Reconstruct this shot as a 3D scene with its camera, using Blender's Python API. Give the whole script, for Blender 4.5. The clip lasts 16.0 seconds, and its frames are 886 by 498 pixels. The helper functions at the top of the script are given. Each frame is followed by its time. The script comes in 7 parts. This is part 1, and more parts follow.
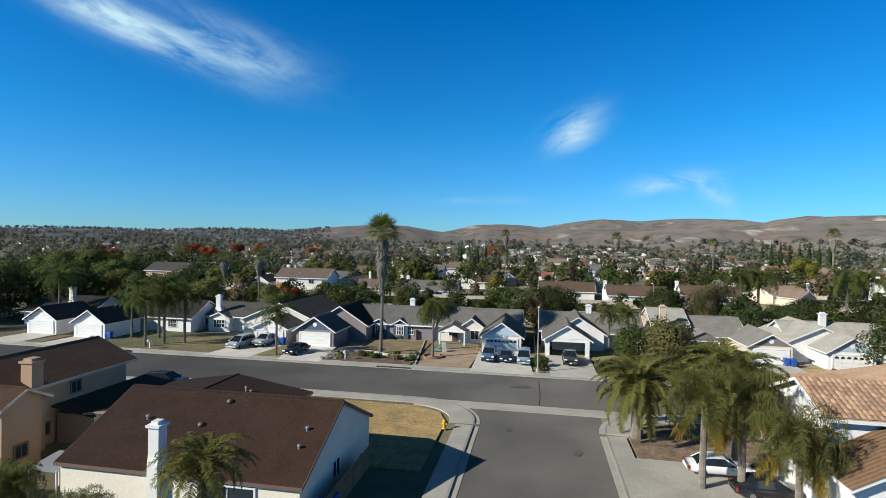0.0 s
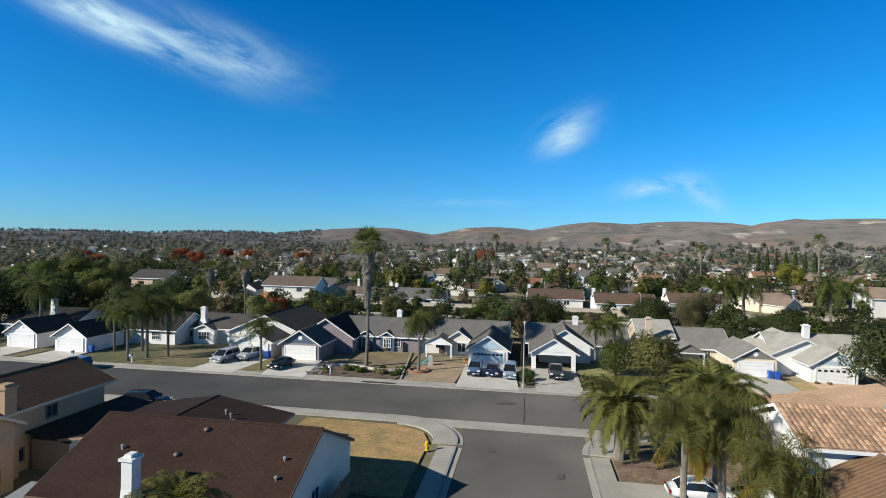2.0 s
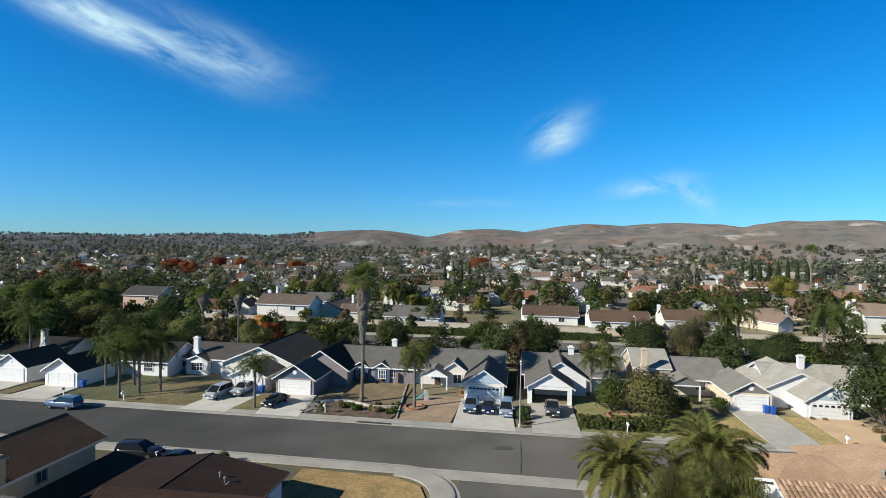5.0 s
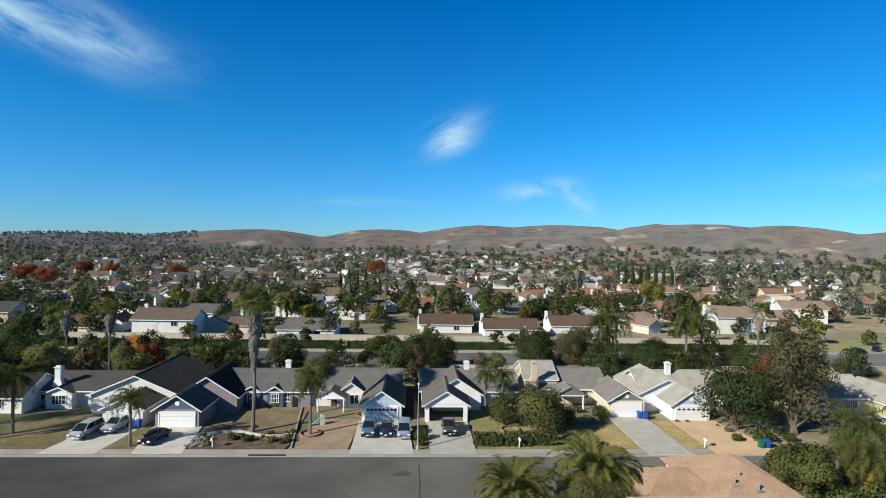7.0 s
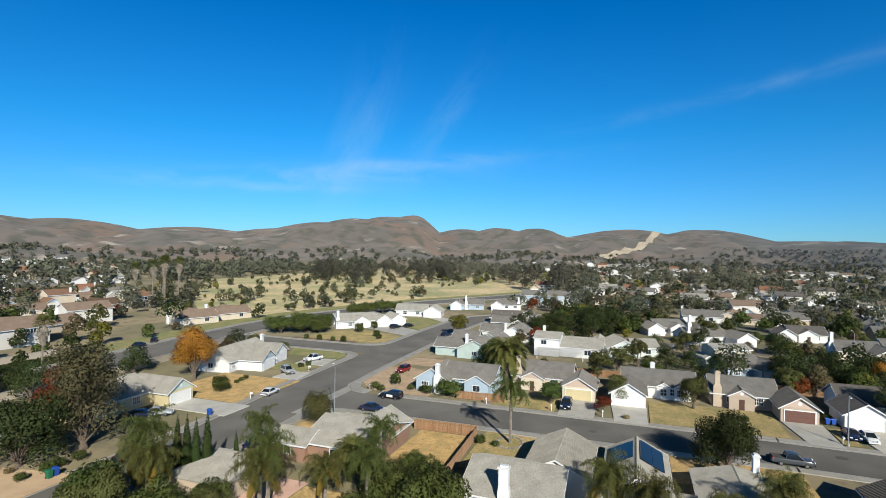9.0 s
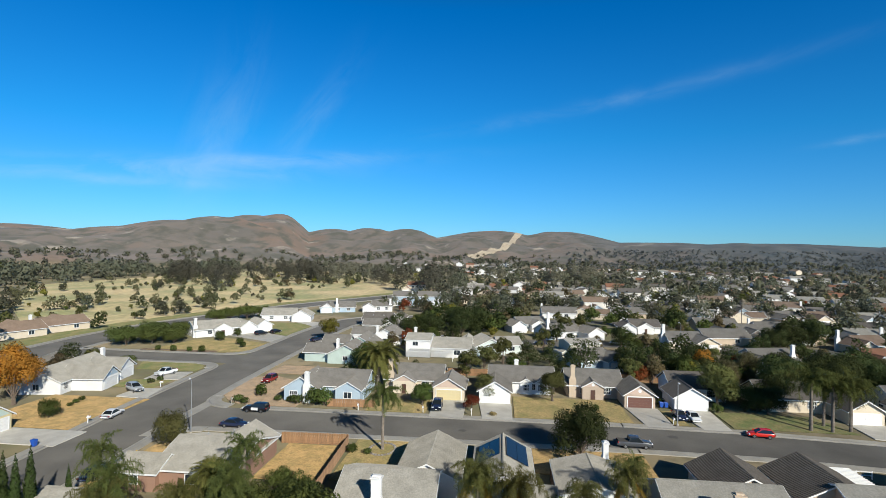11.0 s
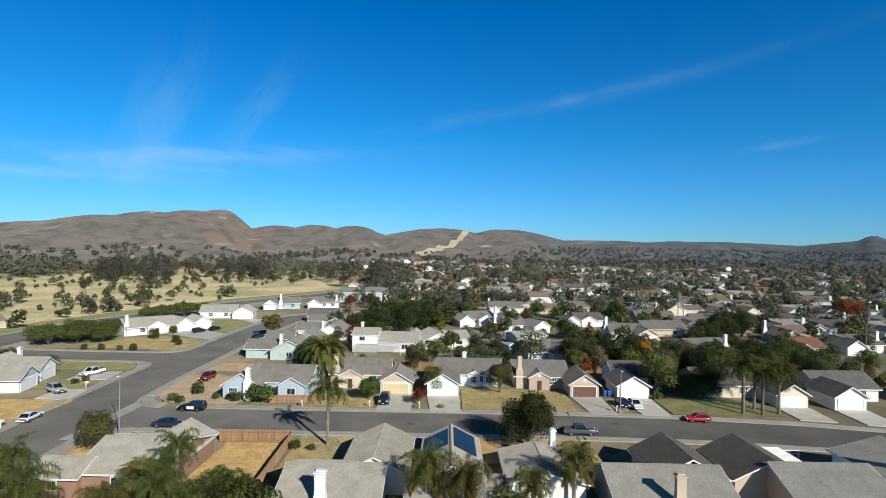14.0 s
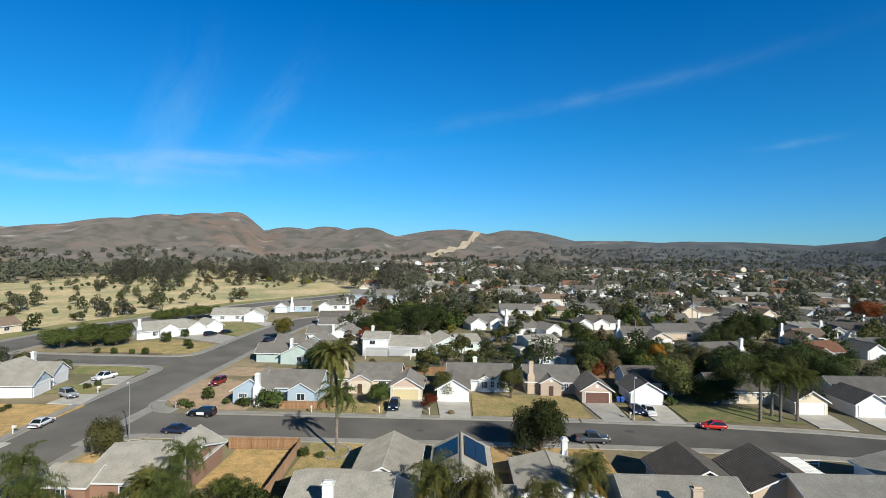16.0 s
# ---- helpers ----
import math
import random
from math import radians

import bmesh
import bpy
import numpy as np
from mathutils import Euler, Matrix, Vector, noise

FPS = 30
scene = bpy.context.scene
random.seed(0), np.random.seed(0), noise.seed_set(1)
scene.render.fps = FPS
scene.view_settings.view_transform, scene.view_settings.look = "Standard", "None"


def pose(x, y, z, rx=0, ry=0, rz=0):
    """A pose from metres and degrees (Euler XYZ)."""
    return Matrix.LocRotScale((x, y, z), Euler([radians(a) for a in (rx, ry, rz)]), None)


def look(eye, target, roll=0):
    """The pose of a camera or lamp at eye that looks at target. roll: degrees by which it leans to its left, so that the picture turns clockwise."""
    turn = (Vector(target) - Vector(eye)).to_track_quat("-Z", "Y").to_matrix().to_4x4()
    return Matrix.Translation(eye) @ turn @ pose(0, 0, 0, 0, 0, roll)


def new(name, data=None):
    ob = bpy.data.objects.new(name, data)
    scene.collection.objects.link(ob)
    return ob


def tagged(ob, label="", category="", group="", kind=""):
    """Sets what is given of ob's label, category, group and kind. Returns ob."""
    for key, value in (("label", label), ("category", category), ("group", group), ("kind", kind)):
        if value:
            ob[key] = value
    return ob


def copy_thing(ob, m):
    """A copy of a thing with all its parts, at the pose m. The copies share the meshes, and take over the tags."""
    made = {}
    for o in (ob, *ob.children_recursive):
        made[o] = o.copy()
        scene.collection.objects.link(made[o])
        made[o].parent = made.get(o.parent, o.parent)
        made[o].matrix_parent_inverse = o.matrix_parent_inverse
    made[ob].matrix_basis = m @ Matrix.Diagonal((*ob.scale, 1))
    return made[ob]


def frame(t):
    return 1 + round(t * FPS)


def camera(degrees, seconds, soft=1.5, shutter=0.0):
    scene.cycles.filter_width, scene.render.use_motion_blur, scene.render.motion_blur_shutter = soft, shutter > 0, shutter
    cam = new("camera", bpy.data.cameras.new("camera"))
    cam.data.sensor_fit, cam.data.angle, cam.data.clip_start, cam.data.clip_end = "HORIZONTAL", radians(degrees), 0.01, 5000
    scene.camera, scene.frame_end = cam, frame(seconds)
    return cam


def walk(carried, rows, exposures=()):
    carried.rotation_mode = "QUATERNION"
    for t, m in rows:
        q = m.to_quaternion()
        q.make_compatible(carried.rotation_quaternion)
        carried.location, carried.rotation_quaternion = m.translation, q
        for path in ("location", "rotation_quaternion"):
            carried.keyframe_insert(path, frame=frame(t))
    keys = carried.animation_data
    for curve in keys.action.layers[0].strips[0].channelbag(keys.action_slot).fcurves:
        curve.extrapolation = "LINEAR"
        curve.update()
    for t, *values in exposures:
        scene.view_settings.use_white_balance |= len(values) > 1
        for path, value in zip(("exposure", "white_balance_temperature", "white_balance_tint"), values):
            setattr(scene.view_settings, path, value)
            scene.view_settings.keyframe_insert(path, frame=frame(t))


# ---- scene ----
cam = camera(79.3, 16.0, soft=0.7)
PATH = [
    (0, (-0.383, -0.916, 17.131), (-0.733, 1.053, 17.1), 1.1),
    (0.5, (-0.174, -0.776, 17.199), (-0.523, 1.193, 17.175), 1.2),
    (1, (0.035, -0.714, 17.572), (-0.3, 1.258, 17.545), 1.0),
    (1.5, (0.185, -0.634, 18.124), (-0.14, 1.339, 18.098), 1.1),
    (2, (0.292, -0.538, 18.786), (-0.026, 1.436, 18.764), 1.1),
    (2.5, (0.337, -0.548, 19.583), (0.024, 1.427, 19.557), 1.1),
    (3, (0.188, -0.468, 20.4), (-0.119, 1.509, 20.379), 1.1),
    (3.5, (0.119, -0.503, 21.238), (-0.182, 1.474, 21.216), 1.1),
    (4, (0.022, -0.335, 22.068), (-0.276, 1.642, 22.048), 1.0),
    (6.5, (-0.312, -0.017, 26.386), (-0.596, 1.963, 26.366), 1.0),
    (7, (-0.522, -0.095, 27.034), (-0.429, 1.903, 27.019), 1.1),
    (7.3, (-0.836, 0.08, 27.287), (-0.385, 2.029, 27.276), 1.1),
    (7.5, (-1.046, 0.197, 27.456), (-0.398, 2.089, 27.451), 1.1),
    (7.8, (-0.96, -0.02, 27.992), (0.009, 1.73, 27.986), 1.1),
    (8, (-0.902, -0.165, 28.35), (0.268, 1.457, 28.348), 1.1),
    (8.3, (-0.781, -0.007, 28.888), (0.66, 1.38, 28.882), 0.9),
    (8.5, (-0.7, 0.098, 29.246), (0.894, 1.306, 29.243), 1.0),
    (8.7, (-0.799, 0.173, 29.676), (0.929, 1.179, 29.679), 0.9),
    (9, (-0.947, 0.285, 30.321), (0.936, 0.959, 30.323), 0.9),
    (9.2, (-0.903, 0.465, 30.539), (1.006, 1.06, 30.543), 0.9),
    (11.3, (-0.302, 0.61, 31.114), (1.688, 0.805, 31.123), 0.9),
    (11.5, (-0.274, 0.649, 31.039), (1.716, 0.855, 31.046), 0.9),
    (12, (-0.055, 0.672, 30.716), (1.932, 0.904, 30.724), 0.9),
    (12.5, (0.289, 0.659, 30.439), (2.288, 0.612, 30.444), 1.0),
    (13, (0.647, 0.689, 30.155), (2.647, 0.668, 30.156), 1.0),
    (13.5, (0.882, 0.671, 29.969), (2.882, 0.672, 29.975), 1.0),
    (14, (1.146, 0.671, 29.818), (3.146, 0.685, 29.822), 1.0),
    (14.5, (1.374, 0.643, 29.732), (3.374, 0.673, 29.737), 0.9),
    (15, (1.621, 0.556, 29.759), (3.62, 0.597, 29.759), 0.8),
    (15.5, (1.921, 0.542, 29.974), (3.92, 0.59, 29.978), 0.8),
    (16, (2.13, 0.413, 30.498), (4.129, 0.469, 30.505), 0.8),
]
walk(cam, [(t, look(eye, target, roll)) for t, eye, target, roll in PATH], [(0.0, 0.29), (6.5, 0.31), (9.0, 0.10), (16.0, 0.10)])

# ---- world, sun ----
SUN_AZ = 236.0   # degrees clockwise from +y
SUN_EL = 27.5
world = bpy.data.worlds.new("sky")
scene.world = world
world.use_nodes = True
wn, wl = world.node_tree.nodes, world.node_tree.links
wn.clear()


def wnode(kind, **values):
    n = wn.new(kind)
    for key, value in values.items():
        n.inputs[key].default_value = value
    return n


w_out = wnode("ShaderNodeOutputWorld")
w_bg = wnode("ShaderNodeBackground", Strength=0.127)
w_sky = wn.new("ShaderNodeTexSky")
w_sky.sky_type = "NISHITA"
w_sky.sun_disc = False
w_sky.sun_elevation = radians(SUN_EL)
w_sky.sun_rotation = radians(SUN_AZ)
w_sky.altitude = 100
w_sky.air_density = 1.0
w_sky.dust_density = 0.0
w_sky.ozone_density = 2.0
w_co = wn.new("ShaderNodeTexCoord")


def wmath(op, a, b=None, c=None):
    n = wn.new("ShaderNodeMath")
    n.operation = op
    for k, value in enumerate((a, b, c)):
        if value is None:
            continue
        if isinstance(value, (int, float)):
            n.inputs[k].default_value = value
        else:
            wl.new(value, n.inputs[k])
    return n.outputs[0]


w_sep = wn.new("ShaderNodeSeparateXYZ")
wl.new(w_co.outputs["Generated"], w_sep.inputs[0])
w_az = wmath("MULTIPLY", wmath("ARCTAN2", w_sep.outputs[0], w_sep.outputs[1]), 57.2958)
w_el = wmath("MULTIPLY", wmath("ARCSINE", w_sep.outputs[2]), 57.2958)
# the deep blue of a dry winter sky, paler towards the horizon
w_tint = wn.new("ShaderNodeValToRGB")
stops = ((0.0, (0.37, 0.82, 1.5)), (0.13, (0.095, 0.86, 1.5)), (0.27, (0.0, 0.76, 1.52)), (0.42, (0.16, 0.32, 0.40)), (0.8, (0.34, 0.27, 0.185)))
for k, (at, colour) in enumerate(stops):
    stop = w_tint.color_ramp.elements[k] if k < 2 else w_tint.color_ramp.elements.new(at)
    stop.position, stop.color = at, (*[c * 0.6 for c in colour], 1)
wl.new(wmath("DIVIDE", w_el, 90.0), w_tint.inputs[0])
w_blue = wn.new("ShaderNodeMix")
w_blue.data_type, w_blue.blend_type = "RGBA", "MULTIPLY"
w_blue.inputs[0].default_value = 1.0
wl.new(w_sky.outputs["Color"], w_blue.inputs[6])
wl.new(w_tint.outputs[0], w_blue.inputs[7])


def cirrus(az, el, turn, long, wide, power, scale=0.22, stretch=3.0):
    """A wisp of ice cloud: an ellipse of sky, torn by drawn-out noise along its length."""
    c, s = math.cos(radians(turn)), math.sin(radians(turn))
    u = wmath("ADD", wmath("MULTIPLY", wmath("SUBTRACT", w_az, az), c), wmath("MULTIPLY", wmath("SUBTRACT", w_el, el), s))
    v = wmath("SUBTRACT", wmath("MULTIPLY", wmath("SUBTRACT", w_el, el), c), wmath("MULTIPLY", wmath("SUBTRACT", w_az, az), s))
    d = wmath("ADD", wmath("POWER", wmath("DIVIDE", u, long), 2.0), wmath("POWER", wmath("DIVIDE", v, wide), 2.0))
    fall = wmath("POWER", 2.718, wmath("MULTIPLY", d, -1.0))
    at = wn.new("ShaderNodeCombineXYZ")
    wl.new(wmath("MULTIPLY", u, scale / stretch), at.inputs[0])
    wl.new(wmath("MULTIPLY", v, scale), at.inputs[1])
    at.inputs[2].default_value = az * 0.37
    tear = wnode("ShaderNodeTexNoise", Scale=1.6, Detail=7.0, Roughness=0.62, Distortion=0.6)
    wl.new(at.outputs[0], tear.inputs["Vector"])
    t = wmath("MULTIPLY", wmath("MAXIMUM", wmath("SUBTRACT", tear.outputs[0], 0.36), 0.0), 3.0)
    return wmath("MULTIPLY", wmath("MULTIPLY", fall, t), power)


CIRRUS = [(-41.5, 18.9, -16, 9.5, 1.4, 1.25), (-31.5, 18.0, -13, 6.5, 1.9, 0.75), (3.6, 11.6, 30, 2.6, 1.5, 1.4),
          (12.7, 6.1, 6, 3.4, 0.8, 1.1), (16.6, 5.1, -45, 2.0, 0.9, 0.9), (61, 11, 70, 7, 2.5, 0.15), (70, 13, 55, 6, 1.6, 0.14),
          (67, 9, 4, 14, 0.7, 0.3), (55, 7.2, 3, 15, 0.9, 0.4), (52, 6, 1, 9, 0.5, 0.35), (101, 15.2, 9, 18, 0.7, 0.11), (122, 10, 6, 2.5, 0.3, 0.2), (-8, 4.4, 0, 6, 0.4, 0.25)]
cloud = 0.0
for row in CIRRUS:
    cloud = wmath("ADD", cirrus(*row), cloud)
w_mix = wn.new("ShaderNodeMix")
w_mix.data_type = "RGBA"
w_mix.clamp_factor = True
wl.new(cloud, w_mix.inputs[0])
wl.new(w_blue.outputs[2], w_mix.inputs[6])
w_mix.inputs[7].default_value = (3.7, 5.3, 6.1, 1)
wl.new(w_mix.outputs[2], w_bg.inputs["Color"])
wl.new(w_bg.outputs[0], w_out.inputs[0])

sun_data = bpy.data.lights.new("sun", "SUN")
sun_data.energy = 5.0
sun_data.angle = radians(0.53)
sun_data.color = (0.98, 0.945, 0.83)
sun = new("sun", sun_data)
_a = radians(SUN_AZ)
sun.matrix_world = look((math.sin(_a) * 100, math.cos(_a) * 100, math.tan(radians(SUN_EL)) * 100), (0, 0, 0))

# ---- materials ----
def surface(name, colour, rough=0.8, metal=0.0, vary=0.18, grain=6.0, patch=0.4, bump=0.15, second=None, per_object=0.0, gloss=None):
    """A node material: base colour broken up by fine grain and broad patches, with a fine relief. second: a colour that the broad patches lean to."""
    m = bpy.data.materials.new(name)
    m.use_nodes = True
    n, l = m.node_tree.nodes, m.node_tree.links
    p = n["Principled BSDF"]
    p.inputs["Roughness"].default_value = rough
    p.inputs["Metallic"].default_value = metal
    p.inputs["Diffuse Roughness"].default_value = 1.0 if rough > 0.86 else 0.0
    if gloss is not None:
        p.inputs["Specular IOR Level"].default_value = gloss
    co = n.new("ShaderNodeTexCoord")
    fine = n.new("ShaderNodeTexNoise")
    fine.inputs["Scale"].default_value, fine.inputs["Detail"].default_value = grain, 5.0
    broad = n.new("ShaderNodeTexNoise")
    broad.inputs["Scale"].default_value, broad.inputs["Detail"].default_value = patch, 4.0
    for t in (fine, broad):
        l.new(co.outputs["Object"], t.inputs["Vector"])
    ramp = n.new("ShaderNodeMapRange")
    ramp.inputs[1].default_value, ramp.inputs[2].default_value = 0.35, 0.65
    l.new(broad.outputs[0], ramp.inputs[0])
    mix = n.new("ShaderNodeMix")
    mix.data_type = "RGBA"
    other = second or tuple(c * (1 - vary) for c in colour)
    mix.inputs[6].default_value, mix.inputs[7].default_value = (*colour, 1), (*other, 1)
    l.new(ramp.outputs[0], mix.inputs[0])
    hsv = n.new("ShaderNodeHueSaturation")
    l.new(mix.outputs[2], hsv.inputs["Color"])
    val = n.new("ShaderNodeMapRange")
    val.inputs[1].default_value, val.inputs[2].default_value = 0.3, 0.7
    val.inputs[3].default_value, val.inputs[4].default_value = 1 - vary, 1 + vary
    l.new(fine.outputs[0], val.inputs[0])
    last = val.outputs[0]
    if per_object:
        info = n.new("ShaderNodeObjectInfo")
        rnd = n.new("ShaderNodeMapRange")
        rnd.inputs[3].default_value, rnd.inputs[4].default_value = 1 - per_object, 1 + per_object
        l.new(info.outputs["Random"], rnd.inputs[0])
        times = n.new("ShaderNodeMath")
        times.operation = "MULTIPLY"
        l.new(last, times.inputs[0])
        l.new(rnd.outputs[0], times.inputs[1])
        last = times.outputs[0]
    l.new(last, hsv.inputs["Value"])
    l.new(hsv.outputs[0], p.inputs["Base Color"])
    if bump:
        b = n.new("ShaderNodeBump")
        b.inputs["Strength"].default_value, b.inputs["Distance"].default_value = bump, 0.03
        l.new(fine.outputs[0], b.inputs["Height"])
        l.new(b.outputs[0], p.inputs["Normal"])
    return m


def leafy(name, colour, second, vary=0.35, shine=0.08):
    """Foliage: each leaf or clump has its own tone; a little light passes through."""
    m = bpy.data.materials.new(name)
    m.use_nodes = True
    n, l = m.node_tree.nodes, m.node_tree.links
    p = n["Principled BSDF"]
    p.inputs["Roughness"].default_value = 0.7
    p.inputs["Specular IOR Level"].default_value = shine
    colour, second = [tuple(a * 0.66 + b * 0.34 for a, b in zip(*pair)) for pair in ((colour, second), (second, colour))]
    geo = n.new("ShaderNodeNewGeometry")
    info = n.new("ShaderNodeObjectInfo")
    mix = n.new("ShaderNodeMix")
    mix.data_type = "RGBA"
    mix.inputs[6].default_value, mix.inputs[7].default_value = (*colour, 1), (*second, 1)
    l.new(geo.outputs["Random Per Island"], mix.inputs[0])
    hsv = n.new("ShaderNodeHueSaturation")
    val = n.new("ShaderNodeMapRange")
    val.inputs[3].default_value, val.inputs[4].default_value = 1 - vary, 1 + vary
    l.new(info.outputs["Random"], val.inputs[0])
    hue = n.new("ShaderNodeMapRange")
    hue.inputs[3].default_value, hue.inputs[4].default_value = 0.485, 0.51
    l.new(info.outputs["Random"], hue.inputs[0])
    l.new(hue.outputs[0], hsv.inputs["Hue"])
    l.new(val.outputs[0], hsv.inputs["Value"])
    l.new(mix.outputs[2], hsv.inputs["Color"])
    l.new(hsv.outputs[0], p.inputs["Base Color"])
    tr = n.new("ShaderNodeBsdfTranslucent")
    l.new(hsv.outputs[0], tr.inputs["Color"])
    both = n.new("ShaderNodeMixShader")
    both.inputs[0].default_value = 0.42
    l.new(p.outputs[0], both.inputs[1])
    l.new(tr.outputs[0], both.inputs[2])
    l.new(both.outputs[0], n["Material Output"].inputs["Surface"])
    return m


def glass(name, colour):
    m = bpy.data.materials.new(name)
    m.use_nodes = True
    p = m.node_tree.nodes["Principled BSDF"]
    p.inputs["Base Color"].default_value = (*colour, 1)
    p.inputs["Roughness"].default_value = 0.06
    p.inputs["Specular IOR Level"].default_value = 0.6
    return m


ASPHALT = surface("asphalt", (0.08, 0.076, 0.07), 0.9, vary=0.14, grain=9, patch=0.12, second=(0.112, 0.106, 0.097), gloss=0.2)
PATCHED = surface("asphalt_patch", (0.06, 0.057, 0.053), 0.9, vary=0.15)
CONCRETE = surface("concrete", (0.43, 0.40, 0.345), 0.85, vary=0.1, grain=5, patch=0.35, second=(0.35, 0.325, 0.28))
DRIVE = surface("driveway_concrete", (0.58, 0.55, 0.49), 0.85, vary=0.09, patch=0.5, second=(0.49, 0.46, 0.405), per_object=0.12)
KERB = surface("kerb_concrete", (0.33, 0.315, 0.29), 0.85, vary=0.1, second=(0.25, 0.24, 0.225))
DRYGRASS = surface("dry_grass", (0.36, 0.235, 0.10), 0.95, vary=0.28, grain=4.0, patch=0.55, second=(0.235, 0.17, 0.07), bump=0.5)
LAWN = surface("half_green_lawn", (0.165, 0.145, 0.056), 0.95, vary=0.28, grain=3.0, patch=0.3, second=(0.28, 0.205, 0.092), bump=0.5)
GREENLAWN = surface("green_lawn", (0.105, 0.125, 0.042), 0.95, vary=0.25, grain=3.0, patch=0.3, second=(0.19, 0.16, 0.07), bump=0.5)
MULCHLAWN = surface("dormant_lawn", (0.15, 0.112, 0.062), 0.95, vary=0.28, grain=3.0, patch=0.3, second=(0.215, 0.16, 0.085), bump=0.5)
MULCH = surface("bark_mulch", (0.075, 0.052, 0.036), 0.95, vary=0.35, grain=4, patch=0.8, bump=0.6, second=(0.15, 0.105, 0.07))
PARKGRASS = surface("park_grass", (0.39, 0.305, 0.175), 0.95, vary=0.25, grain=0.3, patch=0.025, bump=0.3, second=(0.20, 0.20, 0.095))
DIRT = surface("bare_dirt", (0.30, 0.215, 0.14), 0.95, vary=0.2, grain=3, patch=0.4, bump=0.4, second=(0.22, 0.165, 0.11))
GRAVELTAN = surface("decomposed_granite", (0.37, 0.265, 0.165), 0.95, vary=0.12, grain=8, patch=0.5, second=(0.31, 0.22, 0.14))
ROCK = surface("grey_rock", (0.28, 0.26, 0.24), 0.9, vary=0.25, grain=3, patch=1.5, per_object=0.25, second=(0.2, 0.18, 0.165))
BRICKRED = surface("terracotta_brick", (0.38, 0.17, 0.10), 0.85, vary=0.2, per_object=0.2)
TRUNK = surface("bark", (0.16, 0.12, 0.09), 0.95, vary=0.3, grain=5, patch=1.2, bump=0.6)
PALMTRUNK = surface("palm_trunk", (0.25, 0.21, 0.17), 0.95, vary=0.3, grain=3, patch=1.0, bump=0.6)
SKIRT = surface("dead_palm_thatch", (0.33, 0.28, 0.22), 0.95, vary=0.35, grain=4, patch=1.0, bump=0.6)
GLASS = glass("window_glass", (0.03, 0.04, 0.05))
CARGLASS = glass("car_glass", (0.015, 0.02, 0.025))
RUBBER = surface("tyre_rubber", (0.02, 0.02, 0.02), 0.8, vary=0.1)
ALLOY = surface("alloy_rim", (0.5, 0.5, 0.52), 0.3, metal=0.9, vary=0.05, bump=0)
LAMPGLASS = glass("headlight_lens", (0.7, 0.72, 0.75))
TAILRED = glass("tail_light_lens", (0.35, 0.02, 0.02))
STEEL = surface("galvanised_steel", (0.42, 0.43, 0.44), 0.5, metal=0.5, vary=0.08)
SOLAR = glass("solar_glass", (0.016, 0.024, 0.045))
SOLAR.node_tree.nodes["Principled BSDF"].inputs["Specular IOR Level"].default_value = 0.07
DARK = surface("hollow_dark", (0.05, 0.045, 0.04), 0.9)
WHITETRIM = surface("white_trim", (0.78, 0.78, 0.77), 0.6, vary=0.04, bump=0.05)
WOODFENCE = surface("wood_fence", (0.25, 0.15, 0.085), 0.9, vary=0.2, grain=3, per_object=0.15, second=(0.18, 0.11, 0.065))
ORANGEFENCE = surface("orange_wood_fence", (0.36, 0.205, 0.105), 0.9, vary=0.2, grain=3, per_object=0.15)
YELLOW = surface("yellow_enamel", (0.75, 0.48, 0.02), 0.4, vary=0.06)
BLUEBIN = surface("blue_plastic", (0.02, 0.09, 0.42), 0.5, vary=0.08)
GREENBIN = surface("green_plastic", (0.02, 0.16, 0.08), 0.5, vary=0.08)
PAINT = {}


def paint(colour, rough=0.85, kind="stucco"):
    key = (colour, kind)
    if key not in PAINT:
        name = f"{kind}_{len(PAINT)}"
        if kind == "stucco":
            PAINT[key] = surface(name, colour, rough, vary=0.05, grain=7, patch=0.5, bump=0.2, second=tuple(c * 0.9 for c in colour))
        elif kind == "roof":
            PAINT[key] = surface(name, colour, 0.9, vary=0.16, grain=5, patch=0.6, bump=0.5, second=tuple(c * 0.82 for c in colour), gloss=0.12)
        elif kind == "car":
            PAINT[key] = surface(name, colour, 0.22, vary=0.02, bump=0, gloss=0.7)
        else:
            PAINT[key] = surface(name, colour, rough, vary=0.08)
    return PAINT[key]


WHITE, OFFWHITE, CREAM, TAN = (0.80, 0.79, 0.77), (0.74, 0.71, 0.65), (0.70, 0.60, 0.46), (0.58, 0.46, 0.34)
BLUEGREY, NAVY, YELLOWISH, PINKISH = (0.42, 0.52, 0.60), (0.07, 0.11, 0.17), (0.66, 0.56, 0.33), (0.58, 0.44, 0.35)
BROWN, GREYWALL, PALEGREEN, MAUVE = (0.20, 0.13, 0.09), (0.42, 0.41, 0.39), (0.50, 0.60, 0.55), (0.26, 0.22, 0.23)
R_GREY, R_LIGHT, R_DARK, R_BROWN = (0.19, 0.178, 0.162), (0.315, 0.298, 0.262), (0.065, 0.06, 0.055), (0.076, 0.042, 0.03)
R_TAN, R_TERRA, R_TILE, R_MID = (0.225, 0.165, 0.125), (0.25, 0.125, 0.08), (0.36, 0.23, 0.15), (0.14, 0.126, 0.114)


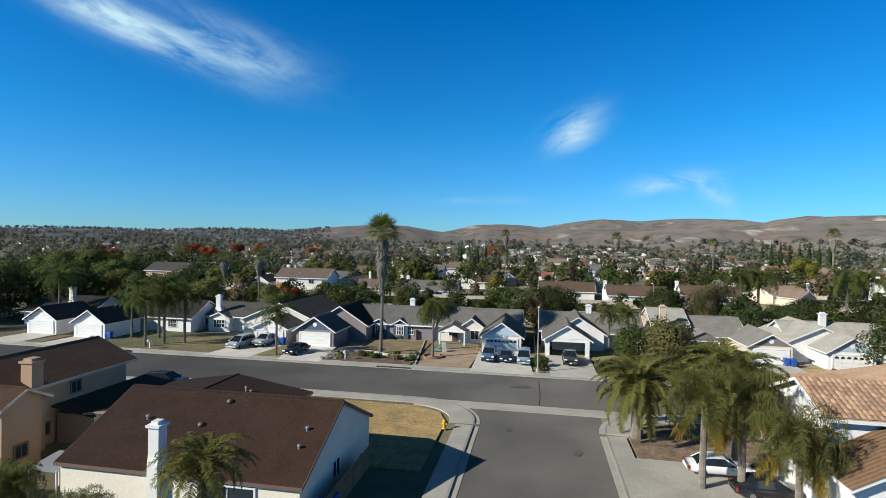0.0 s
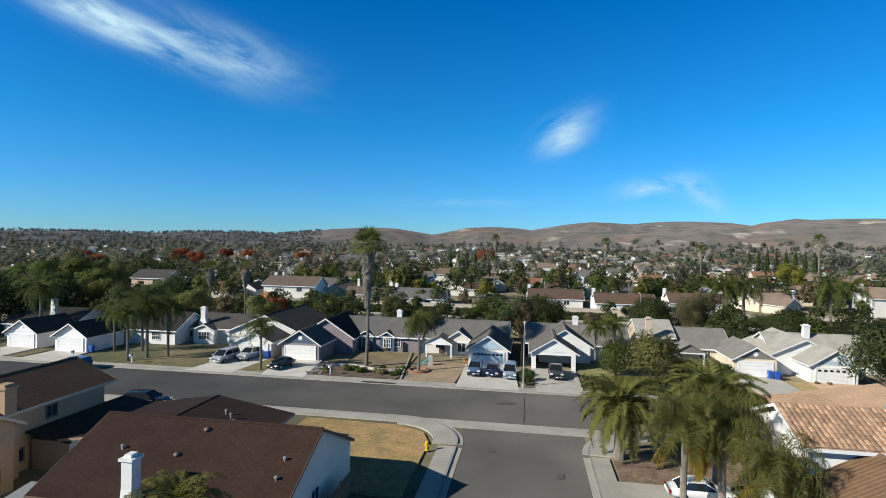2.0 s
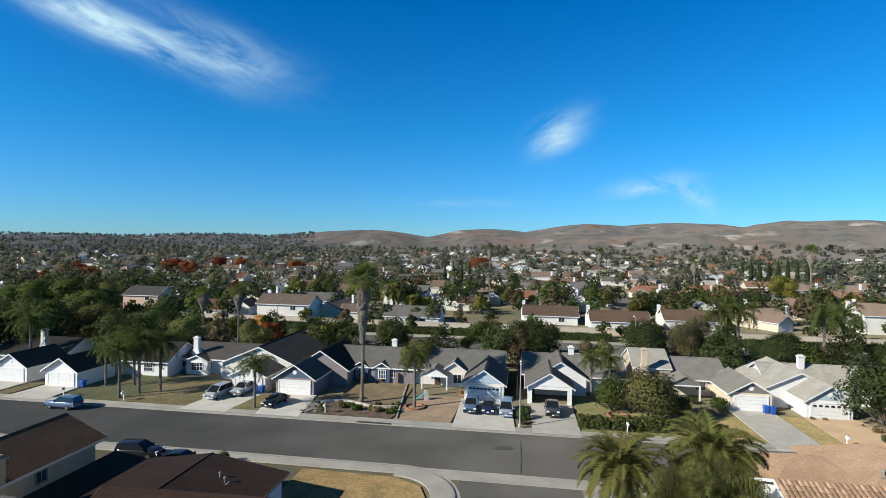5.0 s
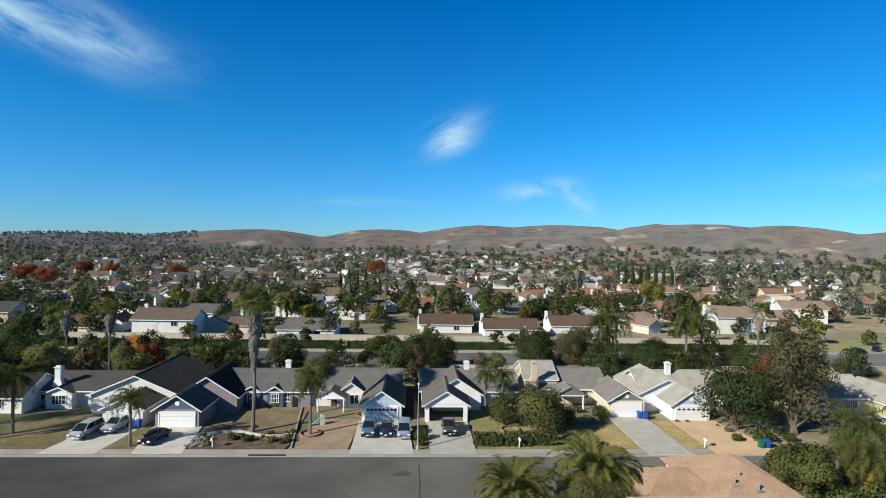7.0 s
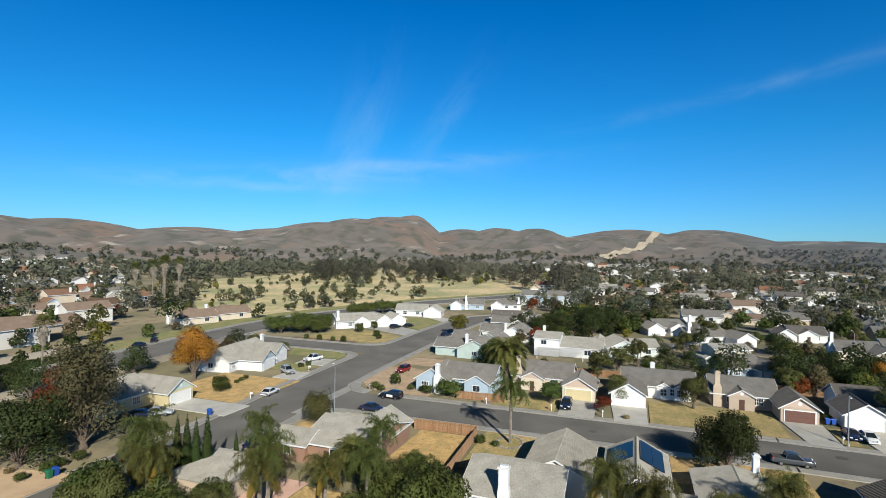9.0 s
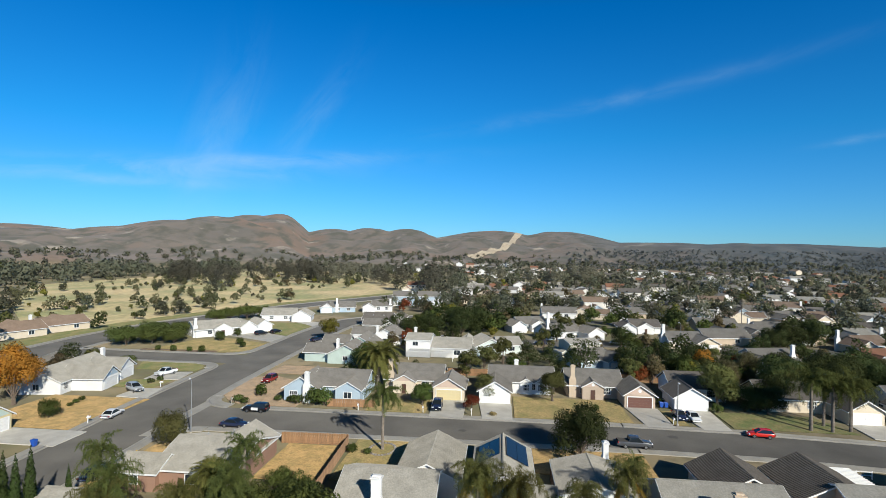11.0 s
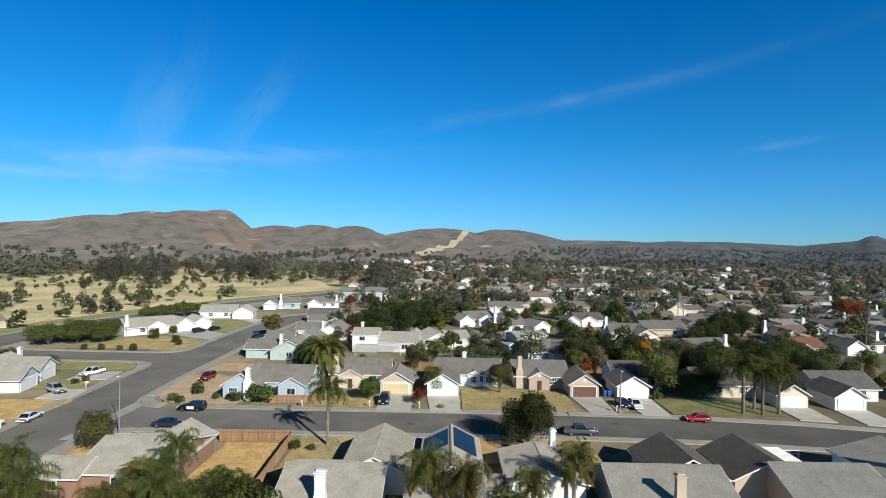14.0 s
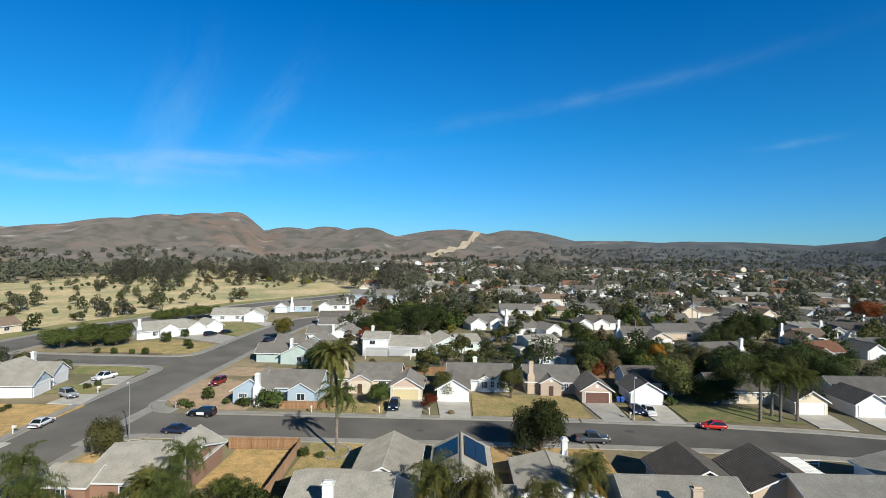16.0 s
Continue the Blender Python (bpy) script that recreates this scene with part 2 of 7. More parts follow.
# ---- mesh helpers ----
class Bag:
    """Gathers the vertices and faces of one mesh."""

    def __init__(self):
        self.v, self.f, self.n = [], [], None

    def face(self, *pts):
        n = len(self.v)
        self.v += [tuple(p) for p in pts]
        self.f.append(tuple(range(n, n + len(pts))))
        return self

    def solid(self, low, high):
        """A prism between two rings of the same number of points."""
        n, k = len(self.v), len(low)
        self.v += [tuple(p) for p in low] + [tuple(p) for p in high]
        self.f.append(tuple(range(n + k - 1, n - 1, -1)))
        self.f.append(tuple(range(n + k, n + 2 * k)))
        for i in range(k):
            j = (i + 1) % k
            self.f.append((n + i, n + j, n + k + j, n + k + i))
        return self

    def box(self, x0, y0, z0, x1, y1, z1):
        ring = [(x0, y0), (x1, y0), (x1, y1), (x0, y1)]
        return self.solid([(*p, z0) for p in ring], [(*p, z1) for p in ring])

    def slab(self, a, b, c, d, thick):
        """A plate with the upper face a, b, c, d, of that thickness downwards."""
        up = [Vector(p) for p in (a, b, c, d)]
        return self.solid([p - Vector((0, 0, thick)) for p in up], up)

    def lattice(self, xs, zs, solid, y0, y1):
        """A flat frame of cells between grid lines, of one piece; solid(i, k) tells which cells are filled."""
        n, nx = len(self.v), len(xs)
        for y in (y0, y1):
            self.v += [(x, y, z) for z in zs for x in xs]
        k1 = nx * len(zs)
        idx = lambda i, k, s: n + s * k1 + k * nx + i
        ok = lambda i, k: 0 <= i < nx - 1 and 0 <= k < len(zs) - 1 and solid(i, k)
        for i in range(nx - 1):
            for k in range(len(zs) - 1):
                if not ok(i, k):
                    continue
                a, c, d, e = (i, k), (i + 1, k), (i + 1, k + 1), (i, k + 1)
                self.f.append(tuple(idx(*p, 0) for p in (a, c, d, e)))
                self.f.append(tuple(idx(*p, 1) for p in (e, d, c, a)))
                for p, q, o in ((a, c, (i, k - 1)), (c, d, (i + 1, k)), (d, e, (i, k + 1)), (e, a, (i - 1, k))):
                    if not ok(*o):
                        self.f.append((idx(*q, 0), idx(*p, 0), idx(*p, 1), idx(*q, 1)))
        return self

    def band(self, inner, outer, height):
        """A closed upright board round a loop of points; inner and outer: its lower edges."""
        n, k = len(self.v), len(inner)
        for ring, up in ((inner, 0), (outer, 0), (outer, height), (inner, height)):
            self.v += [(p[0], p[1], p[2] + up) for p in ring]
        for i in range(k):
            j = (i + 1) % k
            for r in range(4):
                s = (r + 1) % 4
                self.f.append((n + r * k + i, n + r * k + j, n + s * k + j, n + s * k + i))
        return self

    def tube(self, pts, radii, sides=8):
        """A round bar along points."""
        pts = [Vector(p) for p in pts]
        n = len(self.v)
        for i, p in enumerate(pts):
            way = (pts[min(i + 1, len(pts) - 1)] - pts[max(i - 1, 0)]).normalized()
            side = way.cross(Vector((0, 1, 0.01)) if abs(way.y) < 0.9 else Vector((1, 0, 0))).normalized()
            up = side.cross(way)
            for k in range(sides):
                a = 2 * math.pi * k / sides
                self.v.append(tuple(p + radii[i] * (math.cos(a) * side + math.sin(a) * up)))
        for i in range(len(pts) - 1):
            for k in range(sides):
                j = (k + 1) % sides
                self.f.append((n + i * sides + k, n + i * sides + j, n + (i + 1) * sides + j, n + (i + 1) * sides + k))
        self.f.append(tuple(n + k for k in range(sides))[::-1])
        self.f.append(tuple(n + (len(pts) - 1) * sides + k for k in range(sides)))
        return self

    def mesh(self, name, material, smooth=False):
        me = bpy.data.meshes.new(name)
        me.from_pydata(self.v, [], self.f)
        me.materials.append(material)
        if smooth:
            me.polygons.foreach_set("use_smooth", [True] * len(me.polygons))
        me.update()
        if self.n is not None:
            me.polygons.foreach_set("use_smooth", [True] * len(me.polygons))
            me.normals_split_custom_set_from_vertices(self.n)
        return me


def part(name, bag, material, parent, label="", at=None, smooth=False):
    """One mesh object under a thing or under a part. bag: a Bag or a mesh that is shared."""
    ob = new(name, bag if isinstance(bag, bpy.types.Mesh) else bag.mesh(name, material, smooth))
    ob.parent = parent
    if at is not None:
        ob.matrix_local = at
    if label:
        ob["label"] = label
    return ob


def thing(name, m, label, category, group="", kind=""):
    ob = new(name)
    ob.empty_display_size = 0.5
    ob.matrix_world = m
    return tagged(ob, label, category, group, kind)


def lone(name, bag, material, label, category, kind="", m=None, smooth=False):
    ob = new(name, bag.mesh(name, material, smooth))
    if m is not None:
        ob.matrix_world = m
    return tagged(ob, label, category, "", kind)


SHARED = {}


def shared(key, make, material, smooth=False):
    if key not in SHARED:
        SHARED[key] = make().mesh(str(key[0]), material, smooth)
    return SHARED[key]


# ---- ground, hills ----
# Each ridge: bearing, height in degrees over the eye, spread to the left and to the right in degrees.
RIDGES = [(-60, 0.0, 14, 10), (-40, 0.12, 8, 10), (-31, 0.45, 5, 6), (-16, 1.2, 7, 5), (-3.5, 1.5, 5, 6), (7, 2.05, 7, 9), (15, 2.25, 9, 9),
          (28, 2.4, 10, 9), (35, 2.25, 7, 6.5), (45, 1.85, 7, 7), (54, 2.0, 7, 5), (57.5, 2.72, 6, 5), (61, 3.12, 6, 6), (64.5, 3.32, 6, 4), (67.2, 3.45, 5, 2.5), (72.5, 2.25, 4, 4), (76, 2.4, 3.5, 3.5), (80, 2.25, 3.5, 4),
          (89.5, 2.3, 7, 6), (96, 2.3, 5, 6), (104, 1.3, 8, 12), (115, 1.25, 10, 12), (128.4, 1.8, 1.4, 1.5), (132, 1.6, 9, 14)]
RIDGE_FAR = 1900.0


def ground_height(x, y):
    r, az = math.hypot(x, y), math.degrees(math.atan2(x, y))
    if r < 820:
        return 0.0
    rise = 0.0
    for a, el, left, right in RIDGES:
        d = (az - a) / (left if az < a else right)
        if abs(d) < 2.6:
            rise = max(rise, el * math.exp(-d * d * 0.55))
    far = RIDGE_FAR + 320 * noise.noise((az * 0.05, 3.1, 0))
    top = 28 + far * math.tan(radians(max(rise, 0.0)))
    k = min(max((r - 820) / (far - 820), 0.0), 1.0)
    fold = noise.fractal((x * 0.0042, y * 0.0042, 1.7), 1.0, 2.0, 4)
    lumps = noise.fractal((x * 0.018, y * 0.018, 4.7), 1.0, 2.0, 3)
    k2 = k * k * (3 - 2 * k)
    if r > far:
        return top * max(0.35, 1 - (r - far) / 2600) - 6 + 5 * fold
    return top * k2 ** 1.15 + (26 * fold + 5 * lumps) * math.sin(math.pi * min(k, 1)) * (0.4 + rise / 3) * (1 - 0.75 * k ** 4)


def make_ground():
    b = Bag()
    radii = [0, 40, 90, 160, 240, 330, 420, 520, 620, 720, 800] + [820 + 22 * i for i in range(1, 62)] + [2250, 2400, 2700, 3100, 3600, 4200, 4800]
    turns = [-180 + 12 * i for i in range(0, 10)] + [-62 + 0.42 * i for i in range(0, 495)] + [150 + 6 * i for i in range(0, 5)]
    for r in radii:
        for a in turns:
            x, y = r * math.sin(radians(a)), r * math.cos(radians(a))
            b.v.append((x, y, ground_height(x, y)))
    n = len(turns)
    for i in range(len(radii) - 1):
        for j in range(n):
            k = (j + 1) % n
            b.f.append((i * n + j, i * n + k, (i + 1) * n + k, (i + 1) * n + j) if i else (j, (i + 1) * n + k, (i + 1) * n + j))
    return b


def ground_material():
    m = bpy.data.materials.new("ground")
    m.use_nodes = True
    n, l = m.node_tree.nodes, m.node_tree.links
    p = n["Principled BSDF"]
    p.inputs["Roughness"].default_value = 0.95
    p.inputs["Diffuse Roughness"].default_value = 1.0
    geo = n.new("ShaderNodeNewGeometry")
    sep = n.new("ShaderNodeSeparateXYZ")
    l.new(geo.outputs["Position"], sep.inputs[0])

    def tex(scale, detail=5.0):
        t = n.new("ShaderNodeTexNoise")
        t.inputs["Scale"].default_value, t.inputs["Detail"].default_value = scale, detail
        l.new(geo.outputs["Position"], t.inputs["Vector"])
        return t.outputs[0]

    def mix(fac, a, b, lo=0.4, hi=0.6):
        r = n.new("ShaderNodeMapRange")
        r.inputs[1].default_value, r.inputs[2].default_value = lo, hi
        l.new(fac, r.inputs[0])
        x = n.new("ShaderNodeMix")
        x.data_type = "RGBA"
        for k, c in ((6, a), (7, b)):
            if isinstance(c, tuple):
                x.inputs[k].default_value = (*c, 1)
            else:
                l.new(c, x.inputs[k])
        l.new(r.outputs[0], x.inputs[0])
        return x.outputs[2]

    yard = mix(tex(0.03), (0.105, 0.10, 0.052), (0.20, 0.16, 0.098))
    yard = mix(tex(0.25), yard, (0.10, 0.086, 0.055), 0.5, 0.7)
    scrub = mix(tex(0.006), (0.145, 0.122, 0.106), (0.112, 0.102, 0.092))
    scrub = mix(tex(0.0045, 6.0), scrub, (0.178, 0.116, 0.085), 0.5, 0.72)
    scrub = mix(tex(0.026, 9.0), scrub, (0.082, 0.08, 0.066), 0.47, 0.63)
    scrub = mix(tex(0.012, 8.0), scrub, (0.30, 0.262, 0.22), 0.61, 0.70)
    # distance haze mixed into the scrub colour as blue-grey, stronger to the south
    south_haze = n.new("ShaderNodeMath")
    south_haze.operation = "MULTIPLY"
    south_haze.inputs[1].default_value = -1.0
    l.new(sep.outputs[1], south_haze.inputs[0])
    scrub = mix(south_haze.outputs[0], scrub, mix(tex(0.02, 8.0), (0.06, 0.072, 0.078), (0.098, 0.102, 0.102)), 100.0, 600.0)
    both = mix(sep.outputs[2], yard, scrub, 1.0, 10.0)
    l.new(both, p.inputs["Base Color"])
    bump = n.new("ShaderNodeBump")
    bump.inputs["Strength"].default_value, bump.inputs["Distance"].default_value = 0.35, 2.0
    l.new(tex(0.08, 8.0), bump.inputs["Height"])
    l.new(bump.outputs[0], p.inputs["Normal"])
    return m


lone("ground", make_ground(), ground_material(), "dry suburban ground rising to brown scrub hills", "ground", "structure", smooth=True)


# ---- streets ----
def ribbon(points, left, right, z, thick=0.0):
    """A flat strip along a line of plan points, from left to right of it in metres (right positive)."""
    b, pts = Bag(), [Vector(p) for p in points]
    rows = []
    for i, p in enumerate(pts):
        way = (pts[min(i + 1, len(pts) - 1)] - pts[max(i - 1, 0)]).normalized()
        side = Vector((way.y, -way.x))
        rows.append((p + side * left, p + side * right))
    for (a, c), (d, e) in zip(rows, rows[1:]):
        if thick:
            b.solid([(*q, z - thick) for q in (a, c, e, d)], [(*q, z) for q in (a, c, e, d)])
        else:
            b.face((*a, z), (*c, z), (*e, z), (*d, z))
    return b


def patch_of(points, z, thick=0.1):
    b = Bag()
    b.solid([(*p, z - thick) for p in points], [(*p, z) for p in points])
    return b


LINE_A = [(-420, 58), (-200, 60.5), (-80, 61.6), (0, 61.8), (60, 62.3), (75, 63.3), (95, 65.2), (118, 66.6), (131, 67), (155, 67.4), (190, 67.5), (215, 66.5), (230, 63.5), (240, 56.5), (246, 46), (247, 26)]
LINE_S = [(0, -120), (0, 20), (0, 55.2)]
LINE_B = [(93.4, 60), (93.4, -22), (92.6, -42), (90, -62), (85, -84), (76, -108), (60, -140)]
LINE_C = [(-420, 122), (-100, 126), (60, 127), (100, 127.5), (140, 133.5), (170, 136), (200, 134), (240, 124), (285, 109), (330, 86), (400, 50)]
LINE_X = [(143, 72), (143, 100), (144, 128)]
LINE_D = [(46, 205), (44, 260), (41, 340)]
LINE_E = [(188, 22), (187.5, -60), (186, -120), (180, -260)]
LINE_F = [(247, 28), (248, -60), (250, -260)]
STREETS = [("street_long", LINE_A, 6.4), ("street_side", LINE_S, 6.0), ("street_parallel", LINE_B, 5.9), ("street_collector", LINE_C, 7.5),
           ("street_link", LINE_X, 5.5), ("street_far", LINE_D, 5.0), ("street_east", LINE_E, 5.0), ("street_further", LINE_F, 5.0)]
for k, (name, line, half) in enumerate(STREETS):
    lone(name, ribbon(line, -half, half, 0.012 + 0.004 * k), ASPHALT, "worn grey asphalt street with concrete gutters", "street", "structure")


# ---- houses ----
def gable_block(parent, x0, x1, y0, y1, eave, rise, axis, wall, roof, over=0.45, trim=WHITETRIM, ribs=0, wall_name="wall", hollow=None):
    """Walls with two gables and a roof of two slopes; the ridge runs along axis. ribs: spacing of raised tile rows down the slopes."""
    w = Bag()
    if axis == "x":
        mid = (y0 + y1) / 2
        end = [(y0, 0), (y1, 0), (y1, eave), (mid, eave + rise), (y0, eave)]
        w.solid([(x0, a, c) for a, c in end], [(x1, a, c) for a, c in end])
        half, ends = (y1 - y0) / 2, (x0, x1)
    else:
        mid = (x0 + x1) / 2
        end = [(x0, 0), (x1, 0), (x1, eave), (mid, eave + rise), (x0, eave)]
        if hollow:
            # an open garage: side walls, back, and a front with an opening
            hx0, hx1, hz = hollow
            w.box(x0, y0, 0, x0 + 0.2, y1, eave).box(x1 - 0.2, y0, 0, x1, y1, eave).box(x0 + 0.2, y1 - 0.2, 0, x1 - 0.2, y1, eave)
            w.box(x0 + 0.2, y0, 0, hx0, y0 + 0.2, eave).box(hx1, y0, 0, x1 - 0.2, y0 + 0.2, eave).box(hx0, y0, hz, hx1, y0 + 0.2, eave)
            w.solid([(x0, y0, eave + 0.002), (x1, y0, eave + 0.002), (mid, y0, eave + rise)], [(x0, y1, eave + 0.002), (x1, y1, eave + 0.002), (mid, y1, eave + rise)])
        else:
            w.solid([(a, y0, c) for a, c in end], [(a, y1, c) for a, c in end])
        half, ends = (x1 - x0) / 2, (y0, y1)
    part(wall_name, w, wall, parent)
    slope = rise / half
    e0, e1 = ends[0] - over, ends[1] + over
    drop, top, thick = slope * over, eave + rise + 0.16, 0.14
    low = eave - drop + 0.16

    def at(u, v, z):
        return (u, v, z) if axis == "x" else (v, u, z)

    r, t = Bag(), Bag()
    for s in (-1, 1):
        edge = mid + s * (half + over)
        r.slab(at(e0, edge, low), at(e1, edge, low), at(e1, mid, top), at(e0, mid, top), thick)
    loop = [(e0, mid - half - over, low), (e1, mid - half - over, low), (e1, mid, top), (e1, mid + half + over, low), (e0, mid + half + over, low), (e0, mid, top)]
    out = [(u + (0.05 if u == e1 else -0.05), v + (0.05 if v > mid else -0.05 if v < mid else 0), z) for u, v, z in loop]
    t.band([at(u, v, z - 0.23) for u, v, z in loop], [at(u, v, z - 0.23) for u, v, z in out], 0.21)
    r.solid([at(e0, mid - 0.16, top - 0.03), at(e0, mid + 0.16, top - 0.03), at(e0, mid, top + 0.07)],
            [at(e1, mid - 0.16, top - 0.03), at(e1, mid + 0.16, top - 0.03), at(e1, mid, top + 0.07)])
    ro = part("roof", r, roof, parent)
    part("fascia", t, trim, parent)
    if ribs:
        g = Bag()
        n = int((e1 - e0) / ribs)
        for s in (-1, 1):
            edge = mid + s * (half + over)
            for i in range(n + 1):
                u = e0 + (i + 0.0) * (e1 - e0) / n
                a, c = u - ribs * 0.22, u + ribs * 0.22
                g.solid([at(a, edge, low), at(c, edge, low), at(c, mid, top), at(a, mid, top)],
                        [at(u - 0.03, edge, low + 0.1), at(u + 0.03, edge, low + 0.1), at(u + 0.03, mid, top + 0.1), at(u - 0.03, mid, top + 0.1)])
        tagged(part("ribbing", g, roof, ro), kind="stuff")
    return ro


def hip_block(parent, x0, x1, y0, y1, eave, rise, axis, wall, roof, over=0.5, trim=WHITETRIM, inset=None):
    w = Bag().box(x0, y0, 0, x1, y1, eave)
    part("wall", w, wall, parent)
    X0, X1, Y0, Y1 = x0 - over, x1 + over, y0 - over, y1 + over
    if axis == "x":
        k = inset if inset is not None else (Y1 - Y0) / 2
        a, c = (X0 + k, (Y0 + Y1) / 2, eave + rise), (X1 - k, (Y0 + Y1) / 2, eave + rise)
    else:
        k = inset if inset is not None else (X1 - X0) / 2
        a, c = ((X0 + X1) / 2, Y0 + k, eave + rise), ((X0 + X1) / 2, Y1 - k, eave + rise)
    z = eave - 0.05
    r = Bag()
    p = [(X0, Y0, z), (X1, Y0, z), (X1, Y1, z), (X0, Y1, z)]
    if axis == "x":
        r.face(p[0], p[1], c, a).face(p[1], p[2], c).face(p[2], p[3], a, c).face(p[3], p[0], a)
    else:
        r.face(p[0], p[1], a).face(p[1], p[2], c, a).face(p[2], p[3], c).face(p[3], p[0], a, c)
    r.face(*[(q[0], q[1], z - 0.12) for q in reversed(p)])
    for i in range(4):
        q, s = p[i], p[(i + 1) % 4]
        r.face((q[0], q[1], z - 0.12), (s[0], s[1], z - 0.12), s, q)
    return part("roof", r, roof, parent)


FACING = {"s": 0.0, "e": 90.0, "n": 180.0, "w": -90.0}


def window_at(parent, x, y, z, w, h, side="s", bars=1, frame_mat=WHITETRIM):
    """A window set in a proud frame; x, y, z: the middle of its sill line."""
    def make_frame():
        t = 0.12
        cuts = [-w / 2 + w * i / (bars + 1) for i in range(1, bars + 1)]
        xs = [-w / 2 - t, -w / 2] + [c + d for c in cuts for d in (-0.03, 0.03)] + [w / 2, w / 2 + t]
        zs = [-t, 0] + ([h / 2 - 0.03, h / 2 + 0.03] if bars > 1 else []) + [h, h + t]
        nz = len(zs) - 1
        b = Bag().lattice(xs, zs, lambda i, k: i % 2 == 0 or k % 2 == 0, -0.06, 0.06)
        return b
    win = part("window", shared(("window_frame", w, h, bars, frame_mat.name), make_frame, frame_mat), None, parent, at=pose(x, y, z, 0, 0, FACING[side]))
    part("pane", shared(("pane", w, h), lambda: Bag().box(-w / 2, -0.02, 0, w / 2, 0.02, h), GLASS), None, win)
    return win


def garage_door(parent, x0, x1, y, h, material, lites=0, side="s"):
    w = x1 - x0
    rot = pose((x0 + x1) / 2, y, 0, 0, 0, 0) if side == "s" else None

    def surround():
        return Bag().lattice([-w / 2 - 0.18, -w / 2, w / 2, w / 2 + 0.18], [0, h, h + 0.18], lambda i, k: k == 1 or i != 1, -0.09, 0.05)
    door = part("garage_door", shared(("door_surround", w, h), surround, WHITETRIM), None, parent, at=rot)
    step = h / 4

    def section():
        b = Bag().box(-w / 2, -0.03, 0.012, w / 2, 0.04, step - 0.012)
        n = max(3, int(w / 0.62))
        for i in range(n):
            u = -w / 2 + w * (i + 0.5) / n
            b.box(u - w / n * 0.4, -0.045, step * 0.18, u + w / n * 0.4, -0.03, step * 0.82)
        return b
    panel = shared(("door_panel", w, h, material.name), section, material)
    for i in range(4):
        part("panel", panel, None, door, at=pose(0, 0, i * step))
    if lites:
        lite = shared(("lite", w, lites), lambda: Bag().solid([(-0.22, -0.06, 0.0), (0.22, -0.06, 0.0), (0.26, -0.06, 0.2), (0.0, -0.06, 0.34), (-0.26, -0.06, 0.2)],
                                                         [(-0.22, -0.02, 0.0), (0.22, -0.02, 0.0), (0.26, -0.02, 0.2), (0.0, -0.02, 0.34), (-0.26, -0.02, 0.2)]), GLASS)
        for i in range(lites):
            part("lite", lite, None, door, at=pose(-w / 2 + w * (i + 0.5) / lites, 0, h - 0.45))
    return door


def chimney(parent, x, y, top, material, w=0.9, d=0.7, foot=1.5):
    b = Bag()
    b.box(x - foot / 2, y - d / 2 - 0.1, 0, x + foot / 2, y + d / 2 + 0.1, top * 0.55)
    b.solid([(x - foot / 2, y - d / 2 - 0.1, top * 0.55), (x + foot / 2, y - d / 2 - 0.1, top * 0.55), (x + foot / 2, y + d / 2 + 0.1, top * 0.55), (x - foot / 2, y + d / 2 + 0.1, top * 0.55)],
            [(x - w / 2, y - d / 2, top * 0.66), (x + w / 2, y - d / 2, top * 0.66), (x + w / 2, y + d / 2, top * 0.66), (x - w / 2, y + d / 2, top * 0.66)])
    b.box(x - w / 2, y - d / 2, top * 0.66, x + w / 2, y + d / 2, top - 0.35)
    c = part("chimney", b, material, parent)
    cap = Bag().box(x - w / 2 - 0.12, y - d / 2 - 0.12, top - 0.35, x + w / 2 + 0.12, y + d / 2 + 0.12, top - 0.2).box(x - w / 2 + 0.12, y - d / 2 + 0.1, top - 0.2, x + w / 2 - 0.12, y + d / 2 - 0.1, top)
    part("chimney_cap", cap, material, c)
    return c


def roof_vent(parent, x, y, z):
    b = Bag().tube([(0, 0, -0.1), (0, 0, 0.45)], [0.07, 0.07], 8).tube([(0, 0, 0.4), (0, 0, 0.5)], [0.12, 0.1], 8).box(-0.3, -0.3, -0.06, 0.3, 0.3, 0.0)
    part("roof_vent", shared(("vent", 1), lambda: b, STEEL), None, parent, at=pose(x, y, z))


VENTBROWN = surface("weathered_vent_metal", (0.16, 0.12, 0.095), 0.55, metal=0.4, vary=0.2)


def turbine(parent, x, y, z):
    def make():
        b = Bag().tube([(0, 0, -0.2), (0, 0, 0.25)], [0.13, 0.13], 10)
        b.tube([(0, 0, 0.2), (0, 0, 0.3), (0, 0, 0.44), (0, 0, 0.5)], [0.15, 0.23, 0.19, 0.04], 12)
        return b
    part("turbine_vent", shared(("turbine", 1), make, VENTBROWN, True), None, parent, at=pose(x, y, z))


def gable_panel(parent, x0, x1, y, eave, rise, material, vent=True):
    mid, m = (x0 + x1) / 2, 0.25
    k = rise / ((x1 - x0) / 2)
    tri = [(x0 + m, eave + 0.05), (x1 - m, eave + 0.05), (mid, eave + rise - m * k)]
    p = part("gable_panel", Bag().solid([(a, y - 0.05, c) for a, c in tri], [(a, y + 0.02, c) for a, c in tri]), material, parent)
    if vent:
        part("gable_vent", Bag().tube([(mid, y - 0.09, eave + rise * 0.42), (mid, y - 0.03, eave + rise * 0.42)], [0.34, 0.34], 12), WHITETRIM, p)


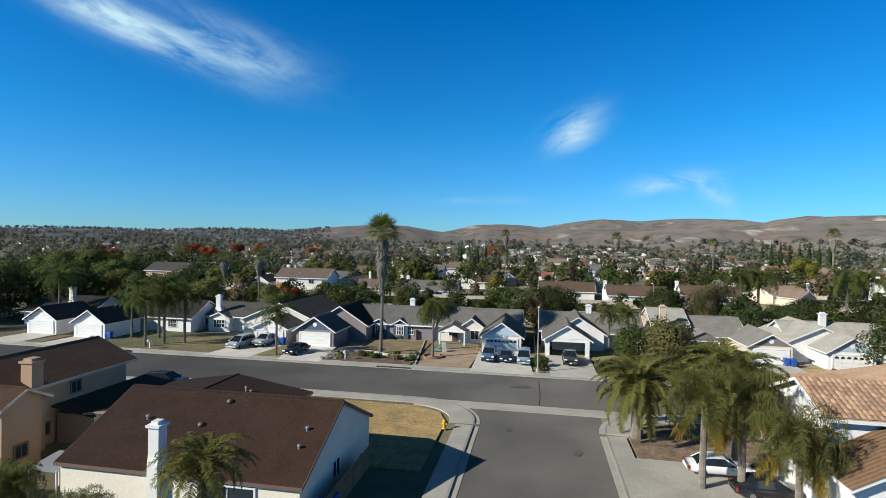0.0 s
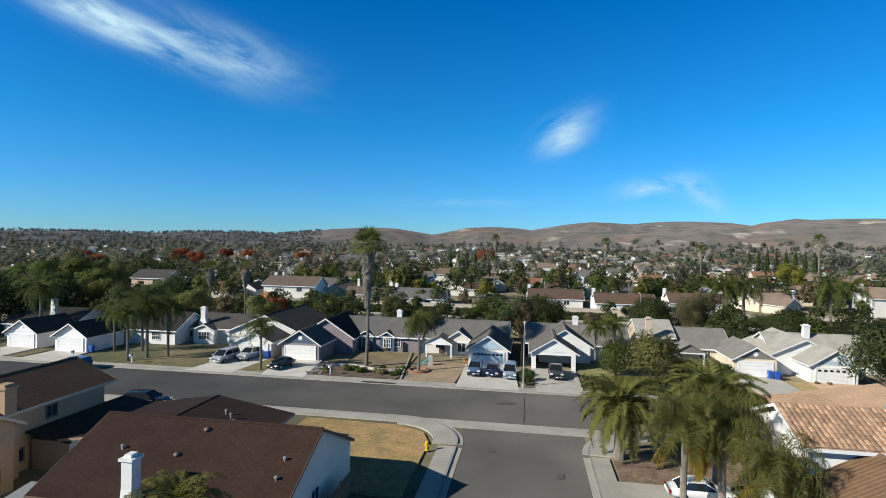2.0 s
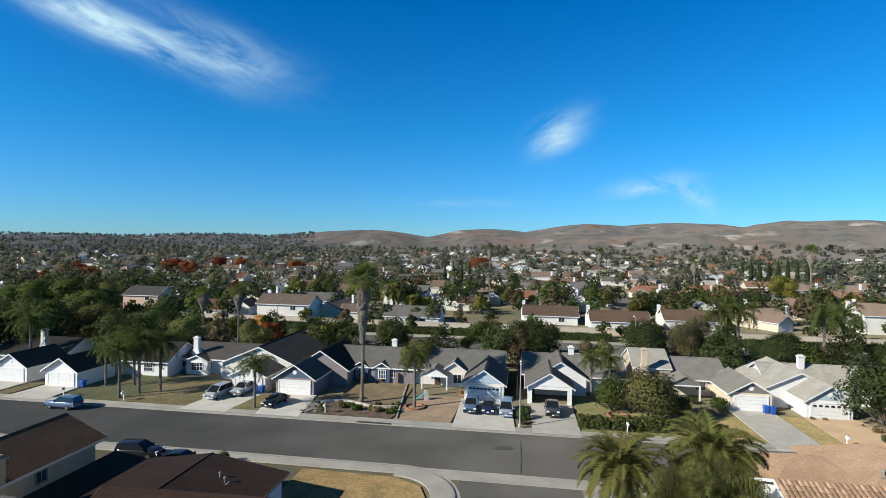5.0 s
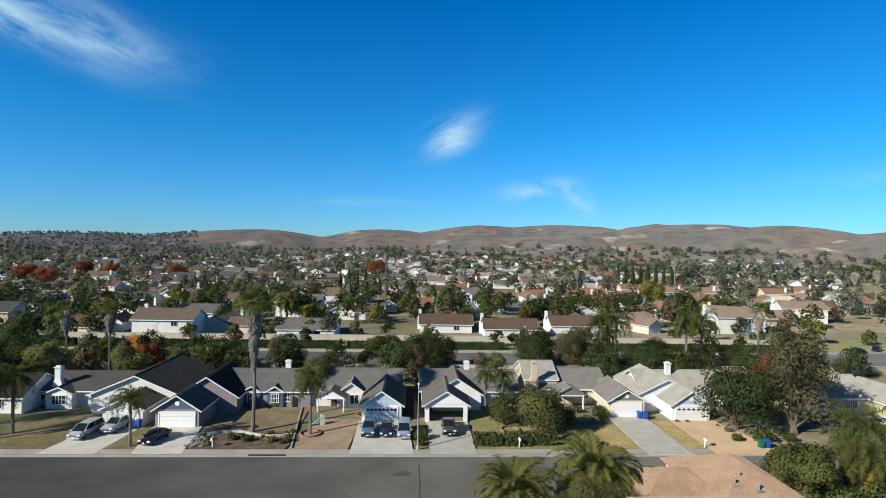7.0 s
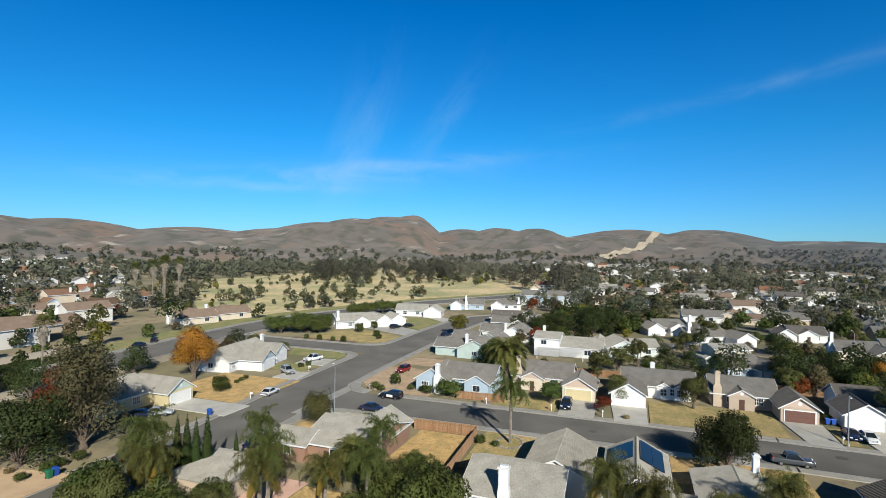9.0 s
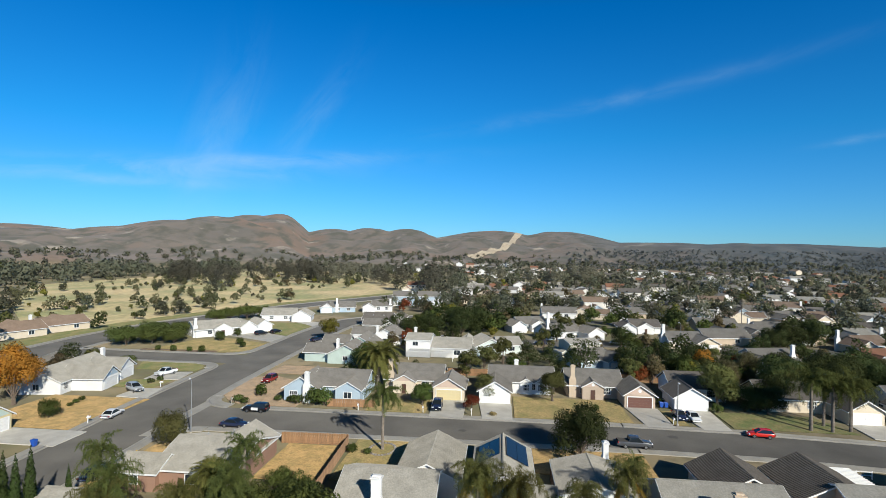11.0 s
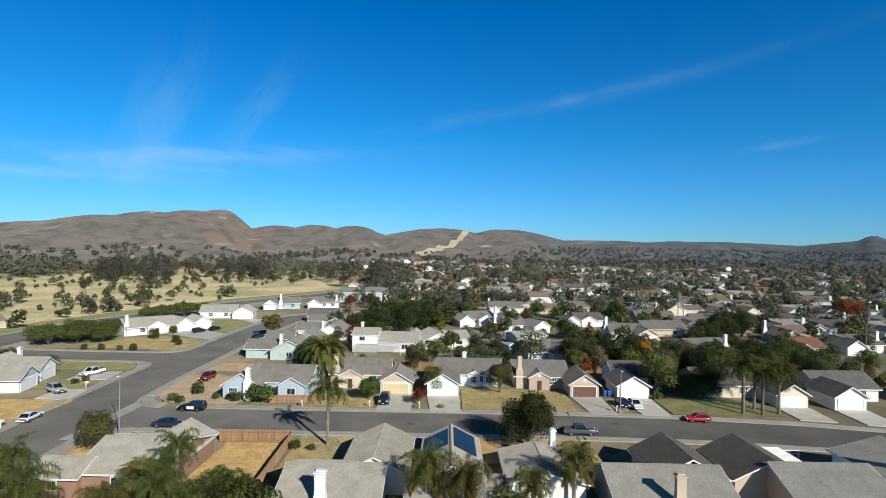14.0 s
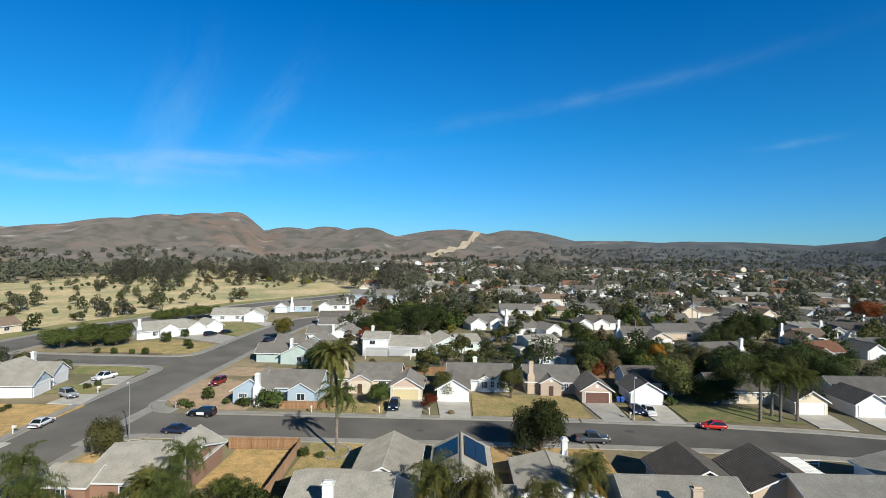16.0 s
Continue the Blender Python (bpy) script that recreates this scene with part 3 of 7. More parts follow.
def tract_house(name, m, label, gx=(0, 6.2), main=(6.2, 17), gdepth=8.0, setback=7.5, depth=9.5, wall=OFFWHITE, roof=R_GREY, eave=2.7, grise=1.9, mrise=2.4, gable=None,
                door=None, lites=0, chim=None, porch=None, dormers=(), ribs_g=0, ribs_m=0, vent=True, windows=True, hollow=False, storeys=1, group="", chim_wall=None, two=None, plain=False):
    """A tract house that faces local -y: a front-gabled garage wing, and a main wing behind with its ridge along the street."""
    h = thing(name, m, label, "house", group)
    wm, rm = paint(wall), paint(roof, kind="roof")
    g0, g1 = gx
    gable_block(h, g0, g1, 0, gdepth, eave, grise, "y", wm, rm, ribs=ribs_g, wall_name="garage_wall", hollow=(g0 + 0.65, g1 - 0.65, 2.25) if hollow else None)
    dm = paint(door or WHITE, 0.6, "door")
    if plain:
        part("garage_door", Bag().box(g0 + 0.65, -0.06, 0, g1 - 0.65, 0.02, 2.2), dm, h)
    elif not hollow:
        garage_door(h, g0 + 0.65, g1 - 0.65, -0.03, 2.2, dm, lites)
    if gable:
        gable_panel(h, g0, g1, 0, eave, grise, paint(gable), vent)
    e2 = eave + 2.7 * (storeys - 1)
    m0, m1 = main
    gable_block(h, m0, m1, setback, setback + depth, e2, mrise, "x", wm, rm, ribs=ribs_m)
    if windows:
        step = (m1 - m0)
        for u in () if plain else ((m0 + step * 0.3, m0 + step * 0.72) if not (m0 <= g0 and m1 >= g1) else (m0 + 1.6,)):
            if not g0 - 0.8 < u < g1 + 0.8:
                window_at(h, u, setback - 0.03, 0.95, 1.5, 1.25, "s", 3)
                if storeys > 1:
                    window_at(h, u, setback - 0.03, 3.7, 1.5, 1.2, "s", 1)
        if plain:
            window_at(h, m0 + step * 0.3, setback + depth + 0.03, 0.95 + 2.75 * (storeys - 1), 1.6, 1.2, "n", 1)
            windows = False
    if windows:
        window_at(h, m0 - 0.03, setback + depth * 0.5, 1.0, 1.2, 1.1, "w", 1)
        window_at(h, m1 + 0.03, setback + depth * 0.5, 1.0, 1.2, 1.1, "e", 1)
        for k in (0.25, 0.7):
            window_at(h, m0 + step * k, setback + depth + 0.03, 0.95, 1.6, 1.2, "n", 1)
    if porch:
        p0, p1, out = porch
        gable_block(h, p0, p1, setback - out, setback + depth * 0.35, eave, (p1 - p0) * 0.27, "y", wm, rm, over=0.3, wall_name="porch_wall")
        if gable:
            gable_panel(h, p0, p1, setback - out, eave, (p1 - p0) * 0.27, paint(gable), vent)
        d = part("front_door", Bag().box((p0 + p1) / 2 - 0.48, setback - out - 0.05, 0.0, (p0 + p1) / 2 + 0.48, setback - out + 0.03, 2.05), paint((0.10, 0.05, 0.035), 0.5, "door"), h)
        part("door_knob", Bag().tube([((p0 + p1) / 2 + 0.36, setback - out - 0.11, 1.0), ((p0 + p1) / 2 + 0.36, setback - out - 0.05, 1.0)], [0.045, 0.03], 8), STEEL, d)
    for u, wd in dormers:
        gable_block(h, u - wd / 2, u + wd / 2, setback - 0.35, setback + depth * 0.3, e2 - 0.1, wd * 0.3, "y", paint(gable or wall), rm, over=0.25, wall_name="dormer_wall")
        window_at(h, u, setback - 0.4, 0.85, 1.1, 1.3, "s", 3)
    if chim:
        cx, cy, top = chim
        chimney(h, cx, cy, top, paint(chim_wall or WHITE))
    for k in range(0 if plain else 2):
        roof_vent(h, m0 + (m1 - m0) * (0.3 + 0.37 * k), setback + depth * 0.72, e2 + mrise * 0.62)
    if two:
        a0, a1, b0, b1 = two
        gable_block(h, a0, a1, b0, b1, 5.4, 1.6, "x", wm, rm)
        window_at(h, (a0 + a1) / 2, b0 - 0.03, 3.7, 1.6, 1.2, "s", 1)
    return h


# ---- trees ----
L_DARK = leafy("dark_foliage", (0.046, 0.066, 0.024), (0.092, 0.112, 0.042))
L_FRESH = leafy("fresh_green_foliage", (0.098, 0.13, 0.036), (0.17, 0.195, 0.06), 0.2)
# the next five: aerial haze is put into paler, greyer leaf colours
L_FAR = leafy("hazed_distant_foliage", (0.13, 0.138, 0.092), (0.17, 0.172, 0.118))
L_EUCA = leafy("hazed_grey_green_foliage", (0.175, 0.172, 0.122), (0.225, 0.214, 0.155))
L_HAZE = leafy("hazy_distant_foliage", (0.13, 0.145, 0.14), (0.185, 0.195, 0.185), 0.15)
L_FARGREEN = leafy("hazed_far_green_foliage", (0.105, 0.125, 0.062), (0.165, 0.178, 0.092))
L_FAROLIVE = leafy("hazed_far_olive_foliage", (0.14, 0.14, 0.075), (0.20, 0.19, 0.105))
L_BRONZE = leafy("bronze_green_foliage", (0.085, 0.085, 0.03), (0.155, 0.138, 0.055))
L_MID = leafy("green_foliage", (0.062, 0.098, 0.026), (0.135, 0.165, 0.048))
L_OLIVE = leafy("olive_foliage", (0.092, 0.108, 0.036), (0.18, 0.175, 0.062))
L_LIME = leafy("yellow_green_foliage", (0.163, 0.165, 0.031), (0.257, 0.231, 0.052))
L_EUCA2 = leafy("eucalyptus_foliage", (0.125, 0.12, 0.06), (0.205, 0.182, 0.09), 0.2)
L_ORANGE = leafy("orange_foliage", (0.50, 0.22, 0.03), (0.62, 0.36, 0.07), 0.2)
L_RUST = leafy("rust_foliage", (0.212, 0.056, 0.024), (0.292, 0.106, 0.042), 0.3)
L_BARE = leafy("half_bare_foliage", (0.115, 0.095, 0.05), (0.185, 0.145, 0.08), 0.3)
L_PALM = leafy("palm_fronds", (0.090, 0.116, 0.029), (0.197, 0.209, 0.059), 0.2)
L_DATE = leafy("date_palm_fronds", (0.085, 0.108, 0.03), (0.28, 0.27, 0.08), 0.15)
L_QUEEN = leafy("queen_palm_fronds", (0.06, 0.08, 0.027), (0.215, 0.195, 0.058), 0.15)
L_WILDPALM = leafy("green_palm_fronds", (0.062, 0.09, 0.026), (0.155, 0.165, 0.05), 0.2)
L_GOLD = leafy("yellowing_fronds", (0.343, 0.204, 0.034), (0.204, 0.168, 0.046), 0.2)
L_CYPRESS = leafy("cypress_foliage", (0.046, 0.074, 0.024), (0.082, 0.116, 0.037), 0.2)
L_DRY = leafy("dry_shrub", (0.279, 0.217, 0.103), (0.394, 0.295, 0.147), 0.25)


def leaf_cloud(rng, lobes, count, size, flat=0.6):
    """Clumps of leaves spread near the skin of several lobes (x, y, z, radius across, radius up)."""
    lob = np.array(lobes, float)
    weight = lob[:, 3] ** 2
    pick = rng.choice(len(lob), count, p=weight / weight.sum())
    d = rng.normal(size=(count, 3))
    d /= np.linalg.norm(d, axis=1)[:, None]
    d[:, 2] = np.where(d[:, 2] < -0.7, -d[:, 2] * 0.6, d[:, 2])
    r = rng.uniform(0.62, 1.08, count) ** 0.8
    c = lob[pick, :3] + d * (lob[pick, 3:4] * [1, 1, 0] + lob[pick, 4:5] * [0, 0, 1]) * r[:, None]
    nrm = d + rng.normal(scale=0.45, size=(count, 3))
    nrm /= np.linalg.norm(nrm, axis=1)[:, None]
    u = np.cross(nrm, rng.normal(size=(count, 3)))
    u /= np.linalg.norm(u, axis=1)[:, None] + 1e-9
    v = np.cross(nrm, u)
    s = size * rng.uniform(0.55, 1.35, (count, 1))
    bend = nrm * s * 0.25
    p = np.stack([c - u * s, c - v * s * flat - bend, c + u * s, c + v * s * flat - bend], 1).reshape(-1, 3)
    soft = d * [1, 1, 1.15] * 0.95 + nrm * 0.25
    soft /= np.linalg.norm(soft, axis=1)[:, None]
    return np.hstack([p, np.repeat(soft, 4, axis=0)])


def cloud_bag(p):
    b = Bag()
    b.v = p[:, :3].tolist()
    b.f = [(i, i + 1, i + 2, i + 3) for i in range(0, len(p), 4)]
    if p.shape[1] == 6:
        b.n = p[:, 3:].tolist()
    return b


def broadleaf(name, label, seed, height, spread, leaves, count=2200, size=0.34, trunk_share=0.3, category="tree", m=None, trunk_mat=TRUNK, lobes_n=9, tall=1.0):
    rng = np.random.default_rng(seed)
    t = thing(name, m or Matrix.Identity(4), label, category)
    foot = height * trunk_share
    b = Bag()
    thick = 0.035 * height + 0.05
    b.tube([(0, 0, -0.1), (0.05, 0, foot * 0.5), (0, 0.08, foot), (0.1, 0.1, height * 0.6)], [thick, thick * 0.75, thick * 0.6, thick * 0.25], 8)
    lobes = []
    for i in range(lobes_n):
        a = 2.4 * i + rng.uniform(-0.4, 0.4)
        k = 0.25 + 0.75 * (i + 0.5) / lobes_n
        rad = spread / 2 * math.sqrt(1 - (k - 0.35) ** 2 * 1.1) * rng.uniform(0.35, 0.75)
        z = foot + (height - foot) * (0.13 + 0.7 * rng.uniform(max(0, k - 0.35), min(1.0, k + 0.15)))
        lr = spread * rng.uniform(0.2, 0.31)
        x, y = rad * math.cos(a), rad * math.sin(a)
        z = min(z, height - lr * 0.75 * tall)
        lobes.append((x, y, z, lr, lr * 0.8 * tall))
        b.tube([(0, 0, foot * 0.85), (x * 0.5, y * 0.5, (foot + z) / 2), (x * 0.9, y * 0.9, z)], [thick * 0.3, thick * 0.16, thick * 0.07], 5)
    part("trunk", b, trunk_mat, t)
    part("crown", cloud_bag(leaf_cloud(rng, lobes, count, size)), leaves, t)
    return t


def frond(b, base, az, lift, length, droop, leaflets, width, hang, rng, loose=0.6, reach=0.24, keel=0.0):
    """A feather frond: a curved midrib with leaflets down both sides, each bent in the middle. loose: how far they stray out of one plane; keel: how far they rise to a V."""
    pts = []
    p, el = Vector(base), lift
    seg = length / 8
    for i in range(9):
        pts.append(p.copy())
        p = p + seg * Vector((math.cos(az) * math.cos(el), math.sin(az) * math.cos(el), math.sin(el)))
        el -= droop / 8 * (0.5 + i / 8)
    b.tube(pts[::2], [0.05, 0.04, 0.03, 0.02, 0.01], 3)
    side = Vector((-math.sin(az), math.cos(az), 0))
    for i in range(1, leaflets + 1):
        k = 0.12 + 0.88 * i / leaflets
        j = min(int(k * 8), 7)
        q = pts[j].lerp(pts[j + 1], k * 8 - j)
        way = (pts[j + 1] - pts[j]).normalized()
        up = side.cross(way) * -1 if side.cross(way).z < 0 else side.cross(way)
        ln = length * reach * (math.sin(math.pi * min(k * 0.9 + 0.08, 1)) * 0.8 + 0.25)
        for s in (-1, 1):
            turn = keel + loose * rng.uniform(-0.9, 0.9)
            out = (way * rng.uniform(0.35, 0.6) + side * (s * math.cos(turn) * 0.85) + up * (math.sin(turn) * 0.7)).normalized()
            l1 = ln * (1 + loose * rng.uniform(-0.35, 0.25))
            mid = q + out * l1 * 0.5
            tip = mid + (out * (1 - min(hang, 0.9)) + Vector((0, 0, -hang)) * (1 + loose * rng.uniform(-0.4, 0.3))).normalized() * l1 * 0.55
            w = way * width
            b.face(q - w, q + w, mid + w * 0.9, mid - w * 0.9)
            b.face(mid - w * 0.9, mid + w * 0.9, tip)


def feather_palm(name, label, seed, height, length, leaves, fronds, leaflets, trunk_r, hang, droop, width=0.05, m=None, dead=0, boot=False, lift=(-0.5, 1.3), loose=0.6, reach=0.24, keel=0.0):
    rng = np.random.default_rng(seed)
    t = thing(name, m or Matrix.Identity(4), label, "palm tree")
    b = Bag()
    lean = rng.uniform(-0.2, 0.2)
    zs = [height * k / 7 for k in range(8)]
    b.tube([(lean * (z / height) ** 2, 0, z) for z in zs], [trunk_r * (1.25 - 0.3 * k / 7) * (1 + 0.05 * (k % 2)) for k in range(8)], 9)
    if boot:
        b.tube([(lean, 0, height - 1.0), (lean, 0, height - 0.4), (lean, 0, height + 0.2)], [trunk_r * 1.1, trunk_r * 1.9, trunk_r * 0.9], 9)
    part("trunk", b, PALMTRUNK, t)
    c = Bag()
    for i in range(fronds):
        k = i / fronds
        az = 2.39996 * i + rng.uniform(-0.35, 0.35)
        frond(c, (lean, 0, height), az, lift[1] + (lift[0] - lift[1]) * k + loose * rng.uniform(-0.3, 0.3), length * rng.uniform(1 - 0.4 * loose, 1.1), droop * rng.uniform(1 - 0.4 * loose, 1.2), leaflets, width, hang, rng, loose, reach, keel)
    part("crown", c, leaves, t)
    if dead:
        d = Bag()
        for i in range(dead):
            frond(d, (lean, 0, height - 0.1), 2.1 * i + 0.7, -0.75 + rng.uniform(-0.2, 0.2), length * 0.8, 0.6, leaflets, width, hang + 0.2, rng)
        part("dead_frond", d, L_GOLD, t, "yellowing drooping fronds")
    return t


def fan_palm(name, label, seed, height, m=None, radius=1.9, skirt=4.5, fans=46, trunk_r=0.26):
    rng = np.random.default_rng(seed)
    t = thing(name, m or Matrix.Identity(4), label, "palm tree")
    b = Bag()
    b.tube([(0.15 * math.sin(k * 0.5), 0, height * k / 8) for k in range(9)], [trunk_r * (1.3 if k == 0 else 1 - 0.035 * k) for k in range(9)], 9)
    part("trunk", b, PALMTRUNK, t)
    if skirt:
        s = Bag()
        n = 620
        for i in range(n):
            a, z = 2.39996 * i, height - 0.2 - skirt * (i / n)
            rad = trunk_r + 0.95 * (1 - (i / n) ** 0.9) + 0.1
            o, ln = Vector((math.cos(a), math.sin(a), 0)), rng.uniform(0.9, 1.8)
            side = Vector((-math.sin(a), math.cos(a), 0)) * rng.uniform(0.06, 0.16)
            top, low = o * trunk_r * 0.8 + Vector((0, 0, z)), o * rad * rng.uniform(0.8, 1.15) + Vector((0, 0, z - ln))
            s.face(top - side * 0.3, top + side * 0.3, low + side, low - side)
        part("skirt", s, SKIRT, t, "hanging thatch of dead grey-brown leaves")
    c = Bag()
    for i in range(fans):
        k = i / fans
        az, el = 2.39996 * i, 1.35 - 1.75 * k + rng.uniform(-0.15, 0.15)
        way = Vector((math.cos(az) * math.cos(el), math.sin(az) * math.cos(el), math.sin(el)))
        stem = Vector((0, 0, height)) + way * radius * 0.5
        c.tube([(0, 0, height), stem], [0.03, 0.02], 3)
        side = Vector((-math.sin(az), math.cos(az), 0))
        up = side.cross(way)
        for j in range(13):
            th = radians(-84 + 14 * j)
            ln = radius * (0.55 + 0.25 * math.cos(th))
            tip = stem + ln * (math.cos(th) * way + math.sin(th) * side) + Vector((0, 0, -0.28 * ln * (0.6 + abs(math.sin(th))))) + up * rng.uniform(-0.06, 0.06)
            a, e = th - 0.085, th + 0.085
            q = 0.5 * ln
            c.face(stem, stem + q * (math.cos(a) * way + math.sin(a) * side), tip, stem + q * (math.cos(e) * way + math.sin(e) * side))
    part("crown", c, L_PALM, t)
    return t


def cypress(name, label, seed, height, radius, m=None):
    rng = np.random.default_rng(seed)
    t = thing(name, m or Matrix.Identity(4), label, "cypress tree")
    part("trunk", Bag().tube([(0, 0, 0), (0, 0, height * 0.5)], [0.14, 0.06], 6), TRUNK, t)
    lobes = [(rng.uniform(-0.06, 0.06), rng.uniform(-0.06, 0.06), height * (0.08 + 0.85 * k / 15), radius * math.sin(math.pi * (0.25 + 0.7 * k / 15)) + 0.04, height * 0.08) for k in range(16)]
    part("crown", cloud_bag(leaf_cloud(rng, lobes, 3600, 0.11)), L_CYPRESS, t)
    return t


def shrub(name, label, seed, height, spread, leaves, count=500, size=0.16, m=None, lobes_n=5):
    rng = np.random.default_rng(seed)
    t = thing(name, m or Matrix.Identity(4), label, "shrub")
    lobes = []
    for i in range(lobes_n):
        a = 2.4 * i
        lobes.append((spread * 0.26 * math.cos(a), spread * 0.26 * math.sin(a), height * rng.uniform(0.4, 0.55), spread * rng.uniform(0.22, 0.32), height * 0.42))
    b = Bag()
    for x, y, z, *_ in lobes:
        b.tube([(0, 0, 0), (x * 0.7, y * 0.7, z)], [0.06, 0.03], 5)
    part("stem", b, TRUNK, t)
    part("leaves", cloud_bag(leaf_cloud(rng, lobes, count, size)), leaves, t)
    return t


def hedge(name, label, seed, x0, x1, y0, y1, h, leaves):
    rng = np.random.default_rng(seed)
    n = int(((x1 - x0) * (y1 - y0) + (x1 - x0 + y1 - y0) * h) * 30)
    p = np.stack([rng.uniform(x0, x1, n), rng.uniform(y0, y1, n), rng.uniform(0.1, h, n)], 1)
    f = rng.integers(0, 5, n)
    for k, (ax, val) in enumerate(((0, x0), (0, x1), (1, y0), (1, y1), (2, h))):
        p[f == k, ax] = val + rng.normal(scale=0.06, size=(f == k).sum())
    u, v = rng.normal(size=(n, 3)) * 0.13, rng.normal(size=(n, 3)) * 0.13
    b = cloud_bag(np.stack([p - u, p - v, p + u, p + v], 1).reshape(-1, 3))
    t = thing(name, Matrix.Identity(4), label, "hedge")
    part("leaves", b, leaves, t)
    part("stem", Bag().box(x0 + 0.12, y0 + 0.12, 0.05, x1 - 0.12, y1 - 0.12, h - 0.12), L_DARK, t)
    return t


def put(ob, x, y, scale=1.0, turn=None, z=0.0, tall=1.0, label=""):
    """Another one like ob, at a place."""
    a = (x * 37.7 + y * 17.3) % 360 if turn is None else turn
    c = copy_thing(ob, pose(x, y, z, 0, 0, a) @ Matrix.Diagonal((scale, scale, scale * tall, 1)))
    if label:
        c["label"] = label
    return c


# ---- cars ----
CAR_FORMS = {
    # length, width, height; profile of the lower body (x, z) and of the glasshouse
    "sedan": (4.7, 1.8, 1.45, [(-2.35, 0.35), (-2.33, 0.8), (-1.5, 0.95), (1.0, 0.95), (2.2, 0.75), (2.35, 0.55), (2.33, 0.3)], [(-1.75, 0.93), (-1.05, 1.42), (0.25, 1.45), (1.15, 0.95)]),
    "suv": (4.7, 1.9, 1.75, [(-2.35, 0.42), (-2.35, 1.05), (-2.25, 1.1), (0.95, 1.1), (2.15, 1.0), (2.35, 0.75), (2.33, 0.38)], [(-2.28, 1.08), (-2.05, 1.72), (0.1, 1.75), (1.05, 1.1)]),
    "van": (5.0, 1.95, 1.8, [(-2.5, 0.38), (-2.5, 1.05), (-2.4, 1.1), (1.3, 1.08), (2.3, 0.9), (2.5, 0.65), (2.48, 0.35)], [(-2.42, 1.08), (-2.2, 1.76), (0.6, 1.8), (1.65, 1.05)]),
    "hatch": (4.1, 1.75, 1.5, [(-2.05, 0.35), (-2.05, 0.9), (-1.95, 0.98), (0.8, 0.95), (1.9, 0.78), (2.05, 0.55), (2.03, 0.3)], [(-1.98, 0.96), (-1.55, 1.46), (0.1, 1.5), (1.05, 0.95)]),
    "pickup": (5.4, 1.95, 1.8, [(-2.7, 0.5), (-2.7, 1.1), (-0.9, 1.1), (1.3, 1.1), (2.5, 1.02), (2.7, 0.8), (2.68, 0.45)], [(-0.95, 1.08), (-0.8, 1.76), (0.55, 1.8), (1.35, 1.1)]),
}


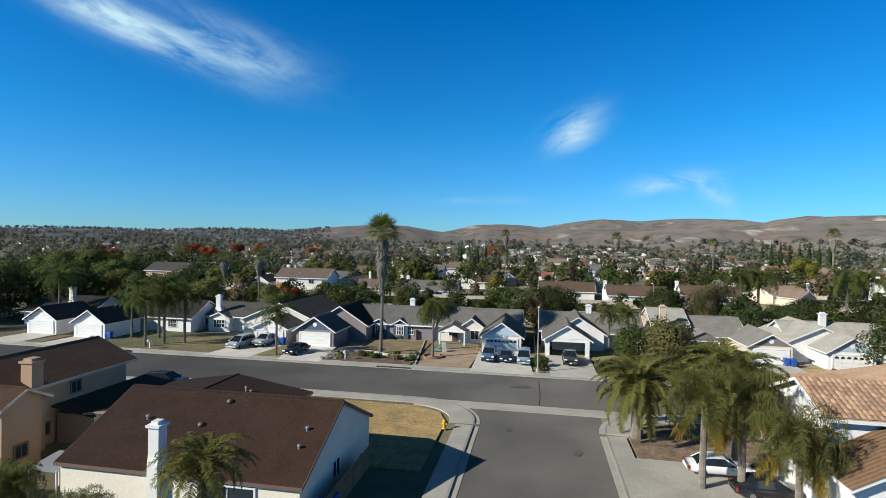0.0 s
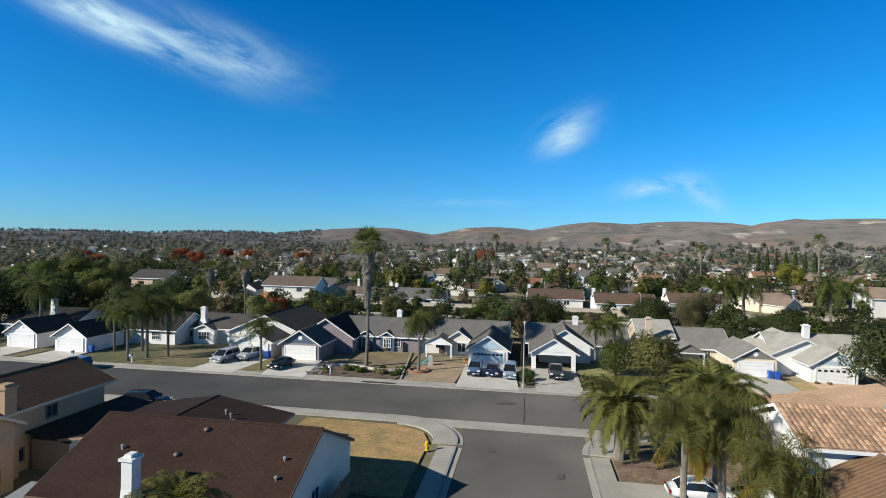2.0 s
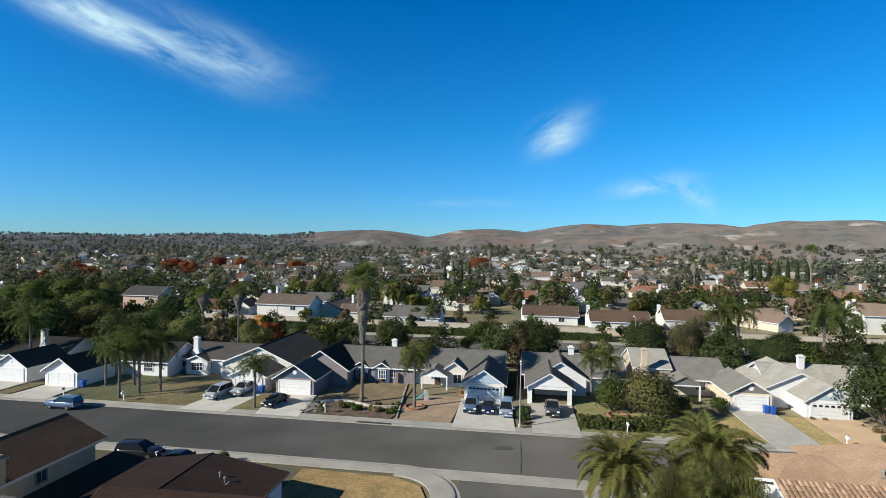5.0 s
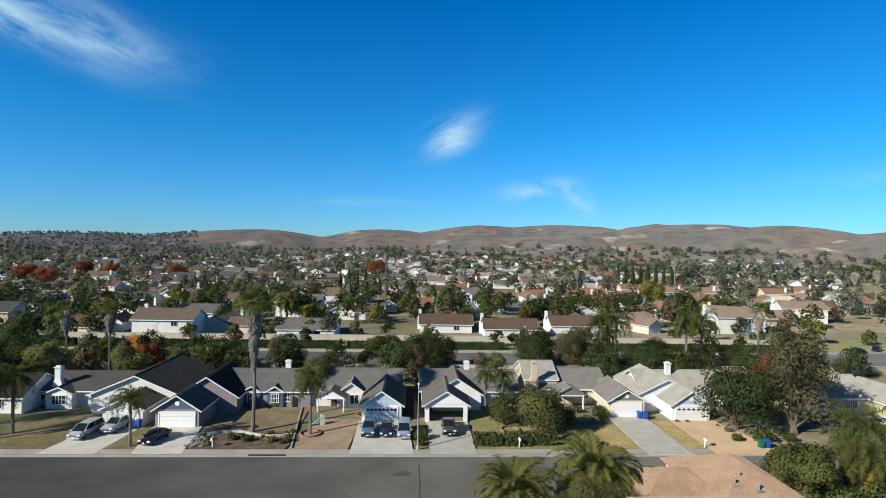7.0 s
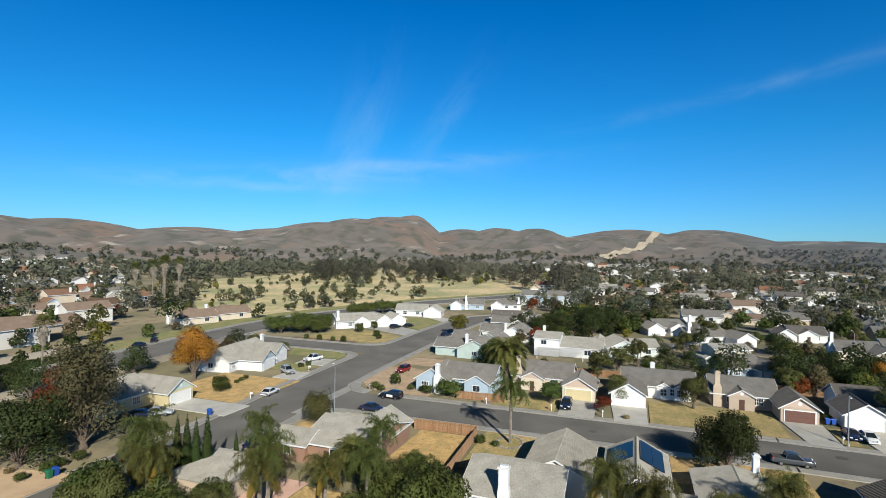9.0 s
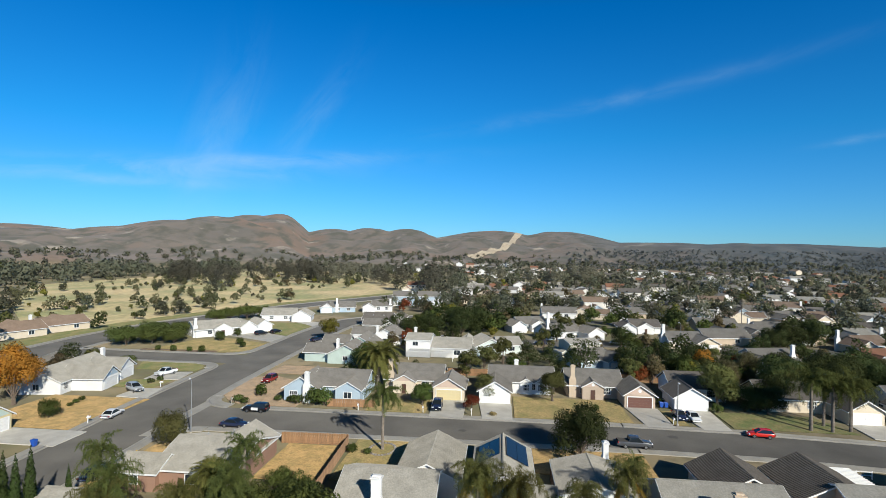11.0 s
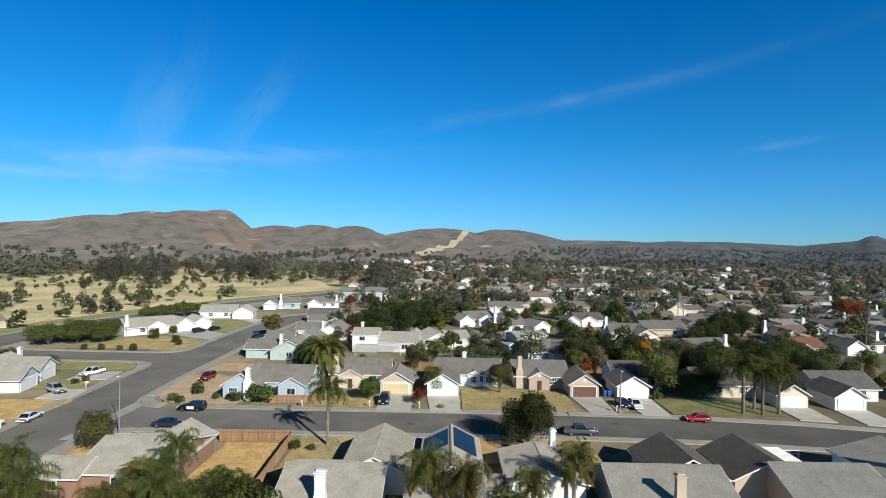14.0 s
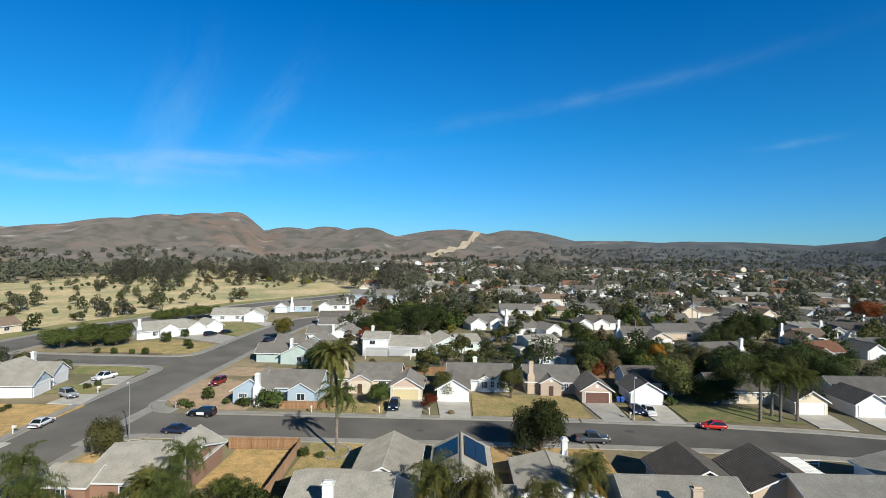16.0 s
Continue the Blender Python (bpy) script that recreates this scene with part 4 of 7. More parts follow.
def car(name, form, colour, m, label):
    length, width, height, low, top = CAR_FORMS[form]
    c = thing(name, m, label, "truck" if form == "pickup" else "car")
    pm = paint(colour, 0.25, "car")
    w = width / 2
    chain = low[1:-1]
    px, pz = [p[0] for p in chain], [p[1] for p in chain]
    b, rings = Bag(), []
    for i in range(17):
        x = -length / 2 + length * i / 16
        k = abs(x) / (length / 2)
        hw, roofline = w * (1 - 0.13 * k ** 5), float(np.interp(x, px, pz))
        foot = 0.3 + 0.1 * k ** 6
        roofline -= 0.05 * k ** 8
        half = [(0.86 * hw, foot), (hw * 0.985, foot + 0.12), (hw, foot + (roofline - foot) * 0.55), (hw * 0.965, roofline - 0.1), (hw * 0.88, roofline - 0.015), (hw * 0.45, roofline + 0.02)]
        rings.append([(x, y, z) for y, z in half] + [(x, -y, z) for y, z in reversed(half)])
    n = len(rings[0])
    b.v = [p for ring in rings for p in ring]
    for i in range(16):
        for j in range(n):
            k = (j + 1) % n
            b.f.append((i * n + j, i * n + k, (i + 1) * n + k, (i + 1) * n + j))
    b.f += [tuple(range(n)), tuple(range(17 * n - 1, 16 * n - 1, -1))]
    body = part("body", b, pm, c, smooth=True)
    if form == "pickup":
        part("bed", Bag().box(-2.6, -w + 0.2, 1.07, -1.0, w - 0.2, 1.14), DARK, body)
    glass_w, roof_w = w * 0.92, w * 0.76
    lo = [(top[0][0], -glass_w, top[0][1] - 0.04), (top[3][0], -glass_w, top[3][1] - 0.04), (top[3][0], glass_w, top[3][1] - 0.04), (top[0][0], glass_w, top[0][1] - 0.04)]
    hi = [(top[1][0], -roof_w, top[1][1] - 0.06), (top[2][0], -roof_w, top[2][1] - 0.06), (top[2][0], roof_w, top[2][1] - 0.06), (top[1][0], roof_w, top[1][1] - 0.06)]
    part("glasshouse", Bag().solid(lo, hi), CARGLASS, c, "dark tinted windows")
    mid_x, mid_z = (top[1][0] + top[2][0]) / 2, (top[1][1] + top[2][1]) / 2
    r = Bag()
    for u in range(5):
        for v in range(5):
            a, e = -1 + u / 2, -1 + v / 2
            r.v.append((mid_x + a * (top[2][0] - top[1][0] + 0.1) / 2 * (1 - 0.06 * e * e), e * (roof_w + 0.03) * (1 - 0.05 * a * a), mid_z + a * (top[2][1] - top[1][1]) / 2 + 0.03 - 0.05 * a ** 4 - 0.05 * e ** 4))
    for u in range(4):
        for v in range(4):
            r.f.append((u * 5 + v, u * 5 + v + 5, u * 5 + v + 6, u * 5 + v + 1))
    part("roof", r, pm, c, smooth=True)
    for k in range(4):
        part("pillar", Bag().tube([Vector(lo[k]), Vector(hi[k])], [0.06, 0.05], 5), pm, c)

    def tyre():
        return Bag().tube([(0, -0.11, 0), (0, -0.09, 0), (0, 0.09, 0), (0, 0.11, 0)], [0.27, 0.33, 0.33, 0.27], 16)

    def rim():
        return Bag().tube([(0, -0.125, 0), (0, 0.125, 0)], [0.2, 0.2], 10)
    for x in (-length * 0.29, length * 0.3):
        for s in (-1, 1):
            wheel = part("wheel", shared(("tyre", 1), tyre, RUBBER), None, c, at=pose(x, s * (w - 0.09), 0.33))
            part("rim", shared(("rim", 1), rim, ALLOY), None, wheel)
    f, k = low[-2][0], low[-2][1]
    for s in (-1, 1):
        part("headlight", Bag().box(f - 0.16, s * w * 0.72 - 0.2, k + 0.02, f - 0.02, s * w * 0.72 + 0.2, k + 0.2), LAMPGLASS, c)
        part("tail_light", Bag().box(low[1][0] - 0.02, s * w * 0.8 - 0.13, low[1][1] - 0.22, low[1][0] + 0.1, s * w * 0.8 + 0.13, low[1][1] - 0.02), TAILRED, c)
        part("side_mirror", Bag().box(top[3][0] - 0.25, s * (w + 0.1) - 0.1, top[3][1] + 0.02, top[3][0] - 0.1, s * (w + 0.1) + 0.1, top[3][1] + 0.16), pm, c)
    part("bumper", Bag().box(f - 0.1, -w * 0.9, 0.3, f + 0.05, w * 0.9, 0.5), RUBBER if form in ("suv", "pickup") else pm, c)
    part("number_plate", Bag().box(f + 0.04, -0.16, 0.42, f + 0.06, 0.16, 0.56), WHITETRIM, c)
    return c


# ---- kerbs, gutters, pavements ----
def kerb_line(name, line, offset, side, walk_w=1.7, z=0.15):
    """Gutter, kerb and pavement slabs along one side of a street. offset: from the line to the gutter; side: 1 right, -1 left."""
    pts = [Vector(p) for p in line]
    dense = []
    for a, c in zip(pts, pts[1:]):
        n = max(1, int((c - a).length / 12))
        dense += [a.lerp(c, i / n) for i in range(n)]
    dense.append(pts[-1])
    def strip(lo, hi, z, thick):
        lo, hi = offset + lo, offset + hi
        return ribbon(dense, *((lo, hi) if side > 0 else (-hi, -lo)), z, thick)
    lone("gutter", strip(-0.5, 0, 0.045, 0.03), CONCRETE, "pale concrete gutter beside the asphalt", "gutter", "structure")
    lone("kerb", strip(0, 0.18, z, 0.15), KERB, "grey concrete kerb along the street", "kerb", "structure")
    return lone("pavement", strip(0.185, walk_w, z - 0.004, 0.14), CONCRETE, "pale concrete pavement along the street", "pavement", "structure")


kerb_line("a_north", LINE_A[:9], 6.4, -1)
kerb_line("a_south", [(-420, 58), (-200, 60.5), (-80, 61.6), (-12, 61.8)], 6.4, 1)
kerb_line("a_south", [(12, 61.8), (60, 62.3), (75, 63.0), (82, 63.4)], 6.4, 1)
kerb_line("a_east", [(106, 65.9)] + LINE_A[7:], 6.4, 1)
kerb_line("a_east", LINE_A[9:], 6.4, -1)
kerb_line("x_west", [(143, 80), (143, 100), (144, 125)], 5.5, -1)
kerb_line("x_east", [(143, 80), (143, 100), (144, 126)], 5.5, 1)
kerb_line("s_west", [(0, -120), (0, 48)], 5.9, -1)
kerb_line("s_east", [(0, -120), (0, 48)], 5.9, 1)
kerb_line("b_east", LINE_B[1:], 5.8, -1)
kerb_line("b_east", [(93.4, 50), (93.4, -22)], 5.8, -1)
kerb_line("b_west", [(93.4, 50), (93.4, -22)], 5.8, 1)
kerb_line("b_west", LINE_B[1:], 5.8, 1)
kerb_line("c_near", LINE_C, 7.5, 1, 2.2)
kerb_line("c_far", LINE_C, 7.5, -1, 2.2)


def corner(cx, cy, r, a0, a1, name="kerb"):
    """A rounded street corner about a centre: gutter, kerb and pavement."""
    pts = [(cx + r * math.cos(radians(a0 + (a1 - a0) * i / 10)), cy + r * math.sin(radians(a0 + (a1 - a0) * i / 10))) for i in range(11)]
    lone("gutter", ribbon(pts, -0.5, 0, 0.047, 0.03), CONCRETE, "pale concrete gutter round the corner", "gutter", "structure")
    lone("kerb", ribbon(pts, 0, 0.18, 0.152, 0.15), KERB, "grey concrete kerb round the corner", "kerb", "structure")
    lone("pavement", ribbon(pts, 0.185, 2.4, 0.1495, 0.14), CONCRETE, "pale concrete corner pavement", "pavement", "structure")


corner(-12.6, 48.7, 6.7, 90, 0)
corner(12.6, 48.7, 6.7, 180, 90)
corner(80.9, 50.3, 6.7, 90, 0)
corner(106.0, 52.8, 6.7, 180, 90)
corner(131, 80.1, 6.5, 0, -90)
corner(155, 80.3, 6.5, -90, -180)
# concrete swale across the mouths of the side streets
lone("cross_gutter", Bag().box(-12, 53.3, 0.02, 12, 55.55, 0.052), CONCRETE, "wide pale concrete swale across the street mouth", "gutter", "structure")
lone("cross_gutter", Bag().box(82, 56.6, 0.02, 104, 59.0, 0.052), CONCRETE, "wide pale concrete swale across the street mouth", "gutter", "structure")


def lawn(points, material, label, z=0.13):
    return lone("lawn", patch_of(points, z, 0.12), material, label, "lawn", "structure")


def rect(x0, x1, y0, y1):
    return [(x0, y0), (x1, y0), (x1, y1), (x0, y1)]


def driveway(points, material=DRIVE, label="plain grey concrete driveway"):
    return lone("driveway", patch_of(points, 0.155, 0.15), material, label, "driveway", "structure")


YARD_N = 70.0
# lawns and drives of the row north of the long street
lawn(rect(-68.5, -58.0, YARD_N, 84), GREENLAWN, "dull green front lawn under palms")
lawn(rect(-58.0, -46.8, YARD_N, 84), LAWN, "patchy green and straw lawn")
driveway([(-47.5, 68.3), (-40.5, 68.3), (-39.5, 79), (-46, 79)])
lawn(rect(-40.4, -36.4, YARD_N, 78), LAWN, "small strip of straw-coloured lawn")
driveway([(-36, 68.3), (-29.8, 68.3), (-31.2, 78.5), (-38, 78.5)])
lone("planting_bed", patch_of([(-29.6, 70), (-17.4, 70), (-16.2, 76.5), (-28.6, 76.5)], 0.16, 0.15), MULCH, "dark mulched planting bed", "flower bed", "structure")
lawn(rect(-30, -17.5, 76.6, 88), MULCHLAWN, "brown dormant lawn")
lawn([(-17.0, 70), (-9.2, 70), (-8.8, 82), (-15.6, 82)], DIRT, "bare tan dirt front yard")
driveway([(-8.8, 68.3), (-0.6, 68.3), (-1.6, 81.3), (-9, 81.3)])
driveway([(1.6, 68.3), (7.6, 68.3), (7.5, 81.3), (1.2, 81.3)])
lawn(rect(8, 21.8, YARD_N, 88), GREENLAWN, "dull green front lawn")
lawn(rect(22, 30, YARD_N, 80), LAWN, "straw-coloured rough lawn")
driveway([(30.2, 68.3), (36.2, 68.3), (36.2, 84), (30.2, 84)])
lawn(rect(36.6, 39.2, YARD_N, 82), LAWN, "narrow strip of dry lawn")
driveway([(39.4, 68.3), (49, 68.3), (46.4, 82.2), (39.6, 82.2)], GRAVELTAN, "tan decomposed granite driveway")
driveway([(75.6, 68.6), (82.4, 68.6), (82.4, 82.4), (75.6, 82.4)])
driveway([(-76, 68.3), (-69, 68.3), (-69.4, 75.4), (-75.6, 75.4)])
driveway([(-86, 68.3), (-79.4, 68.3), (-79.8, 76.4), (-85.6, 76.4)])
lawn(rect(-79, -76.5, YARD_N, 76), LAWN, "dull lawn strip")
lawn(rect(83, 102, 71, 92), DRYGRASS, "straw-coloured front lawn")
driveway([(102.5, 72), (110, 73.5), (109.4, 79), (102.8, 79)])
driveway([(118, 75), (126, 76), (124, 84), (117, 83)])
lawn([(110.4, 76), (117.4, 76), (116.8, 86), (110, 86)], GREENLAWN, "green front lawn")
lawn([(151, 82), (152.5, 77.5), (156, 76), (168, 76), (176, 94), (170, 102), (150.6, 106)], LAWN, "patchy straw-coloured lawn by the junction")
lone("planting_bed", patch_of([(150.8, 84), (153, 84), (152.6, 108), (150.8, 108)], 0.17, 0.15), MULCH, "dark planted strip beside the side road", "flower bed", "structure")
driveway([(171, 75.8), (183, 75.8), (190.5, 88), (181, 96)])
lawn([(184, 75.8), (208, 75.4), (216, 80), (217, 98), (196, 92)], GREENLAWN, "dull green front lawn of a white house")
driveway([(209, 75), (218, 73.5), (222, 79), (219.4, 86)])
lawn([(128, 37), (137, 37), (137, 57), (128, 58)], DIRT, "bare tan side yard")
lawn([(127, 76), (131, 76.2), (134, 78), (135.3, 82), (135.3, 96), (127, 92)], GREENLAWN, "green corner lawn")
# the dry corner lawn beside the side street
lawn([(-22.5, 37.5), (-8.6, 37.5), (-8.6, 48.5), (-9.6, 51), (-12.5, 52.6), (-22.5, 52.9)], DRYGRASS, "sun-bleached straw-coloured corner lawn")
lawn([(7.9, 43.5), (19, 43.5), (19, 52.6), (13, 52.6), (9.4, 51), (7.9, 48.5)], MULCH, "mulched bed under the palms")
driveway([(6.2, 34), (20, 34), (20, 43.4), (6.2, 43.4)], CONCRETE, "broad stained concrete driveway under palms")
# along the parallel street
lawn([(101.3, 40), (105.3, 40), (105.3, 44.4), (120, 44.6), (126, 55), (123, 58.8), (108, 58.4), (104.2, 55.4), (101.9, 52)], DIRT, "reddish bare dirt corner yard")
lawn(rect(101.2, 110, 14.2, 26), LAWN, "dry front lawn")
driveway([(99.3, 6.8), (110.8, 6.8), (110.8, 13.9), (99.3, 13.2)])
driveway([(99.3, -2.4), (110.2, -2.4), (110.2, 4.2), (99.3, 3.2)])
lawn(rect(101.2, 116, -24.6, -2.8), LAWN, "patchy green and straw front lawn")
driveway([(99.3, -31.4), (111.3, -31.6), (111.3, -25.2), (99.3, -26.6)])
lawn(rect(101.2, 110, -34.4, -31.8), LAWN, "narrow dry lawn strip")
driveway([(99.1, -41), (111, -41.6), (111, -34.7), (99.1, -36.2)])
lawn([(100.6, -63), (110, -60), (111, -42), (101, -42)], GREENLAWN, "shaded green lawn under palms")
driveway([(97.5, -70), (106.5, -71), (107, -64.4), (98.6, -64)])
driveway([(95, -80), (105.5, -81.6), (106, -75), (96.4, -74.5)])
lawn(rect(70, 85.6, 13.6, 23), LAWN, "dry walled yard")
lawn(rect(69, 82.2, 24.2, 33.4), DRYGRASS, "dry fenced back yard")
lawn(rect(76, 85.6, -22, -5), DRYGRASS, "straw-coloured yard")
lawn([(60, 50.5), (80, 50.5), (79, 53.8), (60, 53.8)], DRYGRASS, "dry verge")


# ---- houses on the long street, north side ----
def porch_roof(parent, x0, x1, y0, y1, eave, gable_wall, roof):
    """An open gabled porch on white posts before the front wall."""
    mid, rise = (x0 + x1) / 2, (x1 - x0) * 0.27
    top = Bag()
    for a in (x0 - 0.25, x1 + 0.25):
        z = eave - 0.12
        lo, hi = (a, y0 - 0.25, z), (mid, y0 - 0.25, eave + rise)
        top.slab(lo, (a, y1, z), (mid, y1, eave + rise), hi, 0.12)
    part("porch_roof", top, roof, parent)
    tri = [(x0, eave - 0.15), (x1, eave - 0.15), (mid, eave + rise - 0.14)]
    part("porch_gable", Bag().solid([(a, y0, c) for a, c in tri], [(a, y0 + 0.12, c) for a, c in tri]), gable_wall, parent)
    for a in (x0 + 0.15, x1 - 0.15):
        part("porch_post", Bag().box(a - 0.11, y0 - 0.05, 0, a + 0.11, y0 + 0.17, eave - 0.15), WHITETRIM, parent)
    part("porch_beam", Bag().box(x0, y0 - 0.06, eave - 0.34, x1, y0 + 0.18, eave - 0.152), WHITETRIM, parent)
    part("front_door", Bag().box(mid - 0.48, y1 - 0.3, 0, mid + 0.48, y1 - 0.22, 2.05), paint((0.10, 0.05, 0.035), 0.5, "door"), parent)


def n_house(x, y, *args, **kw):
    return tract_house("house", pose(x, y, 0), *args, **kw)


n_house(-85.6, 76, "white one-storey house with a dark roof and double garage", gx=(0, 5.8), main=(-9, 5), wall=WHITE, roof=R_DARK, chim=(0.5, 8.5, 7.4), gable=WHITE)
n_house(-75.4, 75, "white one-storey house with dark roof and panelled garage door", gx=(0, 5.8), main=(2, 15), wall=WHITE, roof=R_DARK, setback=9)
h = n_house(-45.2, 78.4, "white house with a brown roof and stacked front gables", gx=(0, 5.6), main=(-14.5, 0), setback=9.6, depth=9, wall=OFFWHITE, roof=R_MID, grise=1.3, gable=WHITE, chim=(-12.9, 10.5, 6.4), mrise=1.9)
gable_block(h, -5.5, 8.0, 6.5, 22, 2.9, 2.9, "y", paint(OFFWHITE), paint(R_DARK, kind="roof"))
gable_block(h, -13.5, -9.5, 8.4, 12, 2.5, 0.9, "y", paint(WHITE), paint(R_MID, kind="roof"), over=0.3, wall_name="bay_wall")
window_at(h, -11.5, 8.36, 0.8, 2.0, 1.3, "s", 3)
h = n_house(-37.8, 78.3, "grey-mauve house with a navy garage gable", gx=(0, 6.2), main=(5.5, 20), gdepth=9, setback=10.2, depth=9, wall=MAUVE, roof=R_GREY, gable=NAVY, ribs_g=0.33, dormers=((10.6, 2.6), (14.4, 2.6)), chim=(15.2, 15.5, 6.6), grise=2.0)
gable_block(h, 0.2, 9.4, 6.5, 16.5, 2.8, 2.9, "y", paint(MAUVE), paint(R_DARK, kind="roof"), ribs=0.33)
h = n_house(-8.6, 81.1, "pale cream house with a blue-grey garage gable", gx=(0, 6.0), main=(-10.5, 5.5), gdepth=10, setback=8, depth=9.5, wall=(0.76, 0.70, 0.63), roof=R_GREY, gable=BLUEGREY, lites=8, ribs_g=0.33, door=BLUEGREY, grise=2.0, vent=False)
gable_block(h, -4.4, -0.4, 7.0, 13, 2.7, 1.4, "y", paint((0.76, 0.70, 0.63)), paint(R_GREY, kind="roof"), over=0.35, wall_name="wing_wall")
window_at(h, -1.9, 6.97, 0.7, 1.3, 1.4, "s", 1)
porch_roof(h, -7.6, -3.2, 4.6, 8.2, 2.45, paint(WHITE), paint(R_GREY, kind="roof"))
h = n_house(1.0, 81.2, "white house with an open garage", gx=(0, 6.5), main=(-0.5, 15.5), gdepth=9, setback=8.2, depth=9, wall=WHITE, roof=R_GREY, hollow=True, ribs_g=0.33, chim=(7.4, 12.8, 6.7), gable=WHITE, vent=False, grise=2.0)
gable_block(h, 1.2, 9.2, 5.5, 14, 2.8, 2.5, "y", paint(WHITE), paint(R_GREY, kind="roof"), ribs=0.33, wall_name="wing_wall")
h = n_house(30.4, 83.8, "cream house with a grey roof and tan chimney", gx=(0, 5.8), main=(-11.5, 2), gdepth=8.5, setback=7.4, depth=9.5, wall=CREAM, roof=R_GREY, gable=R_GREY, chim=(-10.6, 7.2, 7.4), chim_wall=TAN, grise=1.7)
porch_roof(h, -7.4, -2.8, 3.8, 8.0, 2.6, paint(R_GREY), paint(R_GREY, kind="roof"))
gable_block(h, -12, -6.2, 8.2, 18, 3.9, 2.2, "x", paint(TAN), paint(R_LIGHT, kind="roof"), over=0.2, wall_name="high_wall")
h = n_house(39.9, 82, "white house with light grey roof and pale blue garage gable", gx=(0, 6.0), main=(-1.5, 13), gdepth=9, setback=8, depth=9, wall=WHITE, roof=R_LIGHT, gable=BLUEGREY, lites=6, chim=(4.6, 11.6, 6.9), dormers=((9.6, 2.6),), grise=2.0)
gable_block(h, -3.2, 6.2, 5, 16, 3.0, 2.3, "y", paint(WHITE), paint(R_LIGHT, kind="roof"), wall_name="wing_wall")
h = n_house(76.0, 82, "pale yellow house with wide garage", gx=(0, 6.0), main=(-13, 1), gdepth=10, setback=4.5, depth=11, wall=YELLOWISH, roof=R_LIGHT, gable=PALEGREEN, lites=0, chim=(-12, 10, 6.6), grise=2.0)
h = tract_house("house", pose(106.6, 85, 0, 0, 0, 8), "white house with light grey roofs and two garage gables", gx=(0, 6.2), main=(-3.5, 16), gdepth=9, setback=6.5, depth=10, wall=WHITE, roof=R_LIGHT, gable=BLUEGREY, grise=2.0, chim=(17, 10, 6.2))
gable_block(h, 9.0, 15.2, 1.5, 9, 2.7, 2.0, "y", paint(WHITE), paint(R_LIGHT, kind="roof"), wall_name="wing_wall")
garage_door(h, 9.7, 14.5, 1.47, 2.2, paint(WHITE, 0.6, "door"))
h = tract_house("house", pose(173, 103, 0, 0, 0, -42), "white house with pale roof and twin garages beyond the junction", gx=(15, 21), main=(0, 16), gdepth=9, setback=1.4, depth=10, wall=WHITE, roof=R_LIGHT, gable=WHITE, porch=(6, 12, 1.2), chim=(0.2, 2.4, 6.8), vent=False)
gable_block(h, 21.4, 27.4, 0.8, 10, 2.7, 1.9, "y", paint(WHITE), paint(R_LIGHT, kind="roof"), wall_name="wing_wall")
garage_door(h, 22.1, 26.7, 0.77, 2.2, paint(WHITE, 0.6, "door"))
h = tract_house("house", pose(217.5, 101, 0, 0, 0, -78), "white house with long pale grey roof", gx=(13, 21), main=(0, 14), gdepth=11, setback=2.5, depth=10, wall=WHITE, roof=R_LIGHT, grise=2.2)
tract_house("house", pose(253.5, 87, 0, 0, 0, -72), "pale blue house with grey roof and white chimneys", gx=(0, 6), main=(5, 17), setback=3, wall=BLUEGREY, roof=R_GREY, chim=(8, 2.8, 7.2), gable=WHITE)
tract_house("house", pose(261.5, 68, 0, 0, 0, -76), "white house with grey roof at the street's bend", gx=(0, 6), main=(5, 15), setback=4, wall=WHITE, roof=R_GREY, chim=(14, 5, 6.4))
tract_house("house", pose(296.5, 62, 0, 0, 0, -86), "two-storey pale blue house with grey roof", gx=(0, 6), main=(2, 14), setback=3, wall=BLUEGREY, roof=R_GREY, storeys=2, chim=(13, 4, 8.6))
tract_house("house", pose(299, 46, 0, 0, 0, -88), "two-storey pale blue house with white gable", gx=(8, 14), main=(0, 12), setback=3, wall=(0.5, 0.58, 0.66), roof=R_GREY, storeys=2, gable=WHITE)
tract_house("house", pose(392, 72, 0, 0, 0, -86), "cream two-storey house with terracotta roof", gx=(0, 6), main=(4, 17), setback=4, wall=CREAM, roof=R_TERRA, storeys=2)


# ---- houses on the parallel street, east side ----
def e_house(x, y, *args, **kw):
    return tract_house("house", pose(x, y, 0, 0, 0, -90), *args, **kw)


h = thing("house", pose(105.5, 44, 0, 0, 0, -90), "pale blue corner house with a white chimney", "house")
gable_block(h, 0, 7.0, 0, 10, 2.8, 2.2, "y", paint(BLUEGREY), paint(R_GREY, kind="roof"))
gable_block(h, 5.0, 16.0, 3.0, 13, 2.8, 2.3, "x", paint(BLUEGREY), paint(R_GREY, kind="roof"))
gable_block(h, 10.6, 15.8, 0.6, 8, 2.7, 1.5, "y", paint(BLUEGREY), paint(R_GREY, kind="roof"), over=0.35)
chimney(h, 5.0, -0.4, 6.3, paint(WHITE))
window_at(h, 2.0, -0.03, 0.6, 1.5, 1.5, "s", 3)
window_at(h, 13.2, 0.57, 0.9, 1.5, 1.2, "s", 1)
